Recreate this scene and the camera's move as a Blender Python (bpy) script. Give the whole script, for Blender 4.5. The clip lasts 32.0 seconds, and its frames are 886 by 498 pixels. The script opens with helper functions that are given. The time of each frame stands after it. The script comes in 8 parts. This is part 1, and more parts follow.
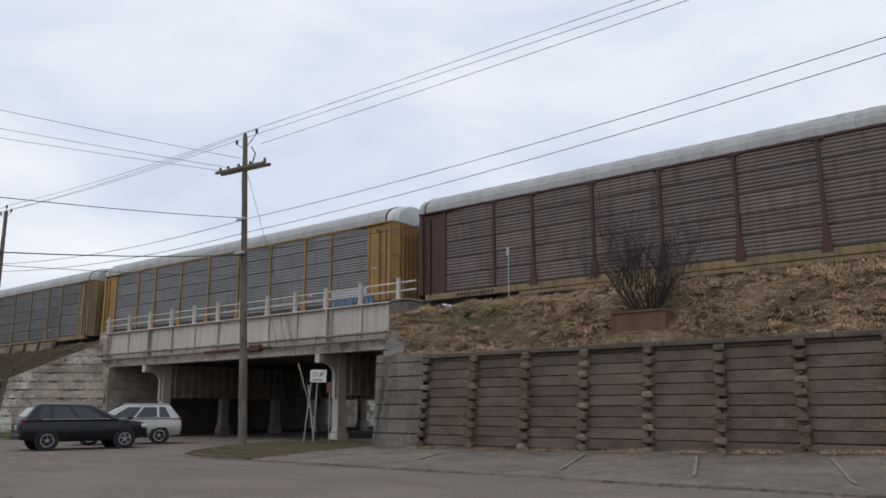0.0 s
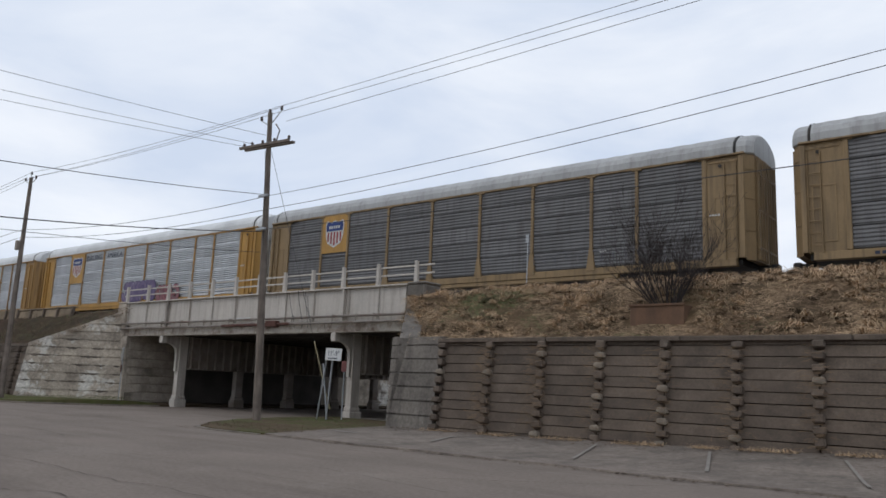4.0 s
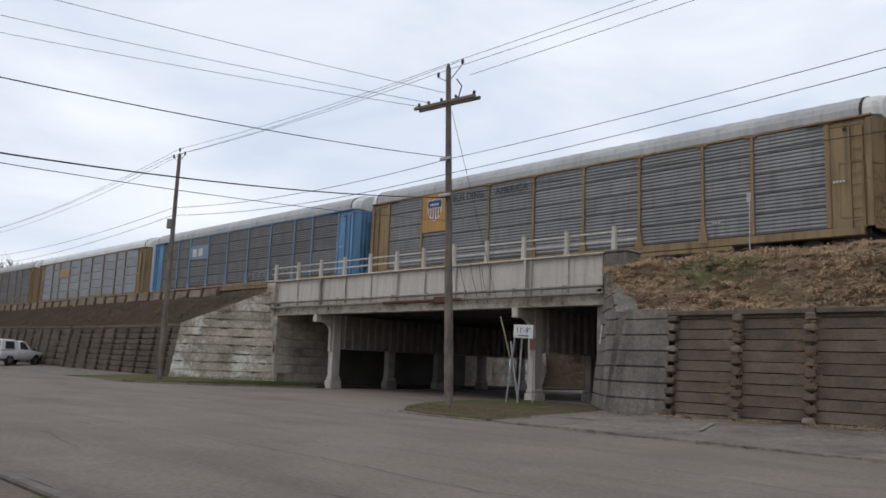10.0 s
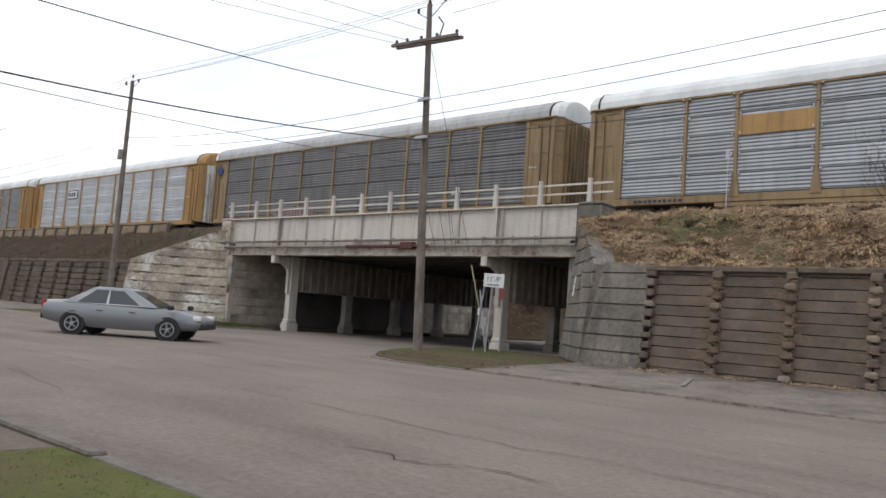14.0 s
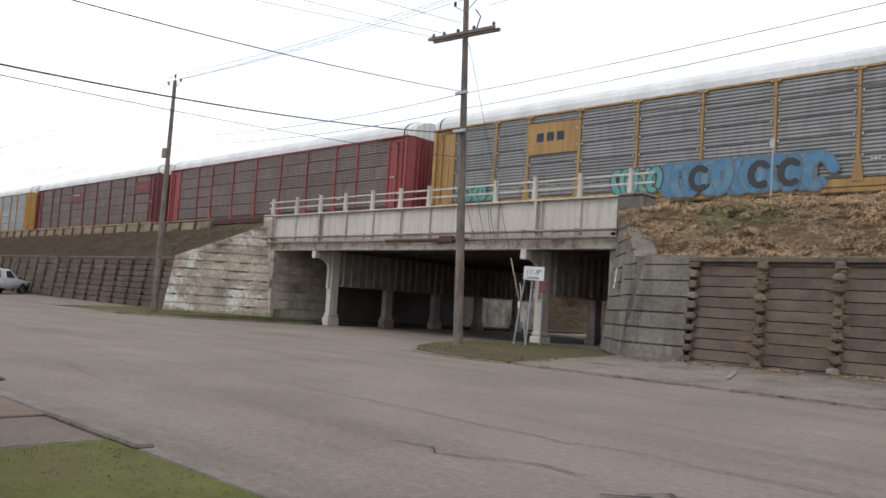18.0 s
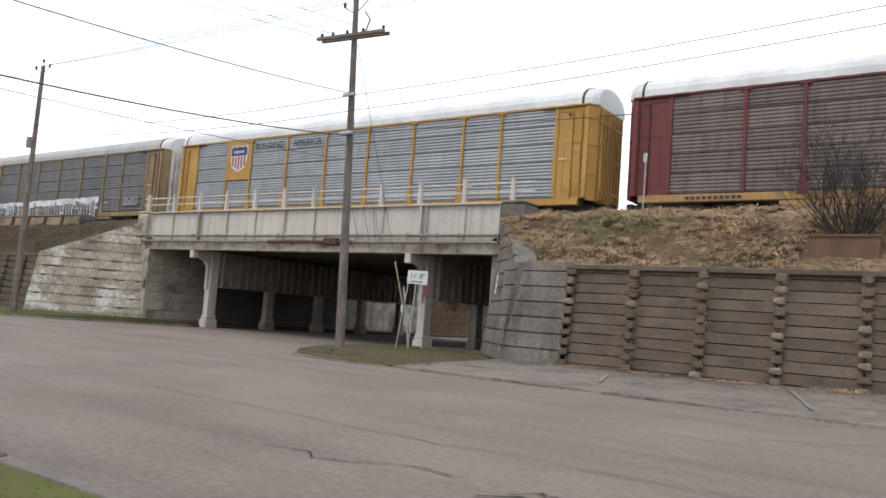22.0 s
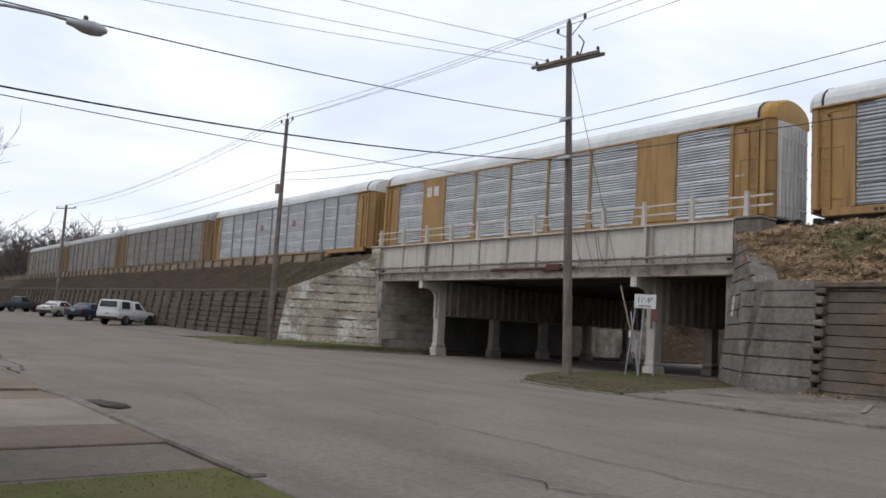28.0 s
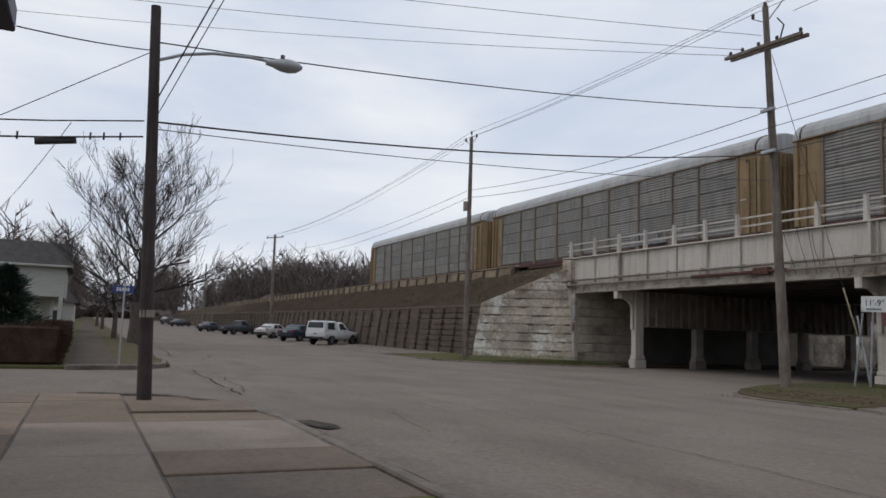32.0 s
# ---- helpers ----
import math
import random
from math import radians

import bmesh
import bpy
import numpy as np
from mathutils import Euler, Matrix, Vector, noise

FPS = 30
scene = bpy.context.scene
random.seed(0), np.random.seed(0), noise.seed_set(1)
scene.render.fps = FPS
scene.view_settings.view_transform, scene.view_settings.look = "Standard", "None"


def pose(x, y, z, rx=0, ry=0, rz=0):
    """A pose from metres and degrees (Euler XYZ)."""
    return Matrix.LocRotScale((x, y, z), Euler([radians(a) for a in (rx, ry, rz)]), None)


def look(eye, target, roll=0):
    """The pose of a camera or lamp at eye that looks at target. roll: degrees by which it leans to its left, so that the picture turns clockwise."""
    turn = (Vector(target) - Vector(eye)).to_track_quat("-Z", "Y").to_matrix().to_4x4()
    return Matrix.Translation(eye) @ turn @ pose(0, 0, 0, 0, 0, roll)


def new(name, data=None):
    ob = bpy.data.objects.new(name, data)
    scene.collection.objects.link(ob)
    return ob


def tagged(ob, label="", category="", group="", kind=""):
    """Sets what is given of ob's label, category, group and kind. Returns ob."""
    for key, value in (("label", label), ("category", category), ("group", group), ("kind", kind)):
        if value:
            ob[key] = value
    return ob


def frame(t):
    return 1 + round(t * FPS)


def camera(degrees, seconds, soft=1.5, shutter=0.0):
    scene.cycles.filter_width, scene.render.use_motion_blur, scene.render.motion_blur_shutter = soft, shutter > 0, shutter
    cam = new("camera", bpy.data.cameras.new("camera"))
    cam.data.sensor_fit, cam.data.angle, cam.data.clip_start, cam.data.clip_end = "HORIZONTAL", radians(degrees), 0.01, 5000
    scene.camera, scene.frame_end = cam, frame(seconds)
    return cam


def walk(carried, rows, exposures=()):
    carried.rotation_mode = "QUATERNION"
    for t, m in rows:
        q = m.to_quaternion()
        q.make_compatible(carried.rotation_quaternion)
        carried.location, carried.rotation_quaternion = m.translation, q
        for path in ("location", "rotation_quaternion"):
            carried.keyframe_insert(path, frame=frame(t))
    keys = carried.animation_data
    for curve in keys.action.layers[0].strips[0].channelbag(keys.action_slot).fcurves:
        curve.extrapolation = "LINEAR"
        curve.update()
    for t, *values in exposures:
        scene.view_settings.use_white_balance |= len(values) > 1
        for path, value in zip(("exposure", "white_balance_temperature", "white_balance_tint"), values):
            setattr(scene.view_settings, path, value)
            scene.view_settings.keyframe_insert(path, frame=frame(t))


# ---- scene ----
cam = camera(59.1, 32.0, soft=1.6)
PATH = [
    (0, (-3.608, -2.059, 1.441), (-4.817, -0.515, 1.839), -0.2),
    (0.5, (-3.605, -2.141, 1.449), (-4.806, -0.599, 1.871), 0.4),
    (1, (-3.605, -2.11, 1.461), (-4.797, -0.565, 1.898), 1.0),
    (1.5, (-3.624, -2.103, 1.401), (-4.797, -0.546, 1.847), 1.5),
    (2, (-3.639, -2.148, 1.424), (-4.798, -0.577, 1.86), 1.6),
    (2.5, (-3.64, -2.162, 1.469), (-4.831, -0.609, 1.88), 2.0),
    (4.5, (-3.767, -2.193, 1.482), (-5.065, -0.705, 1.801), 3.1),
    (5, (-4.011, -2.151, 1.417), (-5.416, -0.762, 1.729), 3.8),
    (5.5, (-4.414, -2.057, 1.499), (-5.863, -0.717, 1.823), 4.9),
    (6, (-4.865, -2.104, 1.331), (-6.387, -0.854, 1.682), 6.6),
    (6.5, (-5.358, -2.202, 1.407), (-6.858, -0.939, 1.797), 6.2),
    (7, (-5.872, -2.287, 1.442), (-7.367, -1.023, 1.849), 4.7),
    (7.5, (-6.344, -2.295, 1.368), (-7.818, -1.003, 1.764), 4.4),
    (8, (-6.785, -2.345, 1.397), (-8.229, -0.996, 1.704), 2.9),
    (8.5, (-7.269, -2.283, 1.432), (-8.701, -0.925, 1.76), 2.5),
    (9, (-7.69, -2.39, 1.27), (-9.099, -1.01, 1.604), 3.7),
    (9.5, (-8.131, -2.505, 1.287), (-9.513, -1.094, 1.599), 2.5),
    (10, (-8.57, -2.593, 1.347), (-9.98, -1.206, 1.642), 2.2),
    (10.5, (-8.898, -2.751, 1.316), (-10.27, -1.323, 1.597), 2.9),
    (11, (-9.188, -2.72, 1.301), (-10.528, -1.258, 1.562), 2.6),
    (11.5, (-9.432, -2.661, 1.383), (-10.793, -1.216, 1.627), 2.6),
    (12, (-9.634, -2.781, 1.324), (-10.972, -1.311, 1.556), 3.1),
    (12.5, (-9.77, -2.839, 1.295), (-11.09, -1.352, 1.512), 3.4),
    (13, (-9.784, -2.787, 1.326), (-11.097, -1.29, 1.517), 4.2),
    (13.5, (-9.801, -2.821, 1.3), (-11.107, -1.316, 1.475), 4.1),
    (15.5, (-9.792, -2.798, 1.308), (-11.113, -1.304, 1.469), 4.4),
    (16, (-9.793, -2.804, 1.308), (-11.118, -1.315, 1.475), 4.5),
    (16.5, (-9.796, -2.792, 1.297), (-11.13, -1.312, 1.466), 4.2),
    (17, (-9.798, -2.803, 1.304), (-11.151, -1.339, 1.469), 3.7),
    (17.5, (-9.798, -2.807, 1.303), (-11.17, -1.359, 1.459), 3.5),
    (18, (-9.796, -2.803, 1.299), (-11.179, -1.366, 1.446), 3.7),
    (18.5, (-9.762, -2.806, 1.306), (-11.119, -1.344, 1.452), 4.0),
    (19, (-9.744, -2.806, 1.307), (-10.983, -1.244, 1.465), 4.0),
    (19.5, (-9.73, -2.832, 1.315), (-10.901, -1.22, 1.48), 3.7),
    (20, (-9.752, -2.822, 1.313), (-10.873, -1.175, 1.485), 3.6),
    (20.5, (-9.76, -2.817, 1.311), (-10.876, -1.166, 1.487), 3.8),
    (21, (-9.754, -2.826, 1.306), (-10.888, -1.188, 1.485), 3.7),
    (21.5, (-9.763, -2.809, 1.305), (-10.91, -1.18, 1.483), 4.2),
    (22, (-9.763, -2.8, 1.301), (-10.92, -1.179, 1.477), 4.3),
    (22.5, (-9.771, -2.798, 1.303), (-10.932, -1.179, 1.479), 4.2),
    (23, (-9.776, -2.789, 1.298), (-10.94, -1.172, 1.477), 4.2),
    (23.5, (-9.772, -2.802, 1.305), (-10.938, -1.187, 1.489), 3.9),
    (24, (-9.788, -2.794, 1.302), (-10.96, -1.185, 1.494), 3.2),
    (24.5, (-9.775, -2.802, 1.3), (-10.95, -1.196, 1.505), 3.2),
    (26.5, (-9.797, -2.803, 1.301), (-11.02, -1.234, 1.511), 3.1),
    (27, (-9.808, -2.795, 1.299), (-11.058, -1.247, 1.504), 3.1),
    (27.5, (-9.823, -2.794, 1.314), (-11.131, -1.294, 1.511), 3.3),
    (28, (-9.898, -2.724, 1.296), (-11.462, -1.493, 1.501), 3.5),
    (28.5, (-9.885, -2.761, 1.311), (-11.609, -1.768, 1.512), 3.4),
    (29, (-9.907, -2.78, 1.312), (-11.697, -1.91, 1.502), 2.7),
    (29.5, (-9.925, -2.776, 1.325), (-11.758, -1.997, 1.505), 2.7),
    (30, (-9.909, -2.698, 1.324), (-11.765, -1.977, 1.503), 2.6),
    (30.5, (-9.889, -2.639, 1.329), (-11.75, -1.928, 1.508), 2.8),
    (31, (-10.018, -2.641, 1.326), (-11.864, -1.893, 1.503), 3.1),
    (31.5, (-10.174, -2.659, 1.334), (-11.99, -1.845, 1.531), 2.7),
    (32, (-10.263, -2.617, 1.345), (-12.074, -1.796, 1.56), 1.9),
]
LIGHT = [(0, 0.0, 6430, 10), (1, -0.12, 6420, 10), (2.5, -0.12, 6400, 10), (4.5, 0.04, 6340, 10), (6, -0.18, 6340, 10), (7, -0.38, 6350, 10), (8, -0.2, 6390, 10), (9, -0.12, 6420, 10), (10, 0.08, 6460, 10),
         (11, 0.22, 6500, 10), (12, 0.33, 6550, 10), (13, 0.54, 6590, 10), (16, 0.64, 6630, 10), (18, 0.68, 6640, 10), (20, 0.88, 6650, 10), (24, 0.82, 6660, 10), (27, 0.6, 6620, 10), (28, 0.28, 6520, 10), (29, -0.1, 6490, 10), (30, -0.09, 6480, 10), (32, -0.09, 6480, 10)]
walk(cam, [(t, look(eye, target, roll)) for t, eye, target, roll in PATH], LIGHT)

# ---- light ----
world = bpy.data.worlds.new("sky")
scene.world = world
world.use_nodes = True
wn, wl = world.node_tree.nodes, world.node_tree.links
wn.clear()
w_out = wn.new("ShaderNodeOutputWorld")
w_bg = wn.new("ShaderNodeBackground")
w_sky = wn.new("ShaderNodeTexSky")
w_sky.sky_type = "NISHITA"
w_sky.sun_disc = False
w_sky.sun_elevation, w_sky.sun_rotation = radians(42), radians(150)
w_gain = wn.new("ShaderNodeVectorMath")
w_gain.operation = "SCALE"
w_gain.inputs["Scale"].default_value = 0.35
w_co = wn.new("ShaderNodeTexCoord")
w_map = wn.new("ShaderNodeMapping")
w_map.inputs["Scale"].default_value = (1.0, 1.0, 3.2)
w_noise = wn.new("ShaderNodeTexNoise")
w_noise.inputs["Scale"].default_value = 2.1
w_noise.inputs["Detail"].default_value = 6
w_noise.inputs["Roughness"].default_value = 0.52
w_noise.inputs["Distortion"].default_value = 0.4
w_ramp = wn.new("ShaderNodeValToRGB")
w_ramp.color_ramp.elements[0].position, w_ramp.color_ramp.elements[1].position = 0.36, 0.66
w_ramp.color_ramp.elements[0].color = (6.7, 7.5, 8.9, 1)
w_ramp.color_ramp.elements[1].color = (9.6, 9.9, 10.4, 1)
w_mix = wn.new("ShaderNodeMix")
w_mix.data_type = "RGBA"
w_mix.inputs["Factor"].default_value = 0.93
w_bg.inputs["Strength"].default_value = 0.1
wl.new(w_sky.outputs["Color"], w_gain.inputs[0])
wl.new(w_co.outputs["Generated"], w_map.inputs["Vector"])
wl.new(w_map.outputs["Vector"], w_noise.inputs["Vector"])
wl.new(w_noise.outputs["Fac"], w_ramp.inputs["Fac"])
wl.new(w_gain.outputs["Vector"], w_mix.inputs["A"])
wl.new(w_ramp.outputs["Color"], w_mix.inputs["B"])
wl.new(w_mix.outputs["Result"], w_bg.inputs["Color"])
wl.new(w_bg.outputs["Background"], w_out.inputs["Surface"])

sun = new("sun", bpy.data.lights.new("sun", "SUN"))
sun.data.energy, sun.data.angle, sun.data.color = 0.55, radians(25), (1.0, 0.95, 0.88)
sun.matrix_world = look((0, 0, 40), (14, 30, 0))


# ---- materials ----
def material(name, base, rough=0.8, metal=0.0, vary=0.25, scale=1.0, bump=0.2, fine=40.0, stain=None, stain_amount=0.0, stain_scale=0.6,
             random_tint=0.0, streak=False, spec=0.4, shift=True, stretch=None, speck=0.0, wash=None):
    """A painted, mineral or metal surface: tone at two scales, stains or streaks, fine relief."""
    m = bpy.data.materials.new(name)
    m.use_nodes = True
    n, l = m.node_tree.nodes, m.node_tree.links
    b = n["Principled BSDF"]
    b.inputs["Roughness"].default_value, b.inputs["Metallic"].default_value = rough, metal
    b.inputs["Specular IOR Level"].default_value = spec
    co = n.new("ShaderNodeTexCoord")
    geo = n.new("ShaderNodeNewGeometry")
    info = n.new("ShaderNodeObjectInfo")
    add = n.new("ShaderNodeVectorMath")
    add.operation = "MULTIPLY_ADD"
    add.inputs[1].default_value = (1, 1, 1)
    off = n.new("ShaderNodeVectorMath")
    off.operation = "SCALE"
    off.inputs[0].default_value = (37, 19, 53) if shift else (0, 0, 0)
    l.new(info.outputs["Random"], off.inputs["Scale"])
    l.new(co.outputs["Object"], add.inputs[0])
    l.new(off.outputs["Vector"], add.inputs[2])
    big = n.new("ShaderNodeTexNoise")
    big.inputs["Scale"].default_value, big.inputs["Detail"].default_value = scale, 5
    small = n.new("ShaderNodeTexNoise")
    small.inputs["Scale"].default_value, small.inputs["Detail"].default_value = fine, 3
    l.new(add.outputs["Vector"], big.inputs["Vector"])
    l.new(add.outputs["Vector"], small.inputs["Vector"])
    mixv = n.new("ShaderNodeMath")
    mixv.operation = "MULTIPLY_ADD"
    l.new(small.outputs["Fac"], mixv.inputs[0])
    mixv.inputs[1].default_value = 0.45
    l.new(big.outputs["Fac"], mixv.inputs[2])
    rng = n.new("ShaderNodeMapRange")
    rng.inputs["From Min"].default_value, rng.inputs["From Max"].default_value = 0.45, 1.0
    rng.inputs["To Min"].default_value, rng.inputs["To Max"].default_value = 1 - vary, 1 + vary
    l.new(mixv.outputs[0], rng.inputs["Value"])
    value = rng.outputs["Result"]
    if random_tint:
        r2 = n.new("ShaderNodeMapRange")
        r2.inputs["To Min"].default_value, r2.inputs["To Max"].default_value = 1 - random_tint, 1 + random_tint
        l.new(info.outputs["Random"], r2.inputs["Value"])
        mu = n.new("ShaderNodeMath")
        mu.operation = "MULTIPLY"
        l.new(value, mu.inputs[0])
        l.new(r2.outputs["Result"], mu.inputs[1])
        value = mu.outputs[0]
    tone = n.new("ShaderNodeVectorMath")
    tone.operation = "SCALE"
    tone.inputs[0].default_value = base
    l.new(value, tone.inputs["Scale"])
    colour = tone.outputs["Vector"]
    if stain is not None:
        st = n.new("ShaderNodeTexNoise")
        st.inputs["Scale"].default_value, st.inputs["Detail"].default_value = stain_scale, 7
        st.inputs["Roughness"].default_value = 0.65
        if streak or stretch:
            mp = n.new("ShaderNodeMapping")
            mp.inputs["Scale"].default_value = stretch or (5.0, 5.0, 0.35)
            l.new(add.outputs["Vector"], mp.inputs["Vector"])
            l.new(mp.outputs["Vector"], st.inputs["Vector"])
        else:
            l.new(add.outputs["Vector"], st.inputs["Vector"])
        sr = n.new("ShaderNodeMapRange")
        sr.inputs["From Min"].default_value, sr.inputs["From Max"].default_value = 0.48, 0.68
        sr.inputs["To Max"].default_value = stain_amount
        l.new(st.outputs["Fac"], sr.inputs["Value"])
        mx = n.new("ShaderNodeMix")
        mx.data_type = "RGBA"
        mx.inputs["B"].default_value = (*stain, 1)
        l.new(sr.outputs["Result"], mx.inputs["Factor"])
        l.new(colour, mx.inputs["A"])
        colour = mx.outputs["Result"]
    if wash is not None:
        # a second, paler layer in broken patches
        tint, amount, size, lo = wash
        wt, wr, wm = n.new("ShaderNodeTexNoise"), n.new("ShaderNodeMapRange"), n.new("ShaderNodeMix")
        wt.inputs["Scale"].default_value, wt.inputs["Detail"].default_value, wt.inputs["Roughness"].default_value = size, 9, 0.7
        wr.inputs["From Min"].default_value, wr.inputs["From Max"].default_value, wr.inputs["To Max"].default_value = lo, lo + 0.06, amount
        wm.data_type = "RGBA"
        wm.inputs["B"].default_value = (*tint, 1)
        shift_w = n.new("ShaderNodeVectorMath")
        shift_w.inputs[1].default_value = (3.7, 9.1, 5.3)
        l.new(add.outputs["Vector"], shift_w.inputs[0])
        l.new(shift_w.outputs["Vector"], wt.inputs["Vector"])
        l.new(wt.outputs["Fac"], wr.inputs["Value"])
        l.new(wr.outputs["Result"], wm.inputs["Factor"])
        l.new(colour, wm.inputs["A"])
        colour = wm.outputs["Result"]
    if speck:
        sp, sr2, sm = n.new("ShaderNodeTexNoise"), n.new("ShaderNodeMapRange"), n.new("ShaderNodeVectorMath")
        sp.inputs["Scale"].default_value, sp.inputs["Detail"].default_value, sp.inputs["Roughness"].default_value = fine * 0.35, 8, 0.8
        sr2.inputs["From Min"].default_value, sr2.inputs["From Max"].default_value = 0.3, 0.7
        sr2.inputs["To Min"].default_value, sr2.inputs["To Max"].default_value = 1 - speck, 1 + speck
        sm.operation = "SCALE"
        l.new(add.outputs["Vector"], sp.inputs["Vector"])
        l.new(sp.outputs["Fac"], sr2.inputs["Value"])
        l.new(colour, sm.inputs[0])
        l.new(sr2.outputs["Result"], sm.inputs["Scale"])
        colour = sm.outputs["Vector"]
    l.new(colour, b.inputs["Base Color"])
    if bump:
        bp = n.new("ShaderNodeBump")
        bp.inputs["Strength"].default_value, bp.inputs["Distance"].default_value = bump, 0.02
        l.new(small.outputs["Fac"], bp.inputs["Height"])
        l.new(bp.outputs["Normal"], b.inputs["Normal"])
    return m


def two_tone(name, a, b_col, scale, lo, hi, rough=0.95, bump=0.6, fine=14.0, c=None):
    """Ground cover: patches of two or three colours with tufted relief."""
    m = material(name, a, rough=rough, spec=0.1, vary=0.3, scale=scale * 3, bump=bump, fine=fine, stain=b_col, stain_amount=1.0, stain_scale=scale)
    for node in m.node_tree.nodes:
        if node.bl_idname == "ShaderNodeMapRange" and abs(node.inputs["From Max"].default_value - 0.68) < 1e-4:
            node.inputs["From Min"].default_value, node.inputs["From Max"].default_value = lo, hi
    return m


M_ASPHALT = material("asphalt", (0.19, 0.158, 0.134), rough=0.95, vary=0.12, scale=0.5, fine=34, bump=0.5, stain=(0.135, 0.111, 0.094), stain_amount=0.75, stain_scale=0.3, stretch=(0.45, 2.2, 1.0), spec=0.15, speck=0.3, wash=((0.235, 0.202, 0.174), 0.35, 0.35, 0.56), shift=False)
M_LOT = material("worn_asphalt", (0.165, 0.136, 0.113), rough=0.95, vary=0.3, scale=0.8, fine=22, bump=0.7, stain=(0.085, 0.072, 0.06), stain_amount=0.8, stain_scale=1.3, speck=0.4, wash=((0.25, 0.215, 0.18), 0.4, 1.1, 0.57))
M_CRACK = material("crack_tar", (0.045, 0.04, 0.036), rough=0.97, vary=0.4, scale=3, spec=0.1, bump=0)
M_LINE = material("road_paint", (0.215, 0.195, 0.17), rough=0.8, vary=0.3, scale=4, stain=(0.20, 0.18, 0.16), stain_amount=0.9, stain_scale=3)
M_KERB = material("kerb_concrete", (0.155, 0.128, 0.104), vary=0.3, scale=2, stain=(0.07, 0.06, 0.05), stain_amount=0.9, stain_scale=1.5, speck=0.35, fine=22)
M_SLAB = material("sidewalk_concrete", (0.196, 0.143, 0.106), vary=0.2, scale=0.7, random_tint=0.16, stain=(0.132, 0.098, 0.074), stain_amount=0.8, stain_scale=1.1, spec=0.2, speck=0.25, fine=40, bump=0.3)
M_CONC = material("bridge_concrete", (0.42, 0.36, 0.295), vary=0.25, scale=0.8, stain=(0.15, 0.125, 0.1), stain_amount=0.85, stain_scale=0.6, bump=0.4, fine=22, speck=0.25)
M_CONC_GREY = material("grey_concrete", (0.15, 0.132, 0.113), vary=0.3, scale=0.9, stain=(0.055, 0.048, 0.041), stain_amount=0.9, stain_scale=0.5, stretch=(2.6, 2.6, 0.6), random_tint=0.1, shift=False, speck=0.4, fine=26, wash=((0.26, 0.235, 0.205), 0.5, 1.3, 0.6), bump=0.5)
M_CRIB = material("crib_concrete", (0.118, 0.09, 0.068), vary=0.3, scale=1.1, fine=34, random_tint=0.14, stain=(0.06, 0.045, 0.035), stain_amount=0.75, stain_scale=1.0, bump=0.4, speck=0.35, wash=((0.17, 0.135, 0.105), 0.45, 1.6, 0.6))
M_CRIB_PALE = material("spalled_concrete", (0.21, 0.175, 0.135), vary=0.4, scale=3)
M_GIRDER = material("girder_paint", (0.49, 0.45, 0.40), rough=0.6, vary=0.12, scale=0.6, fine=20, stain=(0.29, 0.24, 0.195), stain_amount=0.6, stain_scale=0.8, streak=True, bump=0.08, speck=0.12, wash=((0.2, 0.13, 0.09), 0.55, 0.9, 0.66))
M_LEDGE = material("ledge_paint", (0.37, 0.33, 0.28), rough=0.75, vary=0.25, scale=1.2, stain=(0.11, 0.066, 0.042), stain_amount=0.9, stain_scale=1.6, bump=0.3, speck=0.25)
M_RUST = material("rust", (0.085, 0.038, 0.028), rough=0.9, vary=0.4, scale=6)
M_PIPE = material("pipe_paint", (0.19, 0.165, 0.14), rough=0.6, vary=0.3, scale=3, stain=(0.12, 0.06, 0.035), stain_amount=0.7, stain_scale=1.2)
M_SIGN_PALE = material("pale_conduit", (0.5, 0.5, 0.48), rough=0.5, vary=0.1, bump=0)
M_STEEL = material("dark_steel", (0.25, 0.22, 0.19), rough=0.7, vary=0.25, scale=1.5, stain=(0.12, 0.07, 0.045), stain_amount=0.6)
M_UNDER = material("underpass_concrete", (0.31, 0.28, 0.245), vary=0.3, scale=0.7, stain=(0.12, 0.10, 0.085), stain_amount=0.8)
M_POLE = material("weathered_pole", (0.165, 0.135, 0.112), rough=0.95, vary=0.35, scale=2.5, fine=35, stain=(0.075, 0.06, 0.05), stain_amount=0.8, stain_scale=1.6, streak=True, bump=0.4)
M_POLE_DARK = material("creosote_pole", (0.05, 0.037, 0.036), rough=0.9, vary=0.4, scale=2.5, fine=35, stain=(0.12, 0.1, 0.09), stain_amount=0.45, stain_scale=1.2, streak=True, bump=0.4)
M_WIRE = material("wire", (0.05, 0.05, 0.055), rough=0.6, vary=0.1, bump=0)
M_CABLE = material("cable", (0.035, 0.034, 0.035), rough=0.6, vary=0.1, bump=0)
M_INSUL = material("insulator", (0.06, 0.04, 0.035), rough=0.25, vary=0.2)
M_GALV = material("galvanised_steel", (0.36, 0.37, 0.38), rough=0.5, metal=0.6, vary=0.2, scale=4)
M_DRY = two_tone("dry_grass", (0.135, 0.09, 0.052), (0.062, 0.046, 0.028), 0.7, 0.40, 0.62)
# concrete with the shade deep under the bridge put into its colour
M_SHADED_CONC = material("shaded_concrete", (0.075, 0.066, 0.058), vary=0.4, scale=0.9)
M_CHIP = material("broken_concrete", (0.14, 0.115, 0.09), vary=0.35, scale=3, stain=(0.06, 0.05, 0.04), stain_amount=0.8, stain_scale=2, fine=30, bump=0.6)
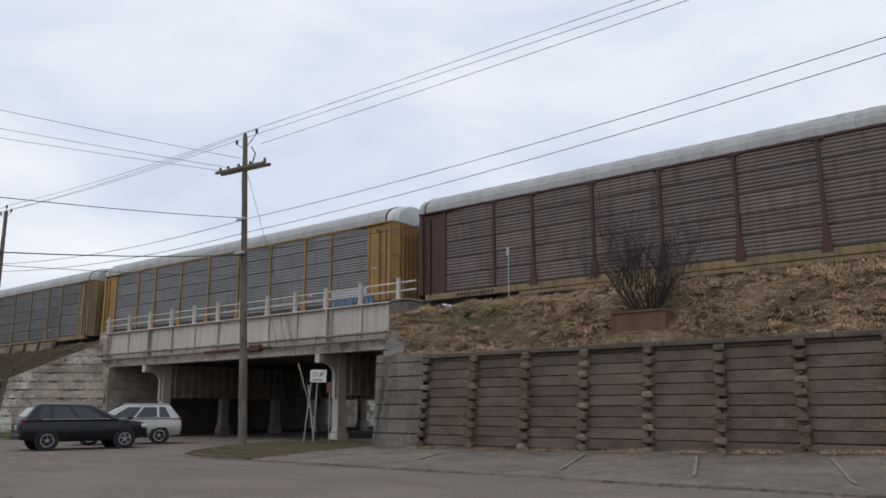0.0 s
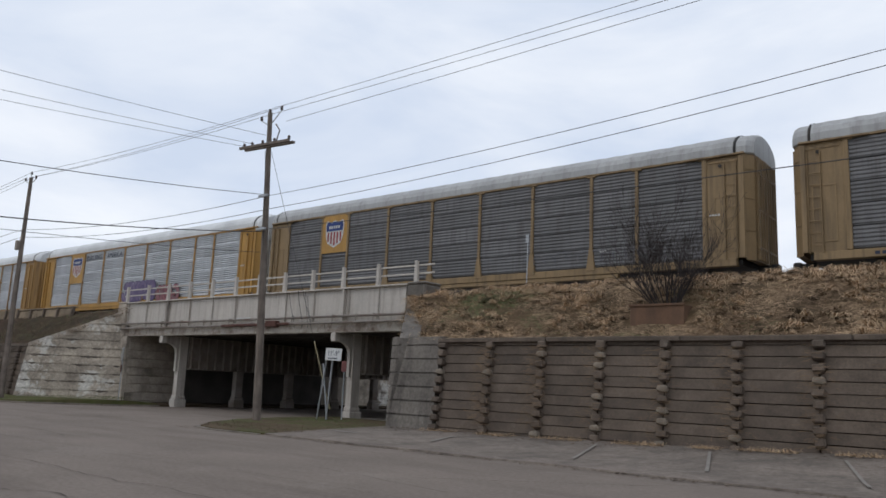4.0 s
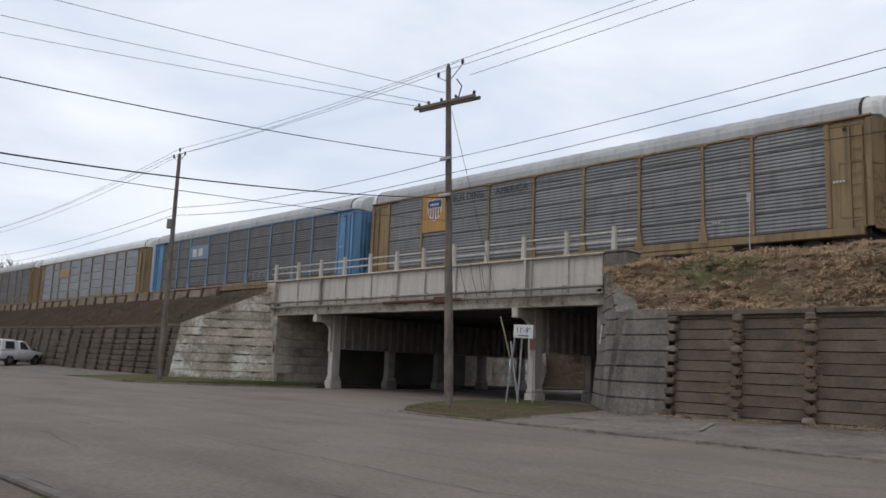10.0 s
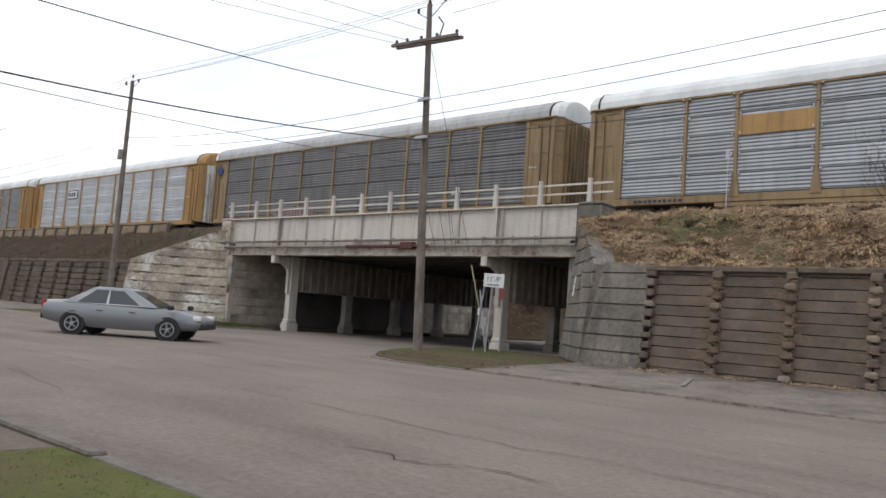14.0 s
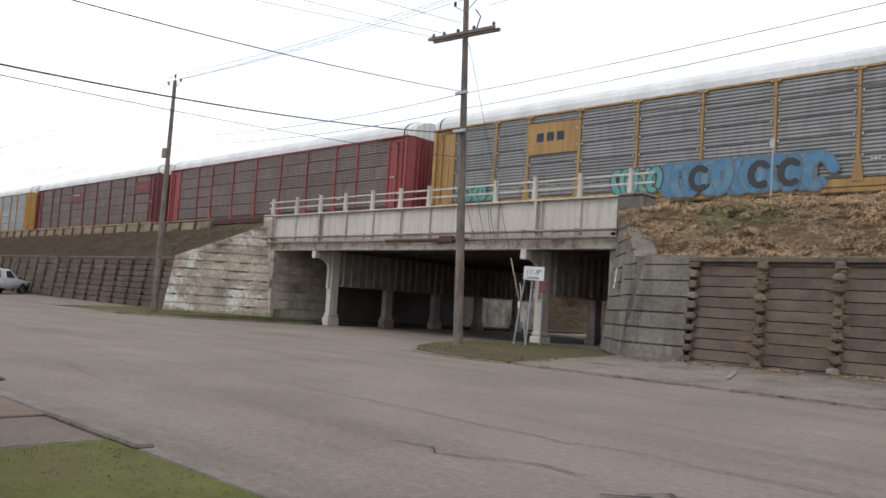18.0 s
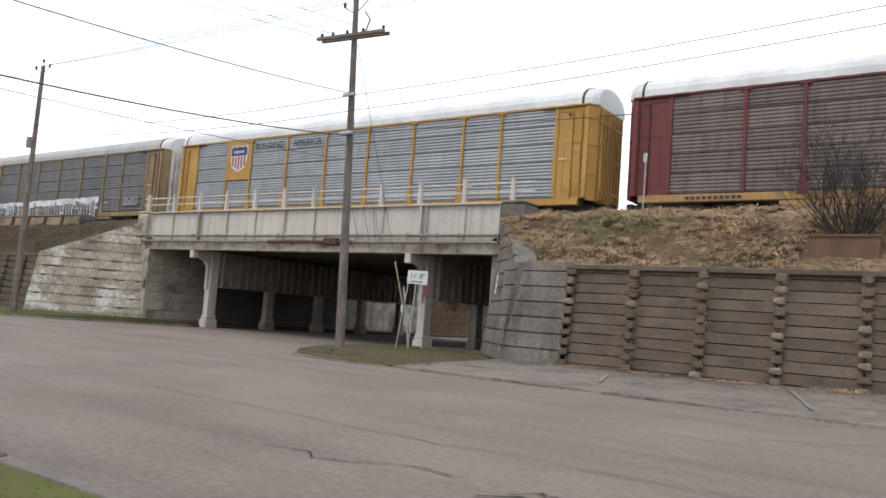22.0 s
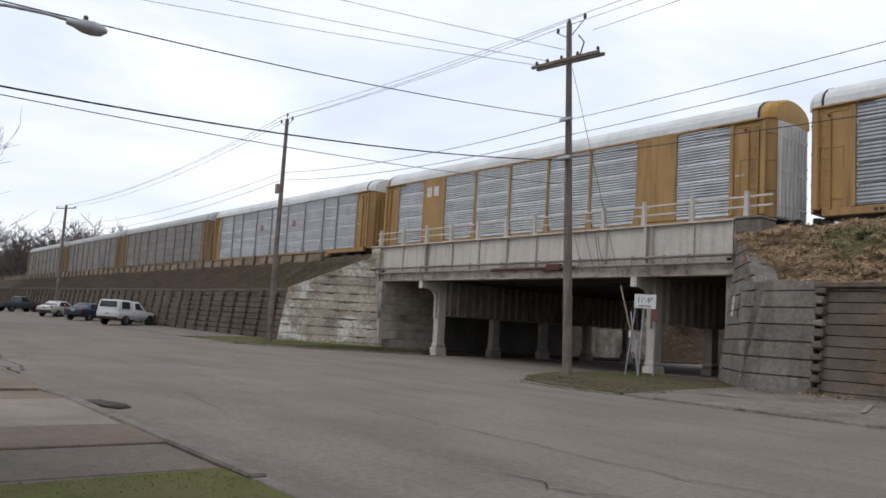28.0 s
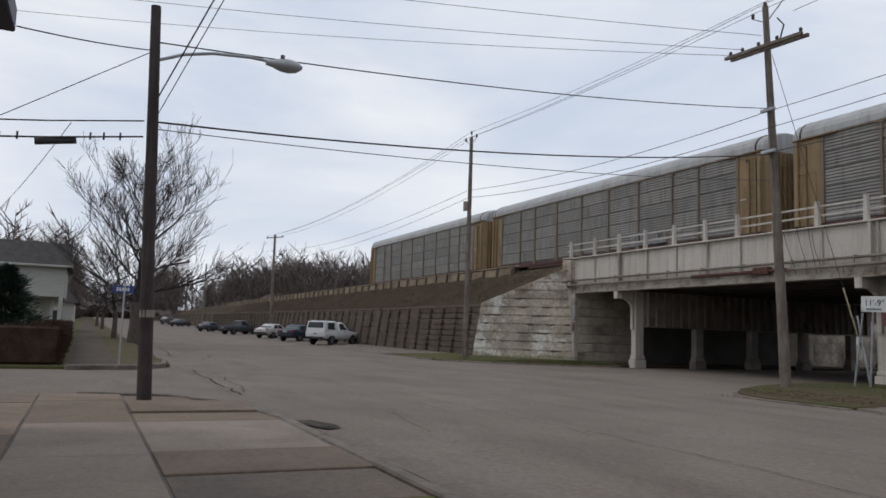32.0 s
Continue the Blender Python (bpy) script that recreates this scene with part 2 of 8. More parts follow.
M_WING = material("whitewashed_concrete", (0.37, 0.315, 0.25), vary=0.3, scale=1.4, stain=(0.085, 0.07, 0.055), stain_amount=0.95, stain_scale=0.36, bump=0.6, fine=18, random_tint=0.08, shift=False, speck=0.45, wash=((0.6, 0.575, 0.52), 0.85, 0.55, 0.545))
M_GREEN = two_tone("verge_grass", (0.085, 0.092, 0.034), (0.115, 0.09, 0.05), 0.8, 0.42, 0.62, fine=30)
M_ISLAND = two_tone("island_turf", (0.078, 0.078, 0.034), (0.105, 0.078, 0.05), 0.7, 0.40, 0.54, fine=30)
M_LAWN = two_tone("lawn_turf", (0.105, 0.112, 0.036), (0.125, 0.105, 0.05), 0.9, 0.46, 0.66, bump=0.2, fine=30)
M_SOIL = two_tone("brown_bank", (0.05, 0.036, 0.025), (0.08, 0.058, 0.038), 0.5, 0.42, 0.64)
M_BALLAST = material("ballast", (0.14, 0.125, 0.11), rough=1, vary=0.5, scale=3, fine=18, bump=1.0)
M_RAIL = material("rail_steel", (0.16, 0.10, 0.075), rough=0.5, metal=0.4, vary=0.3)
M_TIE = material("sleeper_wood", (0.07, 0.055, 0.045), vary=0.4, scale=4)


# ---- mesh tools ----
class Geo:
    """Collects vertices and faces for one mesh."""

    def __init__(self):
        self.v, self.f = [], []

    def add(self, vs, fs):
        k = len(self.v)
        self.v += [tuple(p) for p in vs]
        self.f += [tuple(i + k for i in f) for f in fs]
        return self

    def box(self, x0, x1, y0, y1, z0, z1, c=0.0, m=None):
        """A box, its edges chamfered by c."""
        c = min(c, 0.45 * min(x1 - x0, y1 - y0, z1 - z0))
        if c <= 0:
            vs = [(x, y, z) for x in (x0, x1) for y in (y0, y1) for z in (z0, z1)]
            fs = [(0, 1, 3, 2), (4, 6, 7, 5), (0, 4, 5, 1), (2, 3, 7, 6), (0, 2, 6, 4), (1, 5, 7, 3)]
        else:
            lo, hi, vs, idx = (x0, y0, z0), (x1, y1, z1), [], {}
            for s in ((a, b, d) for a in (0, 1) for b in (0, 1) for d in (0, 1)):
                for ax in range(3):
                    p = [(hi[i] if s[i] else lo[i]) for i in range(3)]
                    for i in range(3):
                        if i != ax:
                            p[i] += -c if s[i] else c
                    idx[s, ax] = len(vs)
                    vs.append(tuple(p))
            fs = []
            for ax in range(3):
                o = [i for i in range(3) if i != ax]
                for side in (0, 1):
                    q = []
                    for a, b in ((0, 0), (1, 0), (1, 1), (0, 1)):
                        s = [0, 0, 0]
                        s[ax], s[o[0]], s[o[1]] = side, a, b
                        q.append(idx[tuple(s), ax])
                    fs.append(tuple(q))
                for a in (0, 1):
                    for b in (0, 1):
                        s0, s1 = [0, 0, 0], [0, 0, 0]
                        s0[o[0]] = s1[o[0]] = a
                        s0[o[1]] = s1[o[1]] = b
                        s1[ax] = 1
                        s0, s1 = tuple(s0), tuple(s1)
                        fs.append((idx[s0, o[0]], idx[s1, o[0]], idx[s1, o[1]], idx[s0, o[1]]))
            for s in ((a, b, d) for a in (0, 1) for b in (0, 1) for d in (0, 1)):
                fs.append(tuple(idx[s, ax] for ax in range(3)))
        if m is not None:
            vs = [tuple(m @ Vector(p)) for p in vs]
        return self.add(vs, fs)

    def tube(self, path, radii, sides=8, caps=True):
        """A round bar along a list of points; radii: one, or one a point."""
        pts = [Vector(p) for p in path]
        if not isinstance(radii, (list, tuple)):
            radii = [radii] * len(pts)
        vs, fs, up = [], [], None
        for i, p in enumerate(pts):
            d = (pts[min(i + 1, len(pts) - 1)] - pts[max(i - 1, 0)]).normalized()
            if up is None:
                up = d.orthogonal().normalized()
            up = (up - d * up.dot(d)).normalized()
            side = d.cross(up)
            for k in range(sides):
                a = 2 * math.pi * k / sides
                vs.append(tuple(p + (up * math.cos(a) + side * math.sin(a)) * radii[i]))
        for i in range(len(pts) - 1):
            for k in range(sides):
                a, b = i * sides + k, i * sides + (k + 1) % sides
                fs.append((a, b, b + sides, a + sides))
        if caps:
            fs.append(tuple(range(sides))[::-1])
            fs.append(tuple(range((len(pts) - 1) * sides, len(pts) * sides)))
        return self.add(vs, fs)

    def prism(self, outline, depth, m):
        """An outline in the local xz plane, pulled back along local +y by depth, laid by m."""
        n = len(outline)
        vs = [m @ Vector((x, 0, z)) for x, z in outline] + [m @ Vector((x, depth, z)) for x, z in outline]
        fs = [tuple(range(n)), tuple(range(2 * n - 1, n - 1, -1))]
        fs += [(i + n, (i + 1) % n + n, (i + 1) % n, i) for i in range(n)]
        return self.add(vs, fs)

    def lathe(self, profile, m=None, sides=16):
        """A profile of (radius, height) turned round z."""
        vs, fs = [], []
        for r, z in profile:
            for k in range(sides):
                a = 2 * math.pi * k / sides
                vs.append((r * math.cos(a), r * math.sin(a), z))
        for i in range(len(profile) - 1):
            for k in range(sides):
                a, b = i * sides + k, i * sides + (k + 1) % sides
                fs.append((a, b, b + sides, a + sides))
        fs.append(tuple(range(sides))[::-1])
        fs.append(tuple(range((len(profile) - 1) * sides, len(profile) * sides)))
        if m is not None:
            vs = [tuple(m @ Vector(p)) for p in vs]
        return self.add(vs, fs)

    def grid(self, xs, ys, fz):
        vs = [(x, y, fz(x, y)) for y in ys for x in xs]
        n = len(xs)
        fs = [(j * n + i, j * n + i + 1, (j + 1) * n + i + 1, (j + 1) * n + i) for j in range(len(ys) - 1) for i in range(n - 1)]
        return self.add(vs, fs)

    def mesh(self, name, mat, smooth=False):
        me = bpy.data.meshes.new(name)
        me.from_pydata(self.v, [], self.f)
        bm = bmesh.new()
        bm.from_mesh(me)
        bmesh.ops.recalc_face_normals(bm, faces=bm.faces)
        bm.to_mesh(me)
        bm.free()
        if mat is not None:
            me.materials.append(mat)
        if smooth:
            me.polygons.foreach_set("use_smooth", [True] * len(me.polygons))
            me.set_sharp_from_angle(angle=radians(40))
        return me


def thing(name, label, category, at=None, group="", kind=""):
    ob = new(name)
    ob.empty_display_size = 0.2
    if at is not None:
        ob.matrix_basis = at
    return tagged(ob, label, category, group, kind)


def part(name, geo, mat, parent, label="", smooth=False, at=None):
    me = geo if isinstance(geo, bpy.types.Mesh) else geo.mesh(name, mat, smooth)
    ob = new(name, me)
    ob.parent = parent
    if at is not None:
        ob.matrix_basis = at
    if label:
        ob["label"] = label
    return ob


def solid(name, geo, mat, label, category, kind="", group="", smooth=False):
    return tagged(new(name, geo.mesh(name, mat, smooth)), label, category, group, kind)


def lettering(text, size, mat, name):
    """A flat mesh of letters in the built-in font, centred, in the local xz plane."""
    cu = bpy.data.curves.new(name, "FONT")
    cu.body, cu.size, cu.align_x, cu.align_y, cu.extrude = text, size, "CENTER", "CENTER", 0.002
    tmp = bpy.data.objects.new(name, cu)
    scene.collection.objects.link(tmp)
    dg = bpy.context.evaluated_depsgraph_get()
    me = bpy.data.meshes.new_from_object(tmp.evaluated_get(dg))
    bpy.data.objects.remove(tmp)
    me.transform(pose(0, 0, 0, 90, 0, 0))
    me.materials.clear()
    me.materials.append(mat)
    return me


# ---- ground ----
def gz(x):
    """Height of the street along its length: level at the bridge, climbing far to the west."""
    return float(np.interp(-x, (40, 100, 145, 188, 240, 700), (0, 0.3, 0.5, 1.3, 2.0, 6.0)))


def wall_foot(x):
    """Height of the strip at the foot of the eastern crib wall."""
    return float(np.interp(x, (-21, -16, -12, -6), (0.2, 0.26, 0.33, 0.5)))


def rough(x, y, amp, s):
    return amp * noise.noise(Vector((x * s, y * s, 3.1)))


def far_steps(near, far, fine, growth=1.35):
    """Steps from near outwards to far, growing."""
    out, step = [near], fine
    sign = 1 if far > near else -1
    while abs(out[-1] - near) < abs(far - near):
        out.append(out[-1] + sign * step)
        step *= growth
    out[-1] = far
    return out


xs = sorted(set([round(x, 2) for x in far_steps(-60, -1500, 6)] + [x for x in range(-58, 62, 4)] + [round(x, 2) for x in far_steps(64, 900, 6)]))
ys = sorted(set([round(y, 2) for y in far_steps(-10, -900, 4)] + [y for y in range(-8, 60, 4)] + [round(y, 2) for y in far_steps(62, 1400, 6)]))
g = Geo().grid(xs, ys, lambda x, y: gz(x) - 0.16)
solid("ground", g, M_GREEN, "flat grassy ground beneath the street and banks", "ground", "structure")

# main street, from kerb to kerb
RX = sorted(set([round(x, 2) for x in far_steps(-44, -420, 3)] + [x for x in range(-42, 80, 2)]))
g = Geo().grid(RX, [0.2, 2, 4, 6, 8, 10, 13.0], lambda x, y: gz(x) + rough(x, y, 0.012, 0.3))
solid("road", g, M_ASPHALT, "wide worn grey asphalt street with tar cracks", "road", "structure")


def flat(name, outline, z, mat, label, category, kind="structure", depth=0.3):
    """A slab with the given plan outline and its top at z (a number or a function)."""
    n = len(outline)
    top = [(x, y, z(x, y) if callable(z) else z) for x, y in outline]
    vs = top + [(x, y, h - depth) for x, y, h in top]
    fs = [tuple(range(n)), tuple(range(2 * n - 1, n - 1, -1))]
    fs += [(i + n, (i + 1) % n + n, (i + 1) % n, i) for i in range(n)]
    return solid(name, Geo().add(vs, fs), mat, label, category, kind)


# side road through the underpass
flat("road_underpass", [(-49.5, 13.004), (-46.5, 13.6), (-43.6, 15.4), (-41.8, 18.2), (-41.2, 21), (-41.0, 95), (-29.0, 95), (-29.0, 18.5),
                        (-28.4, 16.2), (-27.1, 14.2), (-25.5, 13.004)], -0.006, M_ASPHALT, "grey asphalt side road running under the railway bridge", "road")
# side street on the near side, west of the corner
flat("road_side_street", [(-39.2, 0.196), (-17.0, 0.196), (-17.0, -0.9), (-24.9, -3.4), (-24.9, -60), (-35.0, -60), (-35.0, -3.4), (-39.2, -0.9)], -0.004, M_ASPHALT, "grey asphalt side street joining at the corner", "road")
# parking strip below the eastern crib wall, its edge broken
strip = Geo()
sx = [-22 + 0.4 * i for i in range(90)] + [16 + 4 * i for i in range(12)]
rows_y = (0.0, 0.04, 0.5, 1.6, 3.1, 5.2)
vs = []
for k, dy in enumerate(rows_y):
    for x in sx:
        y = 12.4 + 0.16 * noise.noise(Vector((x * 0.7, 0, 0))) + 0.08 * noise.noise(Vector((x * 2.9, 4, 0))) + dy if k < 3 else 12.4 + dy
        z = -0.06 if k == 0 else float(np.interp(y, (12.4, 14.2, 17.6), (0.045, 0.1, wall_foot(x)))) + rough(x, y, 0.03, 0.8)
        vs.append((x, y, z))
n = len(sx)
strip.add(vs, [(k * n + i, k * n + i + 1, (k + 1) * n + i + 1, (k + 1) * n + i) for k in range(len(rows_y) - 1) for i in range(n - 1)])
solid("pavement_parking_strip", strip, M_LOT, "cracked patchy asphalt parking strip below the crib wall", "parking strip", "structure")
# parking lot below the western crib wall
g = Geo().grid([round(x, 1) for x in far_steps(-53, -260, 3, 1.1)], [13.0, 15, 18.0], lambda x, y: gz(x) + 0.012 + 0.03 * (y - 13))
solid("pavement_parking_lot", g, M_LOT, "worn asphalt parking area beside the street", "parking lot", "structure")


def kerb(name, line, z, width=0.16, height=0.14, label="worn concrete kerb stones"):
    """Kerb stones along a plan line, each a piece of its own."""
    k = thing(name, label, "kerb", kind="structure")
    i = 0
    for (xa, ya), (xb, yb) in zip(line[:-1], line[1:]):
        d = Vector((xb - xa, yb - ya, 0))
        count = max(1, round(d.length / 1.8))
        for j in range(count):
            p, q = Vector((xa, ya, 0)) + d * (j / count), Vector((xa, ya, 0)) + d * ((j + 1) / count)
            s = (q - p).length
            zz = (z(p.x) if callable(z) else z) + random.uniform(-0.02, 0.008)
            m = pose(p.x, p.y, zz, 0, 0, math.degrees(math.atan2(d.y, d.x)))
            part("kerb_stone", Geo().box(0.01, s - 0.01, 0, width, -0.2, height, 0.02), M_KERB, k, at=m @ pose(0, random.uniform(-0.01, 0.01), 0, random.uniform(-2, 2), 0, random.uniform(-0.5, 0.5)))
            i += 1
    return k


kerb("kerb_near", [(12, 0.1), (-17.2, 0.05), (-21.2, 0.05), (-23.4, -0.25), (-24.9, -1.1), (-25.4, -2.6)], 0.0)
kerb("kerb_corner", [(-34.5, -3.0), (-34.9, -1.2), (-36.2, -0.2), (-38.5, 0.04), (-60, 0.04)], 0.0)
kerb("kerb_island", [(-28.9, 21), (-28.9, 18.5), (-28.3, 16.2), (-27.0, 14.0), (-25.7, 12.7), (-24.4, 12.25), (-22, 12.3)], -0.03, height=0.075, label="low broken concrete kerb round the island")
kerb("kerb_wing", [(-41.3, 21), (-41.9, 18.2), (-43.7, 15.4), (-46.6, 13.6), (-49.5, 13.04), (-52.5, 13.0)], -0.02, height=0.1, label="low concrete kerb round the corner verge")


def turf(name, outline, z, label, mat=None, blades=0, rng=None):
    return flat(name, outline, z, mat or M_GREEN, label, "grass", depth=0.25)


turf("verge_island", [(-28.75, 21.5), (-28.75, 18.5), (-28.15, 16.25), (-26.9, 14.15), (-25.6, 12.86), (-24.35, 12.41), (-22, 12.46), (-21.6, 15.2), (-21.7, 17.5), (-24.6, 21.2)],
     lambda x, y: 0.07 + 0.02 * (y - 13) * (0.5 if x < -26 else 0.6), "small patchy grass island with dead leaves", mat=M_ISLAND)
turf("verge_wing", [(-52.5, 13.2), (-49.5, 13.25), (-46.7, 13.78), (-43.85, 15.52), (-42.1, 18.3), (-41.5, 21), (-44.9, 21), (-48.7, 16.8), (-52.5, 17.6)],
     lambda x, y: 0.07 + max(0, (y - 14)) * 0.05 * (1 if y < 20 else 0.3), "strip of short grass and soil below the wing wall")
turf("footway_west", [(-41.5, 21.004), (-41.5, 46), (-44.9, 46), (-44.9, 21.004)], 0.1, "bare dirt strip below the abutment", mat=M_SOIL)
turf("verge_near", [(60, 0.045), (-15.85, 0.045), (-15.7, -1.93), (60, -1.93)], 0.115, "short green roadside grass", mat=M_LAWN)
turf("verge_yard", [(60, -3.2), (-15.6, -3.2), (-15.6, -60), (60, -60)], 0.115, "short green grass beside the sidewalk", mat=M_LAWN)
flat("pavement_bed_east", [(60, -1.94), (-15.7, -1.94), (-15.7, -3.19), (60, -3.19)], 0.085, M_SOIL, "dark earth bed beneath the sidewalk slabs", "ground")
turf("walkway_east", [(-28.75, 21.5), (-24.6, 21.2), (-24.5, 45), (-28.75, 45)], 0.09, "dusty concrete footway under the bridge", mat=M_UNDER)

# ---- sidewalk slabs on the near corner ----
M_BED = material("joint_dirt", (0.11, 0.092, 0.075), vary=0.3, scale=3)
walkway = thing("pavement_corner", "stained concrete sidewalk slabs with dark open joints", "sidewalk", kind="structure")
flat("pavement_bed", [(-25.2, -9), (-15.62, -9), (-15.72, -1.94), (-15.87, 0.04), (-21.2, 0.04), (-23.3, -0.26), (-24.75, -1.1), (-25.2, -2.6)], 0.1, M_BED, "dark earth bed beneath the sidewalk slabs", "ground")


def slab(x0, x1, y0, y1, z=0.12, mat=None):
    part("slab", Geo().box(x0 + 0.009, x1 - 0.009, y0 + 0.009, y1 - 0.009, 0.0, z + random.uniform(-0.006, 0.005), 0.01), mat or M_SLAB, walkway)


M_OLD_SLAB = material("old_sidewalk", (0.085, 0.066, 0.052), vary=0.25, scale=0.9, stain=(0.06, 0.05, 0.04), stain_amount=0.7, stain_scale=0.6, spec=0.1)
M_DARK_SLAB = material("patched_asphalt_slab", (0.125, 0.093, 0.07), vary=0.25, scale=0.9, stain=(0.095, 0.075, 0.06), stain_amount=0.7, stain_scale=1.2, speck=0.4, fine=40)
M_PALE_SLAB = material("newer_concrete_slab", (0.225, 0.177, 0.14), vary=0.2, scale=0.8, stain=(0.155, 0.122, 0.096), stain_amount=0.7, stain_scale=1.0, speck=0.22, fine=40)
# the walk itself, between two long open joints
for k, (x0, x1) in enumerate(((-25.2, -23.9), (-23.9, -20.95), (-20.95, -18.3), (-18.3, -15.75))):
    slab(x0, x1, -3.2, -1.95, mat=M_PALE_SLAB if k > 1 else None)
# up to the shop front
for x0, x1 in ((-25.2, -23.6), (-23.6, -21.7), (-21.7, -19.9), (-19.9, -17.8), (-17.8, -15.65)):
    slab(x0, x1, -5.3, -3.21)
    slab(x0, x1, -7.2, -5.3)
# between walk and kerb
slab(-24.55, -23.52, -1.94, -0.9, 0.118)
slab(-23.5, -21.98, -1.94, -0.2, 0.15)
slab(-21.96, -20.98, -1.94, 0.03, 0.112)
slab(-20.98, -18.42, -1.94, 0.04, mat=M_PALE_SLAB)
slab(-18.42, -17.17, -1.94, 0.04)
slab(-17.14, -15.88, -1.94, 0.04, 0.108, M_DARK_SLAB)
for i in range(22):
    slab(-15.72 + i * 1.6, -14.12 + i * 1.6, -3.19, -1.95)

# tar cracks and patches in the street
def crack(points, width=0.035):
    """A wandering tar line on the road."""
    vs, fs = [], []
    fine = []
    for (xa, ya), (xb, yb) in zip(points[:-1], points[1:]):
        n = max(2, int(math.hypot(xb - xa, yb - ya) / 0.35))
        for i in range(n):
            f = i / n
            fine.append((xa + (xb - xa) * f + random.uniform(-0.04, 0.04), ya + (yb - ya) * f + random.uniform(-0.05, 0.05)))
    fine.append(points[-1])
    for i, (x, y) in enumerate(fine):
        w = width * random.uniform(0.35, 1.1)
        h = gz(x) + 0.016 + rough(x, y, 0.012, 0.3)
        vs += [(x, y - w, h), (x, y + w, h)]
    fs = [(2 * i, 2 * i + 2, 2 * i + 3, 2 * i + 1) for i in range(len(fine) - 1)]
    return vs, fs


road_cracks = Geo()
crk = random.Random(5)
WORN = []
for k in range(14):
    x, y = crk.uniform(-38, 2), crk.uniform(1.0, 12.4)
    a = crk.choice((0.0, 0.1, -0.08, 1.5, 1.3)) + crk.uniform(-0.2, 0.2)
    pts = [(x, y)]
    for j in range(crk.randint(2, 5)):
        a += crk.uniform(-0.16, 0.16)
        x, y = x + math.cos(a) * 0.9, min(12.6, max(0.6, y + math.sin(a) * 0.9))
        pts.append((x, y))
    WORN.append((pts, crk.uniform(0.006, 0.013)))
for pts, w in (*WORN, ([(-21.5, 12.2), (-19.3, 12.15), (-17.6, 12.3)], 0.03), ([(-16.5, 12.3), (-15.2, 12.2), (-13.8, 12.25)], 0.028), ([(-11.0, 12.3), (-9.0, 12.32), (-7.2, 12.3)], 0.025),
               ([(-12.75, 2.5), (-12.6, 2.72), (-12.42, 2.7)], 0.05), ([(-12.95, 2.3), (-12.7, 2.45), (-12.5, 2.4)], 0.07), ([(-13.1, 8.1), (-13.0, 9.6), (-13.3, 11.9)], 0.02),
               ([(-22.6, 0.2), (-20.5, 0.27), (-18.2, 0.25), (-16.9, 0.28), (-15.9, 0.24)], 0.025), ([(-26.2, 0.3), (-28.0, 0.36), (-29.5, 0.3), (-31, 0.42), (-33, 0.3), (-35, 0.5)], 0.03), ([(-26.8, 0.5), (-28.6, 0.75), (-30.5, 0.7), (-32, 0.95)], 0.018),
               ([(-27.5, 0.62), (-27.9, 0.35), (-28.3, 0.6)], 0.015), ([(-29.6, 0.8), (-29.9, 0.4), (-30.4, 0.72)], 0.015), ([(-31.4, 0.9), (-31.9, 0.5), (-32.6, 0.6), (-33.6, 0.9)], 0.018), ([(-41, 1.5), (-43.5, 2.0), (-46, 2.6)], 0.03), ([(-45, 0.8), (-50, 1.05), (-56, 1.2)], 0.035),
               ([(-15.35, 2.37), (-14.86, 2.45), (-14.68, 2.34), (-14.33, 2.42), (-14.2, 2.66), (-13.75, 2.72), (-13.51, 2.70), (-13.3, 2.78)], 0.02),
               ([(-27.5, 3.8), (-23.9, 3.95), (-22.3, 4.02), (-20.7, 4.03), (-19.35, 3.89)], 0.012), ([(-19.9, 4.1), (-19.1, 4.07), (-17.3, 4.09), (-15.8, 4.02), (-14.4, 3.95), (-13.7, 4.07), (-11.5, 4.0), (-8, 4.05), (-3, 3.95)], 0.013),
               ([(-18.2, 1.0), (-18.3, 1.5), (-18.64, 2.17)], 0.014), ([(-26.2, 7.71), (-24.1, 7.49), (-22.6, 7.18)], 0.018),
               ([(-30, 6.2), (-22, 6.0), (-17, 6.3), (-11, 6.1), (-4, 6.2), (6, 6.0)], 0.007),
               ([(-12.5, 8.2), (-9.8, 10.6), (-8.3, 12.9)], 0.02),
               ([(-40, 9.3), (-31, 9.4), (-26, 9.2)], 0.007), ([(-10, 4.6), (-9.4, 3.0), (-7.8, 1.6), (-6.9, 0.6)], 0.018),
               ([(-19.5, 1.0), (-18.6, 4.4), (-19.2, 6.1)], 0.014)):
    road_cracks.add(*crack(pts, w * 0.72))
solid("road_cracks", road_cracks, M_CRACK, "dark wandering tar cracks in the street", "crack", "stuff")

lines = Geo()
def strip_z(x, y):
    return float(np.interp(y, (12.4, 14.2, 17.6), (0.045, 0.1, wall_foot(x)))) + 0.034


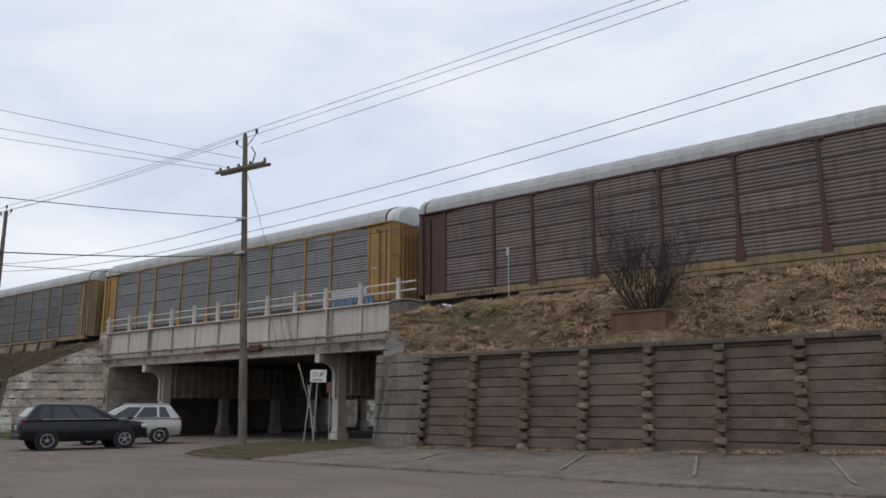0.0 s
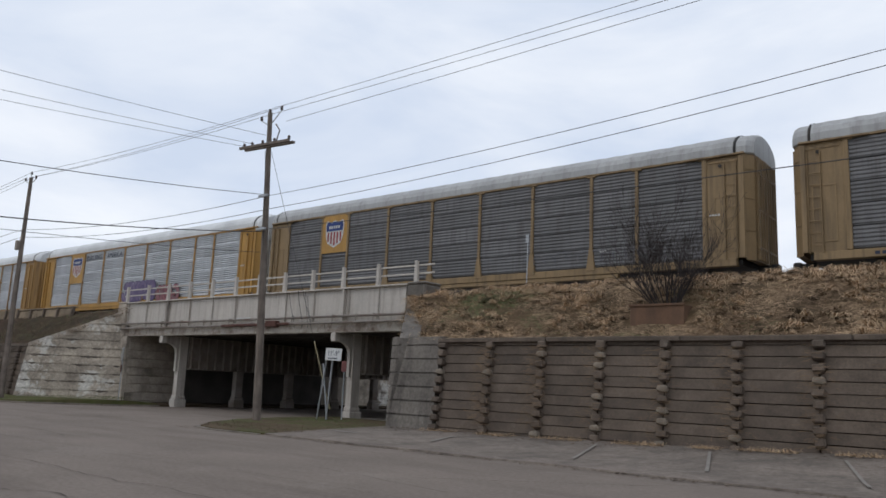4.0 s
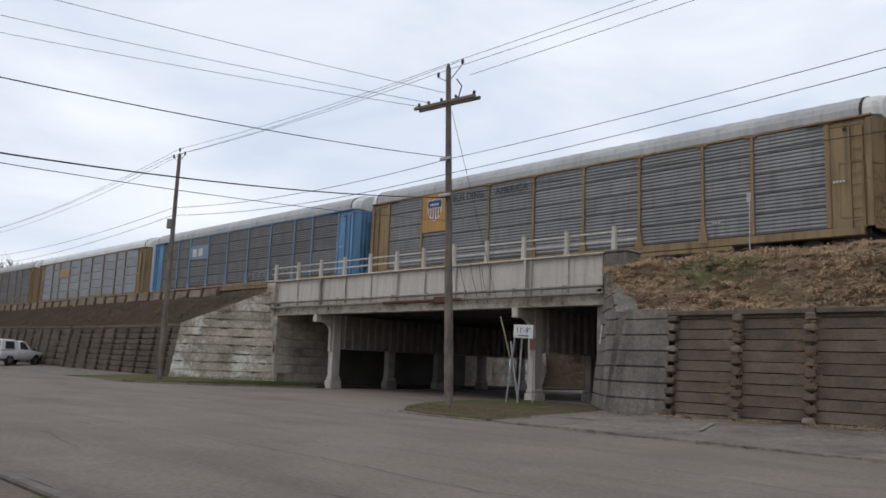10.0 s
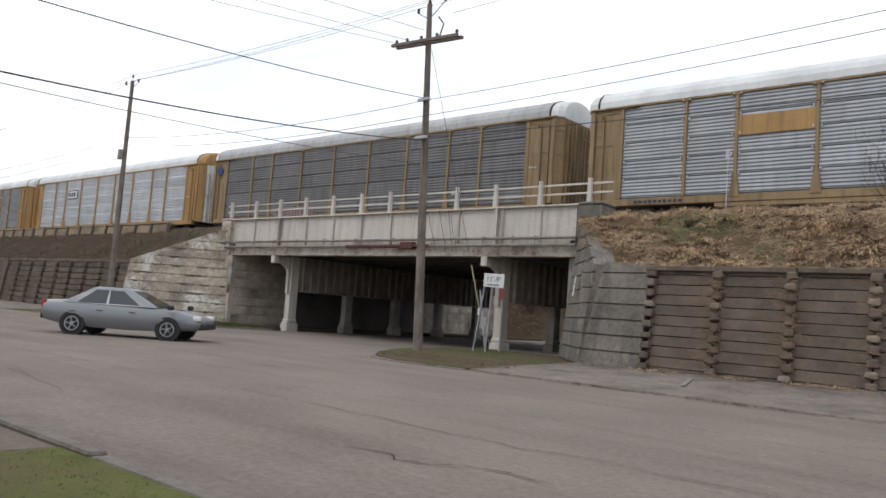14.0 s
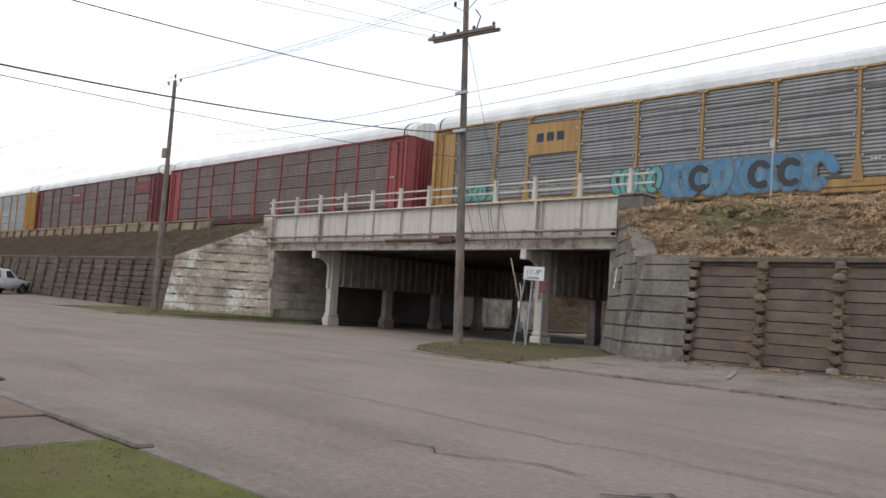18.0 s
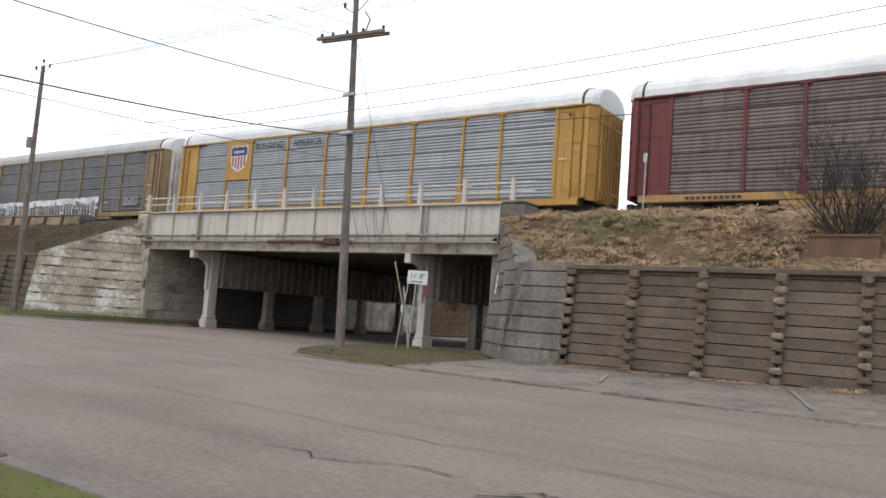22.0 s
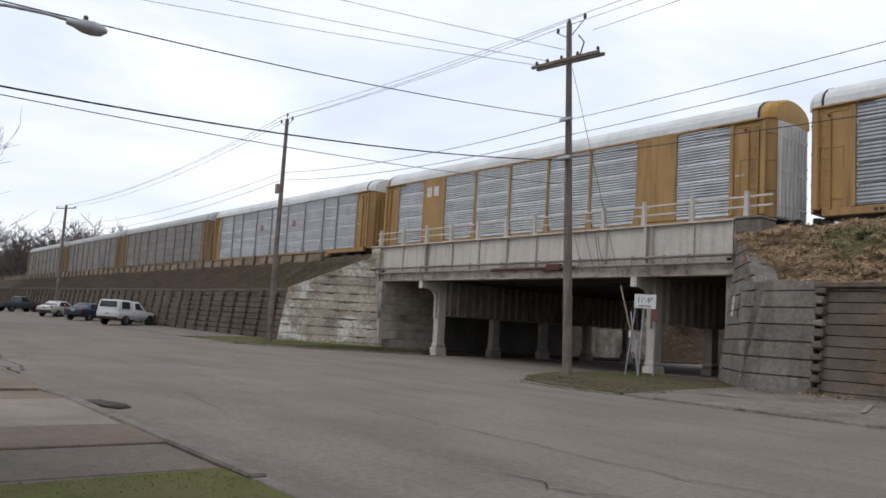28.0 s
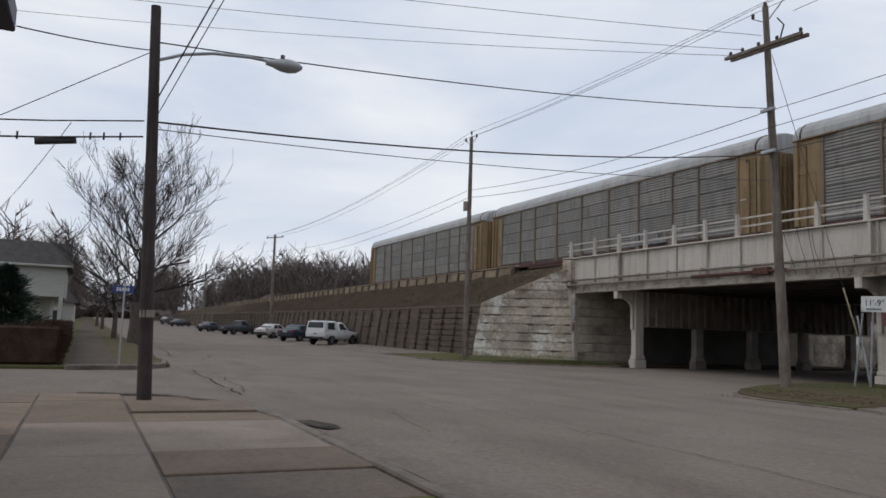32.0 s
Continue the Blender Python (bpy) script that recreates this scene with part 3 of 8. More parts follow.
for (xa, ya), (xb, yb), w in (((-13.55, 16.5), (-12.6, 13.6), 0.035), ((-10.6, 16.5), (-9.6, 13.6), 0.035), ((-7.7, 16.5), (-6.7, 13.6), 0.035), ((-17.75, 15.9), (-17.2, 14.2), 0.05),
                              ((-18.0, 15.7), (-15.9, 15.75), 0.025), ((-15.7, 15.5), (-14.2, 15.55), 0.02), ((-21.3, 14.6), (-20.2, 14.5), 0.05)):
    n = 5
    d = Vector((xb - xa, yb - ya, 0)).normalized()
    vs = []
    for i in range(n + 1):
        x, y = xa + (xb - xa) * i / n, ya + (yb - ya) * i / n
        vs += [(x - d.y * w, y + d.x * w, strip_z(x, y)), (x + d.y * w, y - d.x * w, strip_z(x, y))]
    lines.add(vs, [(2 * i, 2 * i + 1, 2 * i + 3, 2 * i + 2) for i in range(n)])
solid("parking_lines", lines, M_LINE, "faded white parking bay lines", "road marking", "stuff")

drain = thing("storm_drain", "rusty sunken storm drain grate beside the kerb", "drain", pose(-21.25, 0.5, 0.012, 0, 0, 10))
part("frame", Geo().add([(-0.62, -0.2, 0.006), (-0.2, -0.24, 0.006), (0.3, -0.2, 0.006), (0.6, -0.12, 0.006), (0.5, 0.12, 0.006), (0.15, 0.2, 0.006), (-0.3, 0.12, 0.006)], [(0, 1, 2, 3, 4, 5, 6)]), M_CRACK, drain)
for i in range(6):
    part("bar", Geo().box(-0.4 + i * 0.13, -0.33 + i * 0.13, -0.17, 0.1, 0.0, 0.014, 0.005), M_TIE, drain)


# ---- banks and track bed ----
def bank(name, x_list, profile, mat, label, amp=0.12, edge=None):
    """An earth slope with the cross-section profile of (y, z), along x, its foot at edge(x)."""
    n = 30
    vs = []
    for k in range(n + 1):
        for x in x_list:
            y0 = edge(x) if edge else profile[0][0]
            y = y0 + (profile[-1][0] - y0) * k / n
            z = float(np.interp(y, [p[0] for p in profile], [p[1] for p in profile]))
            z += (rough(x, y, amp, 0.9) + rough(x, y, amp * 0.5, 2.7)) * (0.3 if k == 0 else 1)
            vs.append((x, y, z))
    m = len(x_list)
    fs = [(k * m + i, k * m + i + 1, (k + 1) * m + i + 1, (k + 1) * m + i) for k in range(n) for i in range(m - 1)]
    return solid(name, Geo().add(vs, fs), mat, label, "bank", "structure", smooth=True)


def east_edge(x):
    return max(17.95, min(21.6, 17.95 + (-21.75 - x) * 1.2))


def west_edge(x):
    return max(17.95, min(21.7, 18.1 + (x + 48.6) * 1.02))


EAST_X = [-24.0 + 0.35 * i for i in range(100)] + [11 + 3 * i for i in range(1, 40)]
WEST_X = [-45.4 - 0.4 * i for i in range(110)] + [-89.4 - 4 * i for i in range(1, 60)]
EAST_PROFILE = ((17.95, 3.06), (18.5, 3.3), (19.3, 4.0), (20.3, 4.8), (21.3, 5.2), (22.4, 5.3))
WEST_PROFILE = ((17.95, 2.85), (18.6, 3.2), (19.6, 4.0), (20.6, 4.8), (21.5, 5.25), (22.4, 5.3))
bank("bank_east", EAST_X, EAST_PROFILE, M_DRY, "steep bank of straw-coloured dry grass", 0.09, east_edge)
bank("bank_west", WEST_X, WEST_PROFILE, M_SOIL, "brown earth bank with dead brush", 0.17, west_edge)
for name, x0, x1 in (("ballast_east", -24.2, 140), ("ballast_west", -330, -45.7)):
    g = Geo().grid([x0 + (x1 - x0) * i / 60 for i in range(61)], [22.3, 23, 25.5, 29.5, 33, 37, 39, 45], lambda x, y: float(np.interp(y, (22.3, 25.5, 33, 37, 39, 45), (5.28, 5.3, 5.3, 5.3, 5.1, 2.7))))
    solid(name, g, M_BALLAST, "grey crushed-stone track bed on top of the bank", "track bed", "structure")

RAIL_Z, TRACK_Y = 5.5, 27.5
track = thing("railway_track", "rusty steel rails on dark wooden sleepers", "railway track", kind="structure")
for y in (TRACK_Y - 0.755, TRACK_Y + 0.755):
    part("rail", Geo().box(-330, 140, y - 0.036, y + 0.036, RAIL_Z - 0.06, RAIL_Z, 0.01).box(-330, 140, y - 0.07, y + 0.07, RAIL_Z - 0.17, RAIL_Z - 0.14), M_RAIL, track)
ties = Geo()
for i in range(560):
    ties.box(-250 + i * 0.6, -250 + i * 0.6 + 0.23, TRACK_Y - 1.3, TRACK_Y + 1.3, 5.18, 5.335)
part("sleepers", ties, M_TIE, track)["kind"] = "stuff"

# ---- railway bridge ----
BX0, BX1, FY = -45.2, -24.15, 20.84
GB, GT = 3.71, 5.57
NY = 39.0
bridge = thing("railway_bridge", "pale grey steel girder railway bridge over the side road, streaked with rust", "bridge", kind="structure")
part("girder_web", Geo().box(BX0, BX1, FY + 0.06, FY + 0.10, GB + 0.1, GT - 0.02), M_GIRDER, bridge)
part("top_flange", Geo().box(BX0, BX1, FY - 0.10, FY + 0.24, GT - 0.06, GT, 0.01), M_GIRDER, bridge)
part("lower_ledge", Geo().box(BX0, BX1 + 0.05, FY - 0.02, FY + 0.3, GB, GB + 0.41, 0.015), M_LEDGE, bridge, "rust-stained lower ledge")
part("bottom_flange", Geo().box(BX0, BX1 + 0.02, FY - 0.12, FY + 0.32, GB - 0.035, GB - 0.003, 0.008), M_LEDGE, bridge)
BAY_X = (-45.1, -43.2, -41.1, -39.1, -37.15, -35.25, -33.45, -31.55, -29.65, -27.75, -25.75, -24.25)
for i, x in enumerate(BAY_X):
    wide = i in (2, 9)
    part("stiffener", Geo().box(x - (0.05 if wide else 0.012), x + (0.05 if wide else 0.012), FY - (0.10 if wide else 0.03), FY + 0.056, GB + 0.42, GT - 0.065), M_GIRDER, bridge)
part("stiffener_angle", Geo().box(-27.5, -27.47, FY - 0.06, FY + 0.056, GB + 0.42, GT - 0.065), M_GIRDER, bridge)
part("seam", Geo().box(-35.27, -35.23, FY - 0.036, FY - 0.031, GB + 0.42, GT - 0.07), M_STEEL, bridge, "dark rusty seam")
# deck and floor beams take the same shade-darkened concrete
part("deck", Geo().box(BX0 - 0.1, BX1 + 0.1, FY + 0.35, NY, 4.3, 5.29), M_SHADED_CONC, bridge, "dark concrete bridge deck")
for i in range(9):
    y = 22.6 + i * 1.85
    part("beam", Geo().box(BX0, BX1, y, y + 0.28, GB + 0.12, 4.3), M_SHADED_CONC, bridge, "floor beam, coloured dark for its shade")
part("back_girder", Geo().box(BX0, BX1, NY, NY + 0.12, GB, GT), M_GIRDER, bridge)
part("joint_strip", Geo().box(BX0 + 4.05, BX0 + 4.16, FY - 0.12, FY + 0.02, GB + 0.35, GT - 0.07), M_STEEL, bridge, "dark girder joint")
# service pipes along the face
for z, r, y in ((4.36, 0.05, FY - 0.12), (4.09, 0.055, FY - 0.17)):
    part("pipe", Geo().tube([(BX0 - 0.25, y, z), (BX0 + 8, y, z - 0.01), (BX1 + 0.02, y, z)], r, 8), M_PIPE, bridge, "rust-spotted service pipe", smooth=True)
part("rusty_pipe", Geo().tube([(-36.0, FY - 0.16, 4.08), (-34.0, FY - 0.165, 4.085), (-31.0, FY - 0.16, 4.09)], 0.07, 8), M_RUST, bridge, "rusted pipe sleeve", smooth=True)
part("junction_box", Geo().box(-32.6, -31.85, FY - 0.26, FY - 0.02, 3.97, 4.25, 0.02), M_RUST, bridge, "rusty junction box")
for x in (-41.4, -39.6, -37.6, -35.5, -33.2, -30.9, -28.3, -26.9, -25.9):
    part("pipe_clamp", Geo().box(x, x + 0.05, FY - 0.16, FY + 0.0, 4.3, 4.44, 0.01).box(x + 0.02, x + 0.04, FY - 0.17, FY - 0.14, 4.0, 4.36), M_PIPE, bridge)
for x in (-42.4, -40.2, -38.3, -30.2, -28.7, -26.4):
    part("pipe_hanger", Geo().tube([(x, FY - 0.16, 4.15), (x + 0.05, FY - 0.2, 4.0), (x, FY - 0.14, 3.84)], 0.018, 5), M_PIPE, bridge)
part("loose_pipe", Geo().tube([(-35.0, FY - 0.1, 4.42), (-33.9, FY - 0.1, 4.43)], 0.028, 6), M_SIGN_PALE, bridge, "short pale conduit")
# loose wires hanging over the girder face
for x, dx, z0 in ((-31.2, 0.5, 5.5), (-30.6, 0.45, 5.55), (-30.1, 0.3, 5.5), (-29.95, 0.35, 5.3)):
    part("hanging_wire", Geo().tube([(x, FY - 0.14, z0), (x + dx * 0.4, FY - 0.17, z0 - 0.6), (x + dx, FY - 0.18, 4.2), (x + dx * 1.1, FY - 0.16, 3.9)], 0.011, 4), M_WIRE, bridge)
# railing
railing = thing("bridge_railing", "white-painted steel railing along the bridge edge", "railing")
POST_X = (-45.4, -43.27, -41.27, -39.3, -37.33, -35.42, -33.63, -31.75, -29.86, -27.92, -25.87, -23.8)
taper = [(-0.085, 0.0), (0.085, 0.0), (0.055, 0.86), (-0.055, 0.86)]
for x in POST_X:
    part("post", Geo().prism(taper, 0.14, pose(x, FY - 0.03, GT)).box(x - 0.07, x + 0.07, FY - 0.045, FY + 0.125, GT + 0.86, GT + 0.9, 0.01), M_GIRDER, railing)
for z in (6.3, 5.97):
    part("rail_bar", Geo().box(BX0 - 0.7, BX1 + 1.2, FY + 0.115, FY + 0.155, z - 0.035, z + 0.035, 0.01), M_GIRDER, railing)

# column rows with cap girders
def column(x, y, side, paint=None, label="pale concrete-cased column with a flared base"):
    c = thing("bridge_column", label, "column", pose(x, y, -0.1), "bridge columns", "structure")
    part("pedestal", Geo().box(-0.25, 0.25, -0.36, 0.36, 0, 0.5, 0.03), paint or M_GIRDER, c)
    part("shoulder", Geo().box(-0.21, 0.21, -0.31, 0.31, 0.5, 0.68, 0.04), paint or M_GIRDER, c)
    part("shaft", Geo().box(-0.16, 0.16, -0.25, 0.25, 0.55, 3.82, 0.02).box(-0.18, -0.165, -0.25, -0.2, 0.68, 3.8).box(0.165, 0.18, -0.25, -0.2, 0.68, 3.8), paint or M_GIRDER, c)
    out = [(-0.22, 1.95), (-0.38, 1.95), (-0.38, 2.95), (-0.44, 3.14), (-0.6, 3.3), (-0.85, 3.4), (-1.3, 3.45), (-1.3, 3.78), (-0.22, 3.78)]
    if side:
        part("bracket", Geo().prism(out, 0.18, pose(0.09, 0, 0, 0, 0, 90)), paint or M_GIRDER, c)
        part("bearing_pad", Geo().box(-0.15, 0.15, -1.36, -1.08, 3.4, 3.8, 0.02), paint or M_GIRDER, c)
    return c


# columns behind the front pair: grimy, and coloured darker for the shade there
for x, side in ((-41.3, 1), (-28.15, 1)):
    for i in range(5):
        column(x + (0.0 if i else -0.05), 22.1 + i * 3.75, 0 if i else side, *((M_STEEL, "grimy brown column deep under the bridge, darkened for shade") if i else ()))
    cap = thing("cap_girder", "ribbed steel cap girder along the column row", "girder", kind="structure")
    part("web", Geo().box(x + 0.1, x + 0.14, 22.4, NY - 0.4, 2.05, 3.72), M_STEEL, cap)
    part("flange", Geo().box(x - 0.1, x + 0.34, 22.4, NY - 0.4, 1.98, 2.046), M_STEEL, cap)
    for i in range(31):
        part("rib", Geo().box(x - 0.06, x + 0.096, 22.5 + i * 0.52, 22.53 + i * 0.52, 2.05, 3.7), M_STEEL, cap)
        part("rib", Geo().box(x + 0.144, x + 0.3, 22.5 + i * 0.52, 22.53 + i * 0.52, 2.05, 3.7), M_STEEL, cap)

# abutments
# the inner stretch is coloured darker than both ends to give its shade
flat("abutment_west_inner", [(-46.3, 24.6), (-44.85, 24.6), (-44.85, 35.6), (-46.3, 35.6)], 4.28, M_SHADED_CONC, "abutment deep under the bridge, coloured dark for the shade there", "abutment", depth=4.6)
flat("abutment_west_outer", [(-46.3, 35.602), (-44.85, 35.602), (-44.85, 38.3), (-46.3, 38.3)], 4.28, M_CONC, "pale concrete end of the abutment on the far side", "abutment", depth=4.6)
flat("abutment_west", [(-46.3, 20.9), (-44.85, 20.9), (-44.85, 24.598), (-46.3, 24.598)], 4.28, M_CONC, "stained pale concrete abutment under the bridge", "abutment", depth=4.6)
courses = thing("abutment_courses", "stained pale board-marked concrete face of the abutment", "abutment", kind="structure")
for i in range(9):
    part("course", Geo().box(-44.85, -44.79, 20.95, 24.55, -0.3 + i * 0.46 + 0.02, 0.16 + i * 0.46 - 0.015, 0.01), M_CONC, courses)
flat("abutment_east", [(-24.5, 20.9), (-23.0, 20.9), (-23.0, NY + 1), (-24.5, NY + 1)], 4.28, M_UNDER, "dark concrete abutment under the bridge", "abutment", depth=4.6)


def wing_wall(name, a, b, top_a, top_b, batter, mat, label, z0=-0.3, step=0.46, thick=0.6, lean_a=0.0, lean_b=0.0, chips=0):
    """A battered concrete wing wall of raised courses. a, b: its foot in plan; the outward side is to the right of a to b."""
    w = thing(name, label, "wing wall", kind="structure")
    d = Vector((b[0] - a[0], b[1] - a[1], 0))
    length = d.length
    m = pose(a[0], a[1], 0, 0, 0, math.degrees(math.atan2(d.y, d.x)))
    shear = Matrix(((1, 0, 0, 0), (0, 1, batter, 0), (0, 0, 1, 0), (0, 0, 0, 1)))

    def clip(zlo, zhi, inset):
        """The outline of the strip between two heights under the sloping top."""
        def left(z):
            return lean_a * z
        def right(z):
            return length - lean_b * z
        pts = [(left(zlo), zlo), (right(zlo), zlo), (right(zhi), zhi), (left(zhi), zhi)]
        out = []
        def inside(p):
            return p[1] <= top_a + (top_b - top_a) * p[0] / length
        for i, p in enumerate(pts):
            q = pts[(i + 1) % len(pts)]
            fp, fq = (top_a + (top_b - top_a) * p[0] / length - p[1]), (top_a + (top_b - top_a) * q[0] / length - q[1])
            if fp >= 0:
                out.append(p)
            if (fp >= 0) != (fq >= 0):
                f = fp / (fp - fq)
                out.append((p[0] + (q[0] - p[0]) * f, p[1] + (q[1] - p[1]) * f))
        return out
    zt = max(top_a, top_b)
    back = clip(z0, zt, 0)
    part("backing", Geo().prism(back, thick, m @ shear @ pose(0, 0.075, 0)), mat, w)
    z = z0
    while z < zt:
        o = clip(z + 0.024 + random.uniform(-0.006, 0.01), min(z + step, zt) - 0.02, 0)
        if len(o) >= 3:
            part("course", Geo().prism(o, 0.1, m @ shear @ pose(0, random.uniform(-0.006, 0.004), 0)), mat, w)
        z += step
    chip = random.Random(int(abs(a[0]) * 10))
    for k in range(chips):
        zj = z0 + step * chip.randint(1, int((zt - z0) / step))
        n = chip.randint(4, 9)
        s = chip.uniform(0.07, 0.15)
        x = chip.uniform(lean_a * zj + 0.1, length - n * s - 0.1)
        if zj + 0.1 > top_a + (top_b - top_a) * x / length:
            continue
        edge = [(x + q * s, zj - chip.uniform(0.01, 0.10) * math.sin(math.pi * q / n)) for q in range(n + 1)]
        rim = [(x + q * s, zj + 0.02 + chip.uniform(0.0, 0.035) * math.sin(math.pi * q / n)) for q in range(n, -1, -1)]
        part("chipped_edge", Geo().prism(edge + rim, 0.01, m @ shear @ pose(0, -0.01, 0)), M_CHIP, w)
    return w


wing_wall("wing_wall_west", (-48.75, 16.75), (-44.75, 20.84), 2.95, 5.35, 0.10, M_WING, "pale weathered concrete wing wall with horizontal grooves and peeling patches", lean_a=0.12, chips=46)
wing_wall("wing_wall_east", (-24.72, 20.84), (-22.0, 17.62), 5.35, 3.25, 0.10, M_CONC_GREY, "grey stained concrete wing wall with horizontal grooves", lean_a=0.1, lean_b=-0.06)
wing_wall("wing_wall_return", (-22.02, 17.60), (-19.92, 17.46), 3.22, 3.2, 0.10, M_CONC_GREY, "grey stained concrete wall end beside the crib wall", lean_a=-0.06)
for name, x0, x1, mat in (("pier_west", -46.05, -45.2, M_CONC), ("pier_east", -24.15, -23.2, M_CONC_GREY)):
    p = thing(name, "weathered concrete pier block at the bridge end", "pier", kind="structure")
    part("block", Geo().box(x0, x1, FY - 0.12, FY + 0.9, 3.0, 5.5, 0.06), mat, p)
    part("cap", Geo().box(x0 - 0.01, x1 + 0.01, FY - 0.13, FY + 0.91, 5.5, 5.62, 0.05), mat, p)
part("spalled_patch", Geo().prism([(-45.2, 1.7), (-44.95, 1.55), (-44.85, 1.9), (-44.83, 2.9), (-44.95, 3.1), (-45.1, 2.7), (-45.05, 2.2)], 0.02, pose(0, FY - 0.115, 0)), M_STEEL, bpy.data.objects["pier_west"], "dark broken patch of concrete")
part("pilaster", Geo().box(-45.3, -44.8, FY - 0.1, FY + 0.4, -0.2, 3.7, 0.03), M_CONC, bpy.data.objects["pier_west"])


# ---- crib walls ----
def lumpy(x0, x1, y0, y1, z0, z1):
    """A worn block with chipped corners."""
    g = Geo().box(x0, x1, y0, y1, z0, z1, 0.035)
    g.v = [(x + random.uniform(-0.016, 0.016), y + random.uniform(-0.018, 0.018), z + random.uniform(-0.014, 0.014)) for x, y, z in g.v]
    return g


def crib_wall(name, x0, x1, base, top, spacing, label, detail=True, foot=17.46, head=17.84, rows=11):
    """A crib wall: stretcher planks between stacks of header blocks, leaning back."""
    w = thing(name, label, "retaining wall", kind="structure")
    n = round((x1 - x0) / spacing)
    ztop = top
    rowh = 0.287
    lean = (head - foot) / 3.0
    back = Geo().add([(x0, foot + 0.2 + lean * -0.2, -0.3), (x1, foot + 0.2 - lean * 0.2, -0.3), (x1, head + 0.2, ztop), (x0, head + 0.2, ztop)], [(0, 1, 2, 3)])
    part("backing", back, M_CRIB, w, "dark shadowed backing")
    plank = {}
    for i in range(n):
        xa = x0 + i * spacing
        for r in range(rows):
            za = -0.257 + r * rowh
            y = foot + lean * (za + rowh / 2)
            if "m" not in plank:
                plank["m"] = [Geo().box(0.02, spacing - 0.02, 0, 0.14, 0.007 + k * 0.003, rowh - 0.008, 0.009).mesh("stretcher", M_CRIB) for k in range(3)]
                plank["h"] = [lumpy(-0.15 + 0.012 * k, 0.15 - 0.012 * (k % 3), -0.20 + 0.015 * (k % 2), 0.05, -0.095, 0.085 + 0.012 * k).mesh("header", M_CRIB) for k in range(5)]
                plank["p"] = lumpy(-0.14, 0.13, -0.18, 0.05, -0.08, 0.09).mesh("header", M_CRIB_PALE)
                plank["t"] = Geo().box(0.02, spacing - 0.02, 0, 0.14, 0.007, 0.1, 0.009).mesh("stretcher", M_CRIB)
            part("stretcher", plank["m"][random.randrange(3)], None, w, at=pose(xa, y + random.uniform(-0.012, 0.012), za, -7, 0, random.uniform(-0.25, 0.25)))
            if r == rows - 1:
                part("stretcher", plank["t"], None, w, at=pose(xa, y + 0.02, za + rowh, -7, 0, 0))
                part("header", plank["h"][i % 5], None, w, at=pose(xa, y + 0.03, za + rowh - 0.01, -7, 0, random.uniform(-3, 3)))
            if r > 0:
                me = plank["p"] if random.random() < 0.14 else plank["h"][random.randrange(5)]
                part("header", me, None, w, at=pose(xa + random.uniform(-0.015, 0.015), y + random.uniform(-0.02, 0.02), za + random.uniform(-0.015, 0.015), -7 + random.uniform(-3, 3), 0, random.uniform(-4, 4)))
    return w


def crib_far(name, x0, x1, top, spacing, label, rows=9):
    """The far crib wall, its headers and stretchers joined."""
    w = thing(name, label, "retaining wall", kind="structure")
    lean, foot = 0.125, 17.46
    n = round((x1 - x0) / spacing)
    for i in range(n):
        xa = x0 + i * spacing
        base = gz(xa) - 0.2
        rowh = (top(xa) - base) / rows
        g, h = Geo(), Geo()
        for r in range(rows):
            za = base + r * rowh
            y = foot + lean * (za + rowh / 2)
            g.box(0.03, spacing - 0.03, y, y + 0.14, za + 0.02, za + rowh - 0.02)
            h.box(-0.12, 0.12, y - 0.17, y + 0.1, za + 0.03, za + rowh * 0.85, 0.03)
        part("panel", g, M_CRIB, w, at=pose(xa, 0, 0))
        part("post", h, M_CRIB, w, at=pose(xa, 0, 0))
    g = Geo().add([(x0, foot + 0.22, -0.3), (x1, foot + 0.22, -0.3), (x1, foot + 0.62, top(x1)), (x0, foot + 0.62, top(x0))], [(0, 1, 2, 3)])
    part("backing", g, M_CRIB, w)
    cap = Geo()
    for i in range(n):
        xa = x0 + i * spacing
        cap.box(xa, xa + spacing - 0.01, 17.76, 18.1, top(xa) - 0.02, top(xa) + 0.12, 0.015)
    part("capping", cap, M_CRIB, w)
    return w


crib_wall("crib_wall_east", -19.79, -19.79 + 1.893 * 16, 0.3, 2.98, 1.893, "brown concrete crib retaining wall of planks and stacked header blocks")
east_cap = thing("crib_capping", "dark weathered concrete coping along the crib wall", "coping", kind="structure")
for i in range(8):
    x = -19.98 + i * 4.1
    part("coping_stone", Geo().box(x, x + 4.08, 17.72, 18.12, 3.0, 3.14, 0.02), M_CRIB, east_cap, at=pose(0, random.uniform(-0.02, 0.02), random.uniform(-0.012, 0.012)))
crib_far("crib_wall_west", -66.2, -49.2, lambda x: 2.95, 1.9, "brown concrete crib retaining wall of planks and header stacks")
crib_far("crib_wall_far_west", -150.0, -66.2, lambda x: float(np.interp(-x, (66, 97, 155), (2.95, 3.15, 3.4))), 1.9, "long brown concrete crib retaining wall beside the parking area", rows=7)

crib_far("crib_wall_distant", -330.0, -150.0, lambda x: float(np.interp(-x, (150, 330), (3.4, 4.0))), 6.0, "distant stretch of brown concrete retaining wall", rows=5)


# ---- train of autoracks ----
def paint(name, base, **k):
    return material(name, base, rough=k.pop("rough", 0.6), vary=k.pop("vary", 0.18), scale=k.pop("scale", 0.8), fine=18, bump=0.06,
                    stain=k.pop("stain", (0.10, 0.06, 0.035)), stain_amount=k.pop("stain_amount", 0.55), stain_scale=0.7, streak=True, **k)


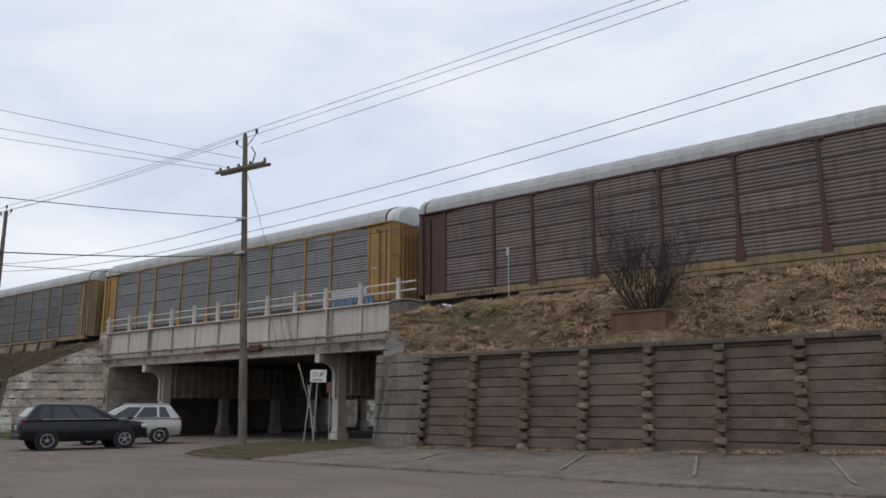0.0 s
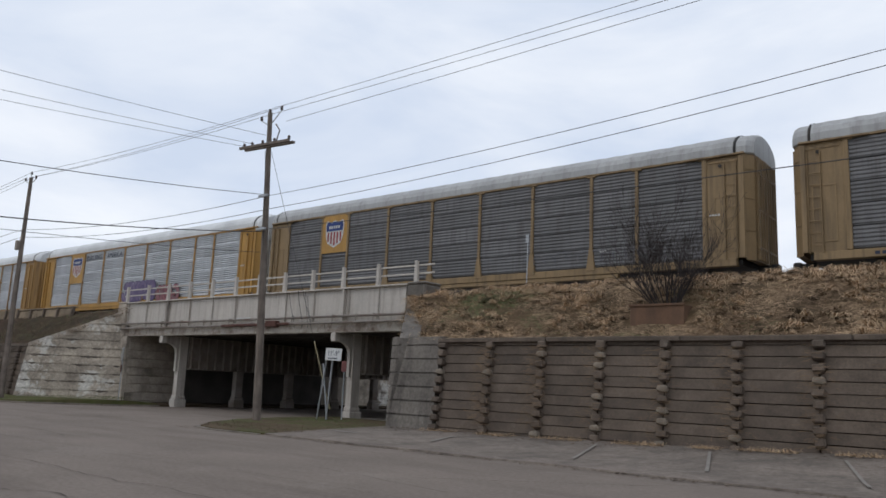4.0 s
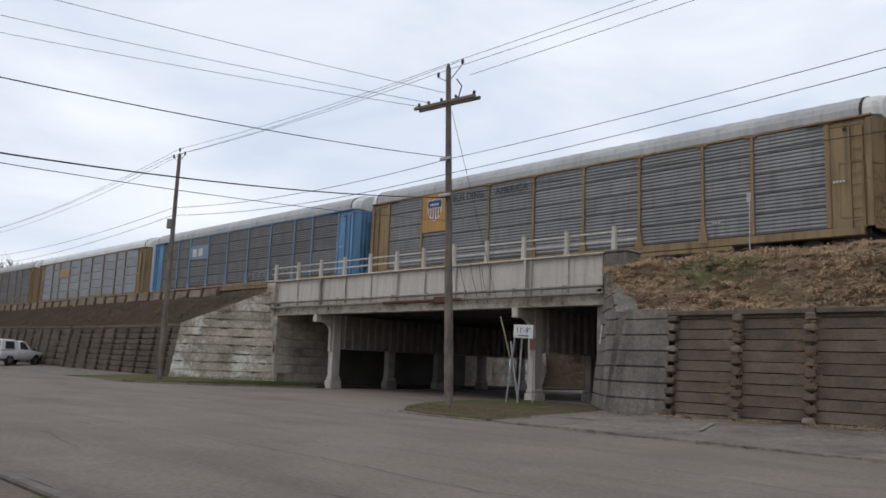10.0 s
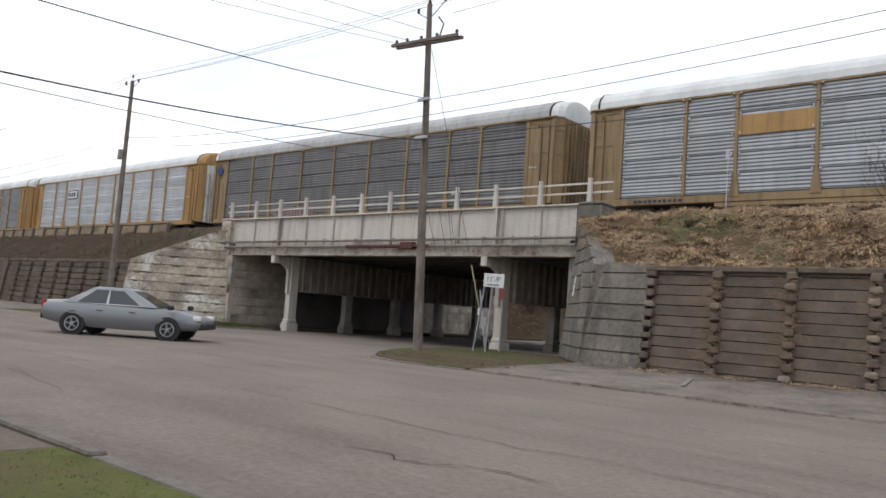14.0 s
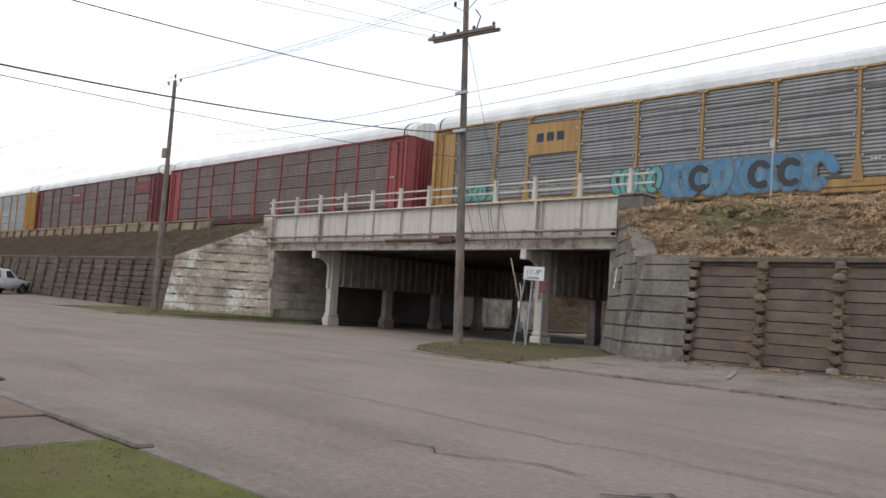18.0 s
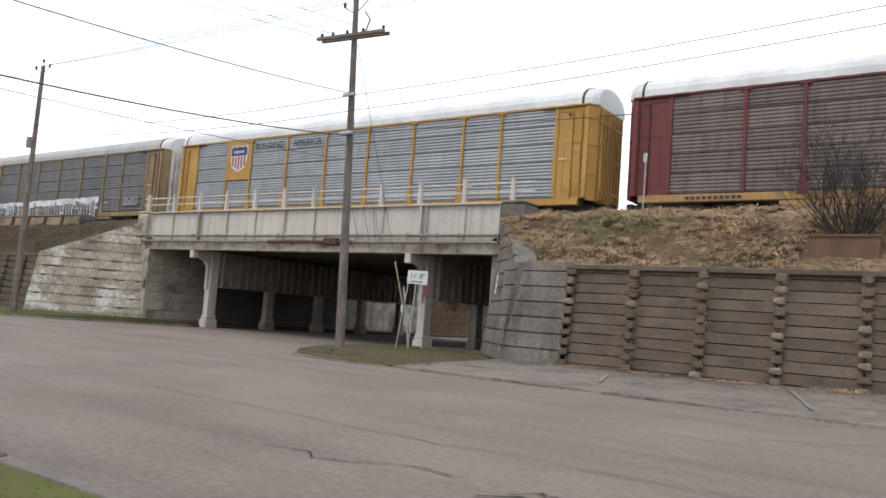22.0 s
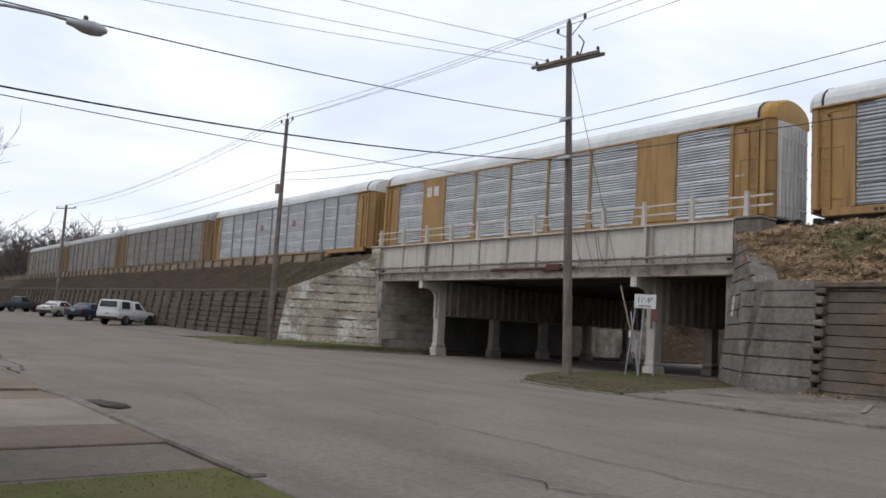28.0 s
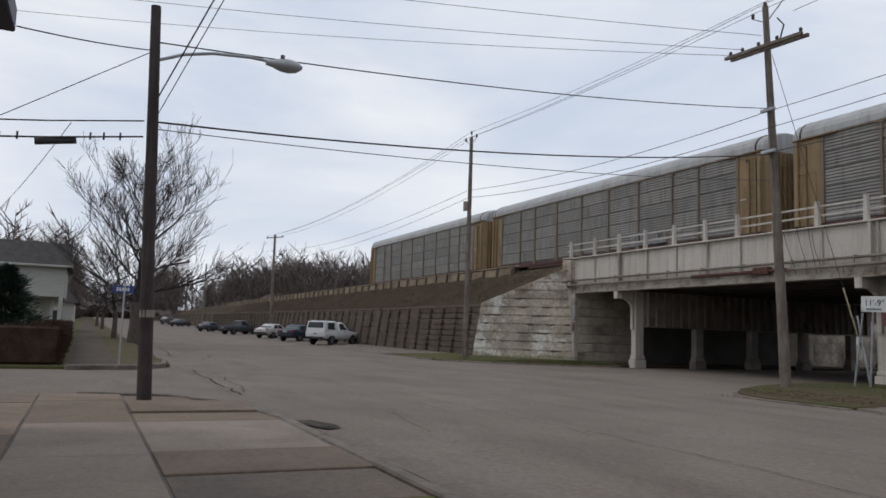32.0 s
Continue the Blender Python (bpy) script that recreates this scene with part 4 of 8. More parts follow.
PAINT = {
    "yellow": paint("yellow_rail_paint", (0.33, 0.192, 0.066), stain=(0.15, 0.085, 0.04), stain_amount=0.7),
    "dun": paint("dun_paint", (0.17, 0.132, 0.092), stain=(0.09, 0.07, 0.05), stain_amount=0.7),
    "dull_yellow": paint("grimy_yellow_paint", (0.235, 0.158, 0.078), stain=(0.10, 0.07, 0.04), stain_amount=0.75),
    "gold": paint("fresh_yellow_paint", (0.40, 0.22, 0.052), stain=(0.22, 0.12, 0.04), stain_amount=0.5),
    "brown": paint("oxide_brown_paint", (0.075, 0.028, 0.022), stain=(0.05, 0.03, 0.025)),
    "maroon": paint("maroon_paint", (0.13, 0.025, 0.025), stain=(0.05, 0.03, 0.03)),
    "red": paint("faded_red_paint", (0.25, 0.05, 0.05), stain=(0.12, 0.05, 0.045)),
    "blue": paint("faded_blue_paint", (0.11, 0.235, 0.39), stain=(0.10, 0.12, 0.14)),
    "pale_blue": paint("pale_blue_paint", (0.15, 0.22, 0.30), stain=(0.14, 0.17, 0.2)),
    "white": paint("dull_white_paint", (0.62, 0.61, 0.58), stain=(0.30, 0.27, 0.23)),
    "roof_white": paint("roof_white", (0.58, 0.585, 0.58), stain=(0.44, 0.43, 0.41), stain_amount=0.3),
    "roof_grey": paint("roof_grey", (0.36, 0.36, 0.355), stain=(0.20, 0.19, 0.18), stain_amount=0.5),
    "post_grey": paint("bare_grey_metal", (0.27, 0.255, 0.235), metal=0.3, stain=(0.16, 0.13, 0.1), stain_amount=0.6),
    "black": paint("black_underframe", (0.02, 0.018, 0.016), stain_amount=0.3),
}
SIDING = {
    "silver": paint("bright_galvanised_siding", (0.56, 0.57, 0.585), rough=0.42, metal=0.25, random_tint=0.08, stain=(0.42, 0.42, 0.42), stain_amount=0.5),
    "grey": paint("weathered_grey_siding", (0.175, 0.174, 0.173), rough=0.55, metal=0.2, random_tint=0.08, stain=(0.11, 0.105, 0.10), stain_amount=0.6),
    "blue_grey": paint("blue_grey_siding", (0.25, 0.262, 0.275), rough=0.5, metal=0.25, random_tint=0.09, stain=(0.18, 0.18, 0.19), stain_amount=0.5),
    "drab": paint("drab_siding", (0.20, 0.188, 0.172), rough=0.65, random_tint=0.1, stain=(0.09, 0.082, 0.075), stain_amount=0.6),
    "dark": paint("sooty_grey_siding", (0.125, 0.122, 0.122), rough=0.65, random_tint=0.12, stain=(0.07, 0.062, 0.058), stain_amount=0.6),
    "rusty": paint("brown_stained_siding", (0.135, 0.105, 0.095), rough=0.7, random_tint=0.12, stain=(0.07, 0.045, 0.038), stain_amount=0.7),
}
M_MARK = material("stencil_white", (0.5, 0.49, 0.46), vary=0.3, scale=5, bump=0)
M_MARK_DIM = material("worn_stencil", (0.27, 0.25, 0.23), vary=0.4, scale=6, bump=0)
M_MARK_DARK = material("stencil_dark", (0.03, 0.035, 0.06), vary=0.3, scale=5, bump=0)
M_SHIELD_BLUE = material("shield_blue", (0.03, 0.05, 0.16), vary=0.2, bump=0)
M_SHIELD_RED = material("shield_red", (0.27, 0.06, 0.06), vary=0.2, bump=0)
M_EMBLEM_GREEN = material("emblem_green", (0.05, 0.13, 0.075), vary=0.3, bump=0)

# posts along the side, and the two corners, in the car's own space
POSTS = (-12.6, -9.85, -7.85, -5.0, -2.13, 0.73, 3.57, 6.42, 8.42, 11.12)
REAR, FRONT = -14.1, 12.62
SIDE_Y, BAYS = -1.55, len(POSTS) - 1
ROWS, Z_SILL, Z_EAVE = 5, 1.12, 4.93
ROW_H = (Z_EAVE - Z_SILL) / ROWS


def slotted(me, count=1):
    for _ in range(count):
        me.materials.append(None)
    return me


def coloured(name, me, mat, parent, at=None, label=""):
    ob = part(name, me, None, parent, label, at=at)
    ob.material_slots[0].link = "OBJECT"
    ob.material_slots[0].material = mat
    return ob


def siding_mesh(width, bright):
    """One sheet of side screen, one row high, over a shadow gap. Bright sheets carry five bold ribs over a plain band, dull ones are shallowly corrugated."""
    gap = 0.026 if bright else 0.022
    prof = [(0.08, 0.0), (0.08, gap), (0.0, gap + 0.006)]
    count = 5
    low = 0.14 if bright else 0.045
    pitch = (ROW_H - 0.015 - low) / count
    for i in range(count):
        z = low + i * pitch
        if bright:
            prof += [(0.0, z), (0.035, z + pitch * 0.05), (0.035, z + pitch * 0.16), (-0.045, z + pitch * 0.42), (-0.05, z + pitch * 0.56), (0.0, z + pitch * 0.97)]
        else:
            prof += [(0.0, z + pitch * 0.08), (-0.024, z + pitch * 0.34), (-0.024, z + pitch * 0.46), (0.0, z + pitch * 0.94)]
    prof += [(0.0, ROW_H - 0.01), (0.05, ROW_H)]
    g = Geo()
    n = len(prof)
    vs = [(x, y, z) for x in (0.05, width - 0.05) for y, z in prof]
    return slotted(g.add(vs, [(i, i + 1, i + 1 + n, i + n) for i in range(n - 1)]).mesh("siding", None))


MESH = {}
SHEET = {}
for p, q in zip(POSTS[:-1], POSTS[1:]):
    if round(q - p, 2) not in SHEET:
        SHEET[round(q - p, 2)] = siding_mesh(q - p, True), siding_mesh(q - p, False)
MESH["post"] = slotted(Geo().box(-0.065, 0.065, -0.09, 0.04, Z_SILL - 0.02, Z_EAVE - 0.06, 0.012).box(-0.2, 0.2, -0.1, 0.04, Z_EAVE - 0.06, Z_EAVE - 0.01, 0.012).mesh("post", None))
MESH["foot"] = slotted(Geo().add([(-0.07, -0.1, 1.9), (0.07, -0.1, 1.9), (0.2, -0.1, 0.98), (-0.2, -0.1, 0.98),
                                  (-0.07, 0.02, 1.9), (0.07, 0.02, 1.9), (0.2, 0.02, 0.98), (-0.2, 0.02, 0.98)],
                                 [(0, 1, 2, 3), (7, 6, 5, 4), (0, 4, 5, 1), (1, 5, 6, 2), (2, 6, 7, 3), (3, 7, 4, 0)]).mesh("post_foot", None))
MESH["chord"] = slotted(Geo().box(REAR, FRONT, -0.06, 0.05, Z_EAVE, Z_EAVE + 0.10, 0.015).mesh("top_chord", None))
MESH["sill"] = slotted(Geo().box(REAR + 0.35, FRONT - 0.35, -0.07, 0.25, 0.80, Z_SILL - 0.03, 0.02)
                       .box(-8.6, 7.6, -0.04, 0.2, 0.62, 0.795, 0.02).mesh("side_sill", None))
# end sections: framed panels with a door outline, a heavy corner post and a plate along the eave
def frame_ring(x0, x1, z0, z1, t, y0, y1):
    """A flat rectangular frame, one piece."""
    vs = [(x, y, z) for y in (y0, y1) for x, z in ((x0, z0), (x1, z0), (x1, z1), (x0, z1), (x0 + t, z0 + t), (x1 - t, z0 + t), (x1 - t, z1 - t), (x0 + t, z1 - t))]
    fs = []
    for i in range(4):
        j = (i + 1) % 4
        fs += [(i, j, j + 4, i + 4), (i + 8, i + 12, j + 12, j + 8), (i, i + 8, j + 8, j), (i + 4, j + 4, j + 12, i + 12)]
    return Geo().add(vs, fs)


for key, w in (("end_rear", POSTS[0] - REAR), ("end_front", FRONT - POSTS[-1])):
    MESH[key] = slotted(Geo().box(0.02, w - 0.02, -0.03, 0.04, Z_SILL - 0.03, Z_EAVE, 0.01).mesh("end_panel", None))
    MESH[key + "_frame"] = slotted(frame_ring(0.36, w - 0.36, Z_SILL + 0.3, Z_SILL + 2.3, 0.05, -0.05, -0.03).mesh("door_frame", None))
    MESH[key + "_head"] = slotted(Geo().box(0.16, w - 0.22, -0.06, -0.03, Z_EAVE - 0.22, Z_EAVE - 0.14, 0.008).mesh("head_rail", None))
    MESH[key + "_eave"] = slotted(Geo().box(0.0, w + 0.7, -0.16, -0.06, Z_EAVE - 0.015, Z_EAVE + 0.06, 0.015).mesh("eave_plate", None))
MESH["edge_post"] = slotted(Geo().box(-0.05, 0.05, -0.08, -0.03, Z_SILL, Z_EAVE - 0.02, 0.01).mesh("edge_post", None))
MESH["corner_post"] = slotted(Geo().box(-0.1, 0.1, -0.11, -0.032, Z_SILL - 0.05, Z_EAVE - 0.03, 0.02).mesh("corner_post", None))
hole = Geo()
hole.lathe([(0.07, 0), (0.07, 0.012)], pose(0.62, -0.062, Z_EAVE - 0.34, 90, 0, 0), 10)
MESH["hole"] = slotted(hole.mesh("jacking_hole", None))
ld = Geo()
for i in range(9):
    ld.tube([(0, -0.11, Z_SILL + 0.2 + i * 0.42), (0.42, -0.11, Z_SILL + 0.2 + i * 0.42)], 0.014, 5)
for x in (0.0, 0.42):
    ld.box(x - 0.012, x + 0.012, -0.12, -0.03, Z_SILL - 0.1, Z_EAVE - 0.3)
MESH["ladder"] = slotted(ld.mesh("ladder", None))
# arched roof
arch = [(-1.61, 5.02), (-1.60, 5.28), (-1.50, 5.50), (-1.22, 5.74), (-0.75, 5.91), (-0.35, 5.98), (0, 6.0)]
arch = arch + [(-y, z) for y, z in arch[-2::-1]]
rf = Geo()
vs, fs, n = [], [], len(arch)
for i in range(57):
    x = REAR + 0.4 + (FRONT - REAR - 0.8) * i / 56
    lift = 0.012 if i % 2 else -0.006
    vs += [(x, y * (1 + lift * 0.3), z + lift) for y, z in arch]
for i in range(56):
    fs += [(i * n + k, i * n + k + 1, (i + 1) * n + k + 1, (i + 1) * n + k) for k in range(n - 1)]
fs += [tuple(range(n)), tuple(range(56 * n, 57 * n))]
MESH["roof"] = slotted(rf.add(vs, fs).mesh("roof", None))
# the ends: a chamfered corner on each side, a pair of ribbed doors between, a hood over them and a dark seal where the roof stops
for key, s in (("corner", 1), ("corner_far", -1)):
    c = Geo().add([(x, s * y, z) for z in (1.0, 4.97) for x, y in ((-0.02, -1.55), (0.24, -1.22), (0.24, -1.15), (-0.02, -1.15))], [(0, 1, 5, 4), (1, 2, 6, 5), (2, 3, 7, 6), (3, 0, 4, 7), (0, 3, 2, 1), (4, 5, 6, 7)])
    for z in (2.1, 3.3, 4.4):
        c.add([(x, s * y, zz) for zz in (z - 0.035, z + 0.035) for x, y in ((0.0, -1.575), (0.262, -1.235), (0.25, -1.2), (0.0, -1.54))], [(0, 1, 5, 4), (1, 2, 6, 5), (3, 0, 4, 7), (0, 3, 2, 1), (4, 5, 6, 7)])
    MESH[key] = slotted(c.mesh("end_corner", None))
    dr = Geo().add([(x, s * y, z) for z in (1.0, 4.95) for x, y in ((0.24, -1.146), (0.30, -0.02), (0.0, -0.02), (0.0, -1.146))], [(0, 1, 5, 4), (1, 2, 6, 5), (2, 3, 7, 6), (3, 0, 4, 7), (0, 3, 2, 1), (4, 5, 6, 7)])
    for y in (-1.0, -0.72, -0.44, -0.16):
        dr.box(0.2, 0.345, s * y - 0.035, s * y + 0.035, 1.05, 4.9, 0.015)
    for z in (1.5, 2.9, 4.3):
        dr.box(0.2, 0.325, min(-1.1 * s, -0.06 * s), max(-1.1 * s, -0.06 * s), z - 0.04, z + 0.04)
    MESH["door" if s > 0 else "door_far"] = slotted(dr.mesh("end_door", None))
hood = Geo()
inner = [(y * 0.985, z - 0.03) for y, z in arch]
vs, n = [], len(arch)
for x, f, dz in ((-0.3, 1.0, 0.0), (0.05, 0.985, -0.01), (0.22, 0.87, -0.02), (0.27, 0.84, -0.08)):
    vs += [(x, y * f, 4.95 + (z - 4.95) * (1 + dz)) for y, z in inner] + [(x, 1.5 * f, 4.95), (x, -1.5 * f, 4.95)]
m = n + 2
hood.add(vs, [(i * m + k, i * m + (k + 1) % m, (i + 1) * m + (k + 1) % m, (i + 1) * m + k) for i in range(3) for k in range(m)] + [tuple(range(m)), tuple(range(3 * m, 4 * m))])
MESH["hood"] = slotted(hood.mesh("end_hood", None))
seal = Geo()
ring = [[(x, y * f, 5.0 + (z - 5.0) * f) for y, z in arch] for x, f in ((-0.38, 1.0), (-0.34, 1.014), (-0.30, 1.0))]
seal.add([p for r in ring for p in r], [(i * n + k, i * n + k + 1, (i + 1) * n + k + 1, (i + 1) * n + k) for i in range(2) for k in range(n - 1)])
MESH["seal"] = slotted(seal.mesh("roof_seal", None))
latch = Geo()
for b in range(BAYS):
    for r in range(1, ROWS + 1):
        for f in (0.14, POSTS[b + 1] - POSTS[b] - 0.14):
            latch.box(POSTS[b] + f - 0.022, POSTS[b] + f + 0.022, -0.085, -0.02, Z_SILL + r * ROW_H - 0.045, Z_SILL + r * ROW_H + 0.035)
MESH["latches"] = slotted(latch.mesh("latches", None))
MESH["far_side"] = slotted(Geo().box(REAR, FRONT, 1.5, 1.56, 0.9, 5.05).mesh("far_side", None))
MESH["deck"] = slotted(Geo().box(REAR + 0.2, FRONT - 0.2, -1.4, 1.4, 0.85, 1.05).mesh("deck", None))
tr = Geo()
for y in (-1.0, 1.0):
    tr.prism([(-1.35, 0.38), (-0.9, 0.30), (-0.45, 0.22), (0.45, 0.22), (0.9, 0.30), (1.35, 0.38), (1.35, 0.58), (0.6, 0.68), (-0.6, 0.68), (-1.35, 0.58)], 0.12, pose(0, y - 0.06, 0))
tr.box(-0.2, 0.2, -1.0, 1.0, 0.35, 0.85)
MESH["truck"] = slotted(tr.mesh("truck_frame", None))
wh = Geo()
for y in (-0.75, 0.75):
    wh.lathe([(0.12, -0.06), (0.42, -0.06), (0.455, -0.04), (0.455, 0.05), (0.40, 0.06), (0.12, 0.03)], pose(0, y, 0.455, 90, 0, 0), 20)
wh.tube([(0, -0.9, 0.455), (0, 0.9, 0.455)], 0.08, 8)
MESH["wheel"] = slotted(wh.mesh("wheel_set", None))
MESH["coupler"] = slotted(Geo().box(0.0, 0.7, -0.12, 0.12, 0.72, 0.98, 0.03).box(0.45, 0.76, -0.17, 0.17, 0.66, 1.02, 0.05).mesh("coupler", None))


def side_x(bay):
    """The place of a post along the side; between two posts for a fraction."""
    return float(np.interp(bay, range(len(POSTS)), POSTS))


def plate(car, name, bay, w_bays, z0, z1, mat, label):
    x0, x1 = side_x(bay) + 0.06, side_x(bay + w_bays) - 0.06
    return part(name, Geo().box(x0, x1, SIDE_Y - 0.072, SIDE_Y - 0.056, z0, z1, 0.004), mat, car, label)


def bars(car, name, x, z, w, h, n, mat, label, y=SIDE_Y - 0.085):
    """A row of n plain bars standing for lettering that cannot be read."""
    g, s = Geo(), w / n
    for i in range(n):
        g.box(x + i * s, x + i * s + s * 0.68, y - 0.003, y, z, z + h)
    return tagged(part(name, g, mat, car, label), kind="stuff")


def shield(car, bay, z, s):
    """A railway shield: blue head over red and white stripes."""
    x = side_x(bay + 0.5)
    y = SIDE_Y - 0.078
    edge = [(-0.5, 0.35), (-0.42, 0.5), (-0.2, 0.44), (0, 0.5), (0.2, 0.44), (0.42, 0.5), (0.5, 0.35), (0.46, -0.1), (0.36, -0.36), (0, -0.55), (-0.36, -0.36), (-0.46, -0.1)]
    sh = part("shield", Geo().prism([(x + a * s * 1.1, z + b * s * 1.1) for a, b in edge], 0.006, pose(0, y - 0.006, 0)), M_MARK, car, "white-edged blue and red shield emblem")
    part("shield_head", Geo().prism([(x + a * s, z + b * s) for a, b in edge[:7]] + [(x + 0.47 * s, z + 0.1 * s), (x - 0.47 * s, z + 0.1 * s)], 0.004, pose(0, y - 0.011, 0)), M_SHIELD_BLUE, sh)
    for k in range(5):
        a = -0.36 + k * 0.18
        low = -0.5 + abs(a) * 0.45
        part("stripe", Geo().box(x + (a - 0.045) * s, x + (a + 0.045) * s, y - 0.011, y - 0.007, z + low * s, z + 0.06 * s), M_SHIELD_RED, sh)
    bars(sh, "emblem_bar", x - 0.33 * s, z + 0.2 * s, 0.66 * s, 0.12 * s, 5, M_MARK, "", y - 0.013)


def graffiti_paint(name, a, b, c):
    m = material(name, a, rough=0.5, vary=0.2, scale=2, stain=b, stain_amount=1.0, stain_scale=1.1, bump=0)
    return m, material(name + "_edge", c, rough=0.5, vary=0.2, bump=0)


def ribbon(pts, width, y):
    """A flat paint stroke of the given width along points (x, z), its ends rounded."""
    n = len(pts)
    vs = []
    for i, (x, z) in enumerate(pts):
        ax, az = pts[max(i - 1, 0)]
        bx, bz = pts[min(i + 1, n - 1)]
        d = math.hypot(bx - ax, bz - az) or 1.0
        px, pz = -(bz - az) / d * width / 2, (bx - ax) / d * width / 2
        vs += [(x + px, y, z + pz), (x - px, y, z - pz)]
    fs = [(2 * i, 2 * i + 1, 2 * i + 3, 2 * i + 2) for i in range(n - 1)]
    for a, b, (x, z), (ox, oz) in ((0, 1, pts[0], pts[1]), (2 * n - 2, 2 * n - 1, pts[-1], pts[-2])):
        d = math.hypot(x - ox, z - oz) or 1.0
        ex, ez = (x - ox) / d * width / 2, (z - oz) / d * width / 2
        (ax, _, az), (bx, _, bz) = vs[a], vs[b]
        k = len(vs)
        vs += [(ax + ex * 0.75 + (x - ax) * 0.3, y, az + ez * 0.75 + (z - az) * 0.3), (x + ex, y, z + ez), (bx + ex * 0.75 + (x - bx) * 0.3, y, bz + ez * 0.75 + (z - bz) * 0.3)]
        fs.append((a, k, k + 1, k + 2, b))
    return Geo().add(vs, fs)


def arc_stroke(rng, x, z, w, h):
    """Points of one bowed, hooked stroke inside a box: part of a squeezed ring that drifts sideways."""
    start, sweep = rng.uniform(0, 6.28), rng.choice((-1, 1)) * rng.uniform(2.2, 4.6)
    drift = rng.uniform(-0.35, 0.35)
    return [(x + w * (0.5 + 0.42 * math.cos(start + sweep * f) + drift * (f - 0.5)), z + h * (0.5 + 0.45 * math.sin(start + sweep * f * (0.8 + 0.2 * f)))) for f in [q / 8 for q in range(9)]]


def graffiti(car, x0, x1, z0, z1, mats, seed, letter=1.0, fat=0.34):
    """Spray paint over the siding: swollen, outlined, overlapping bows, or one thin looping scrawl."""
    rng = random.Random(seed)
    fill, edge = mats
    h = z1 - z0
    if fat < 0.2:
        n = int((x1 - x0) / h * 9)
        ph, rate = rng.uniform(0, 6), rng.uniform(0.62, 0.8)
        pts = [(x0 + (x1 - x0) * k / n + 0.26 * h * math.sin(k * rate * 1.0 + ph), z0 + h * (0.5 + 0.3 * math.cos(k * rate + ph) + 0.2 * math.sin(k * 0.23 + ph) * math.cos(k * 0.11))) for k in range(n + 1)]
        part("graffiti", ribbon(pts, h * fat * 0.5, SIDE_Y - 0.098), fill, car, "thin looping spray-paint scrawl")
        return
    gr = part("graffiti", ribbon([(x0 + 0.1 * h, z0 + 0.12 * h), ((x0 + x1) / 2, z0 + 0.2 * h), (x1 - 0.1 * h, z0 + 0.14 * h)], 0.3 * h, SIDE_Y - 0.096), fill, car, "spray-painted abstract graffiti of swollen bows")
    x, k = x0, 0
    while x < x1 - 0.35 * h:
        w = h * letter * rng.uniform(0.6, 0.95)
        y = SIDE_Y - 0.102 - 0.012 * k
        for j in range(2):
            pts = arc_stroke(rng, x, z0, w, h)
            part("outline", ribbon(pts, h * fat * 1.15, y - 0.001 * j), edge, gr)
            part("fill", ribbon(pts, h * fat * rng.uniform(0.7, 0.85), y - 0.006 - 0.001 * j), fill, gr)
        x += w * 0.62
        k = (k + 1) % 3


G_BLUE = graffiti_paint("graffiti_blue", (0.10, 0.16, 0.22), (0.18, 0.22, 0.24), (0.02, 0.03, 0.08))
G_BRIGHT = graffiti_paint("graffiti_bright_blue", (0.06, 0.16, 0.27), (0.12, 0.22, 0.27), (0.10, 0.13, 0.15))
G_GREEN = graffiti_paint("graffiti_green", (0.08, 0.24, 0.20), (0.15, 0.28, 0.25), (0.03, 0.05, 0.05))
G_PURPLE = graffiti_paint("graffiti_purple", (0.12, 0.085, 0.17), (0.25, 0.20, 0.27), (0.07, 0.05, 0.12))
G_WHITE = graffiti_paint("graffiti_white", (0.36, 0.365, 0.365), (0.24, 0.245, 0.25), (0.12, 0.12, 0.13))
G_DARK = graffiti_paint("graffiti_dark", (0.10, 0.10, 0.11), (0.20, 0.18, 0.18), (0.03, 0.03, 0.035))
G_FAINT = graffiti_paint("graffiti_faint", (0.24, 0.24, 0.24), (0.18, 0.18, 0.18), (0.15, 0.15, 0.15))
G_SILVER = graffiti_paint("graffiti_silver", (0.34, 0.34, 0.345), (0.27, 0.27, 0.275), (0.12, 0.12, 0.125))
G_TAG = graffiti_paint("graffiti_tag", (0.03, 0.03, 0.035), (0.05, 0.05, 0.05), (0.34, 0.34, 0.34))
G_TEAL = graffiti_paint("graffiti_teal", (0.09, 0.27, 0.27), (0.24, 0.24, 0.09), (0.05, 0.06, 0.05))
G_PALE_RED = graffiti_paint("graffiti_dull_red", (0.16, 0.07, 0.07), (0.12, 0.07, 0.07), (0.30, 0.29, 0.28))
G_SLATE = material("graffiti_slate_blue", (0.13, 0.17, 0.22), rough=0.5, vary=0.2, scale=1, stain=(0.05, 0.055, 0.075), stain_amount=0.9, stain_scale=0.8, bump=0)
G_TAN = material("graffiti_tan", (0.38, 0.29, 0.17), rough=0.5, vary=0.25, scale=2, stain=(0.13, 0.11, 0.10), stain_amount=0.8, stain_scale=1.5, bump=0)
G_RED = graffiti_paint("graffiti_red", (0.22, 0.06, 0.07), (0.16, 0.10, 0.10), (0.08, 0.03, 0.04))


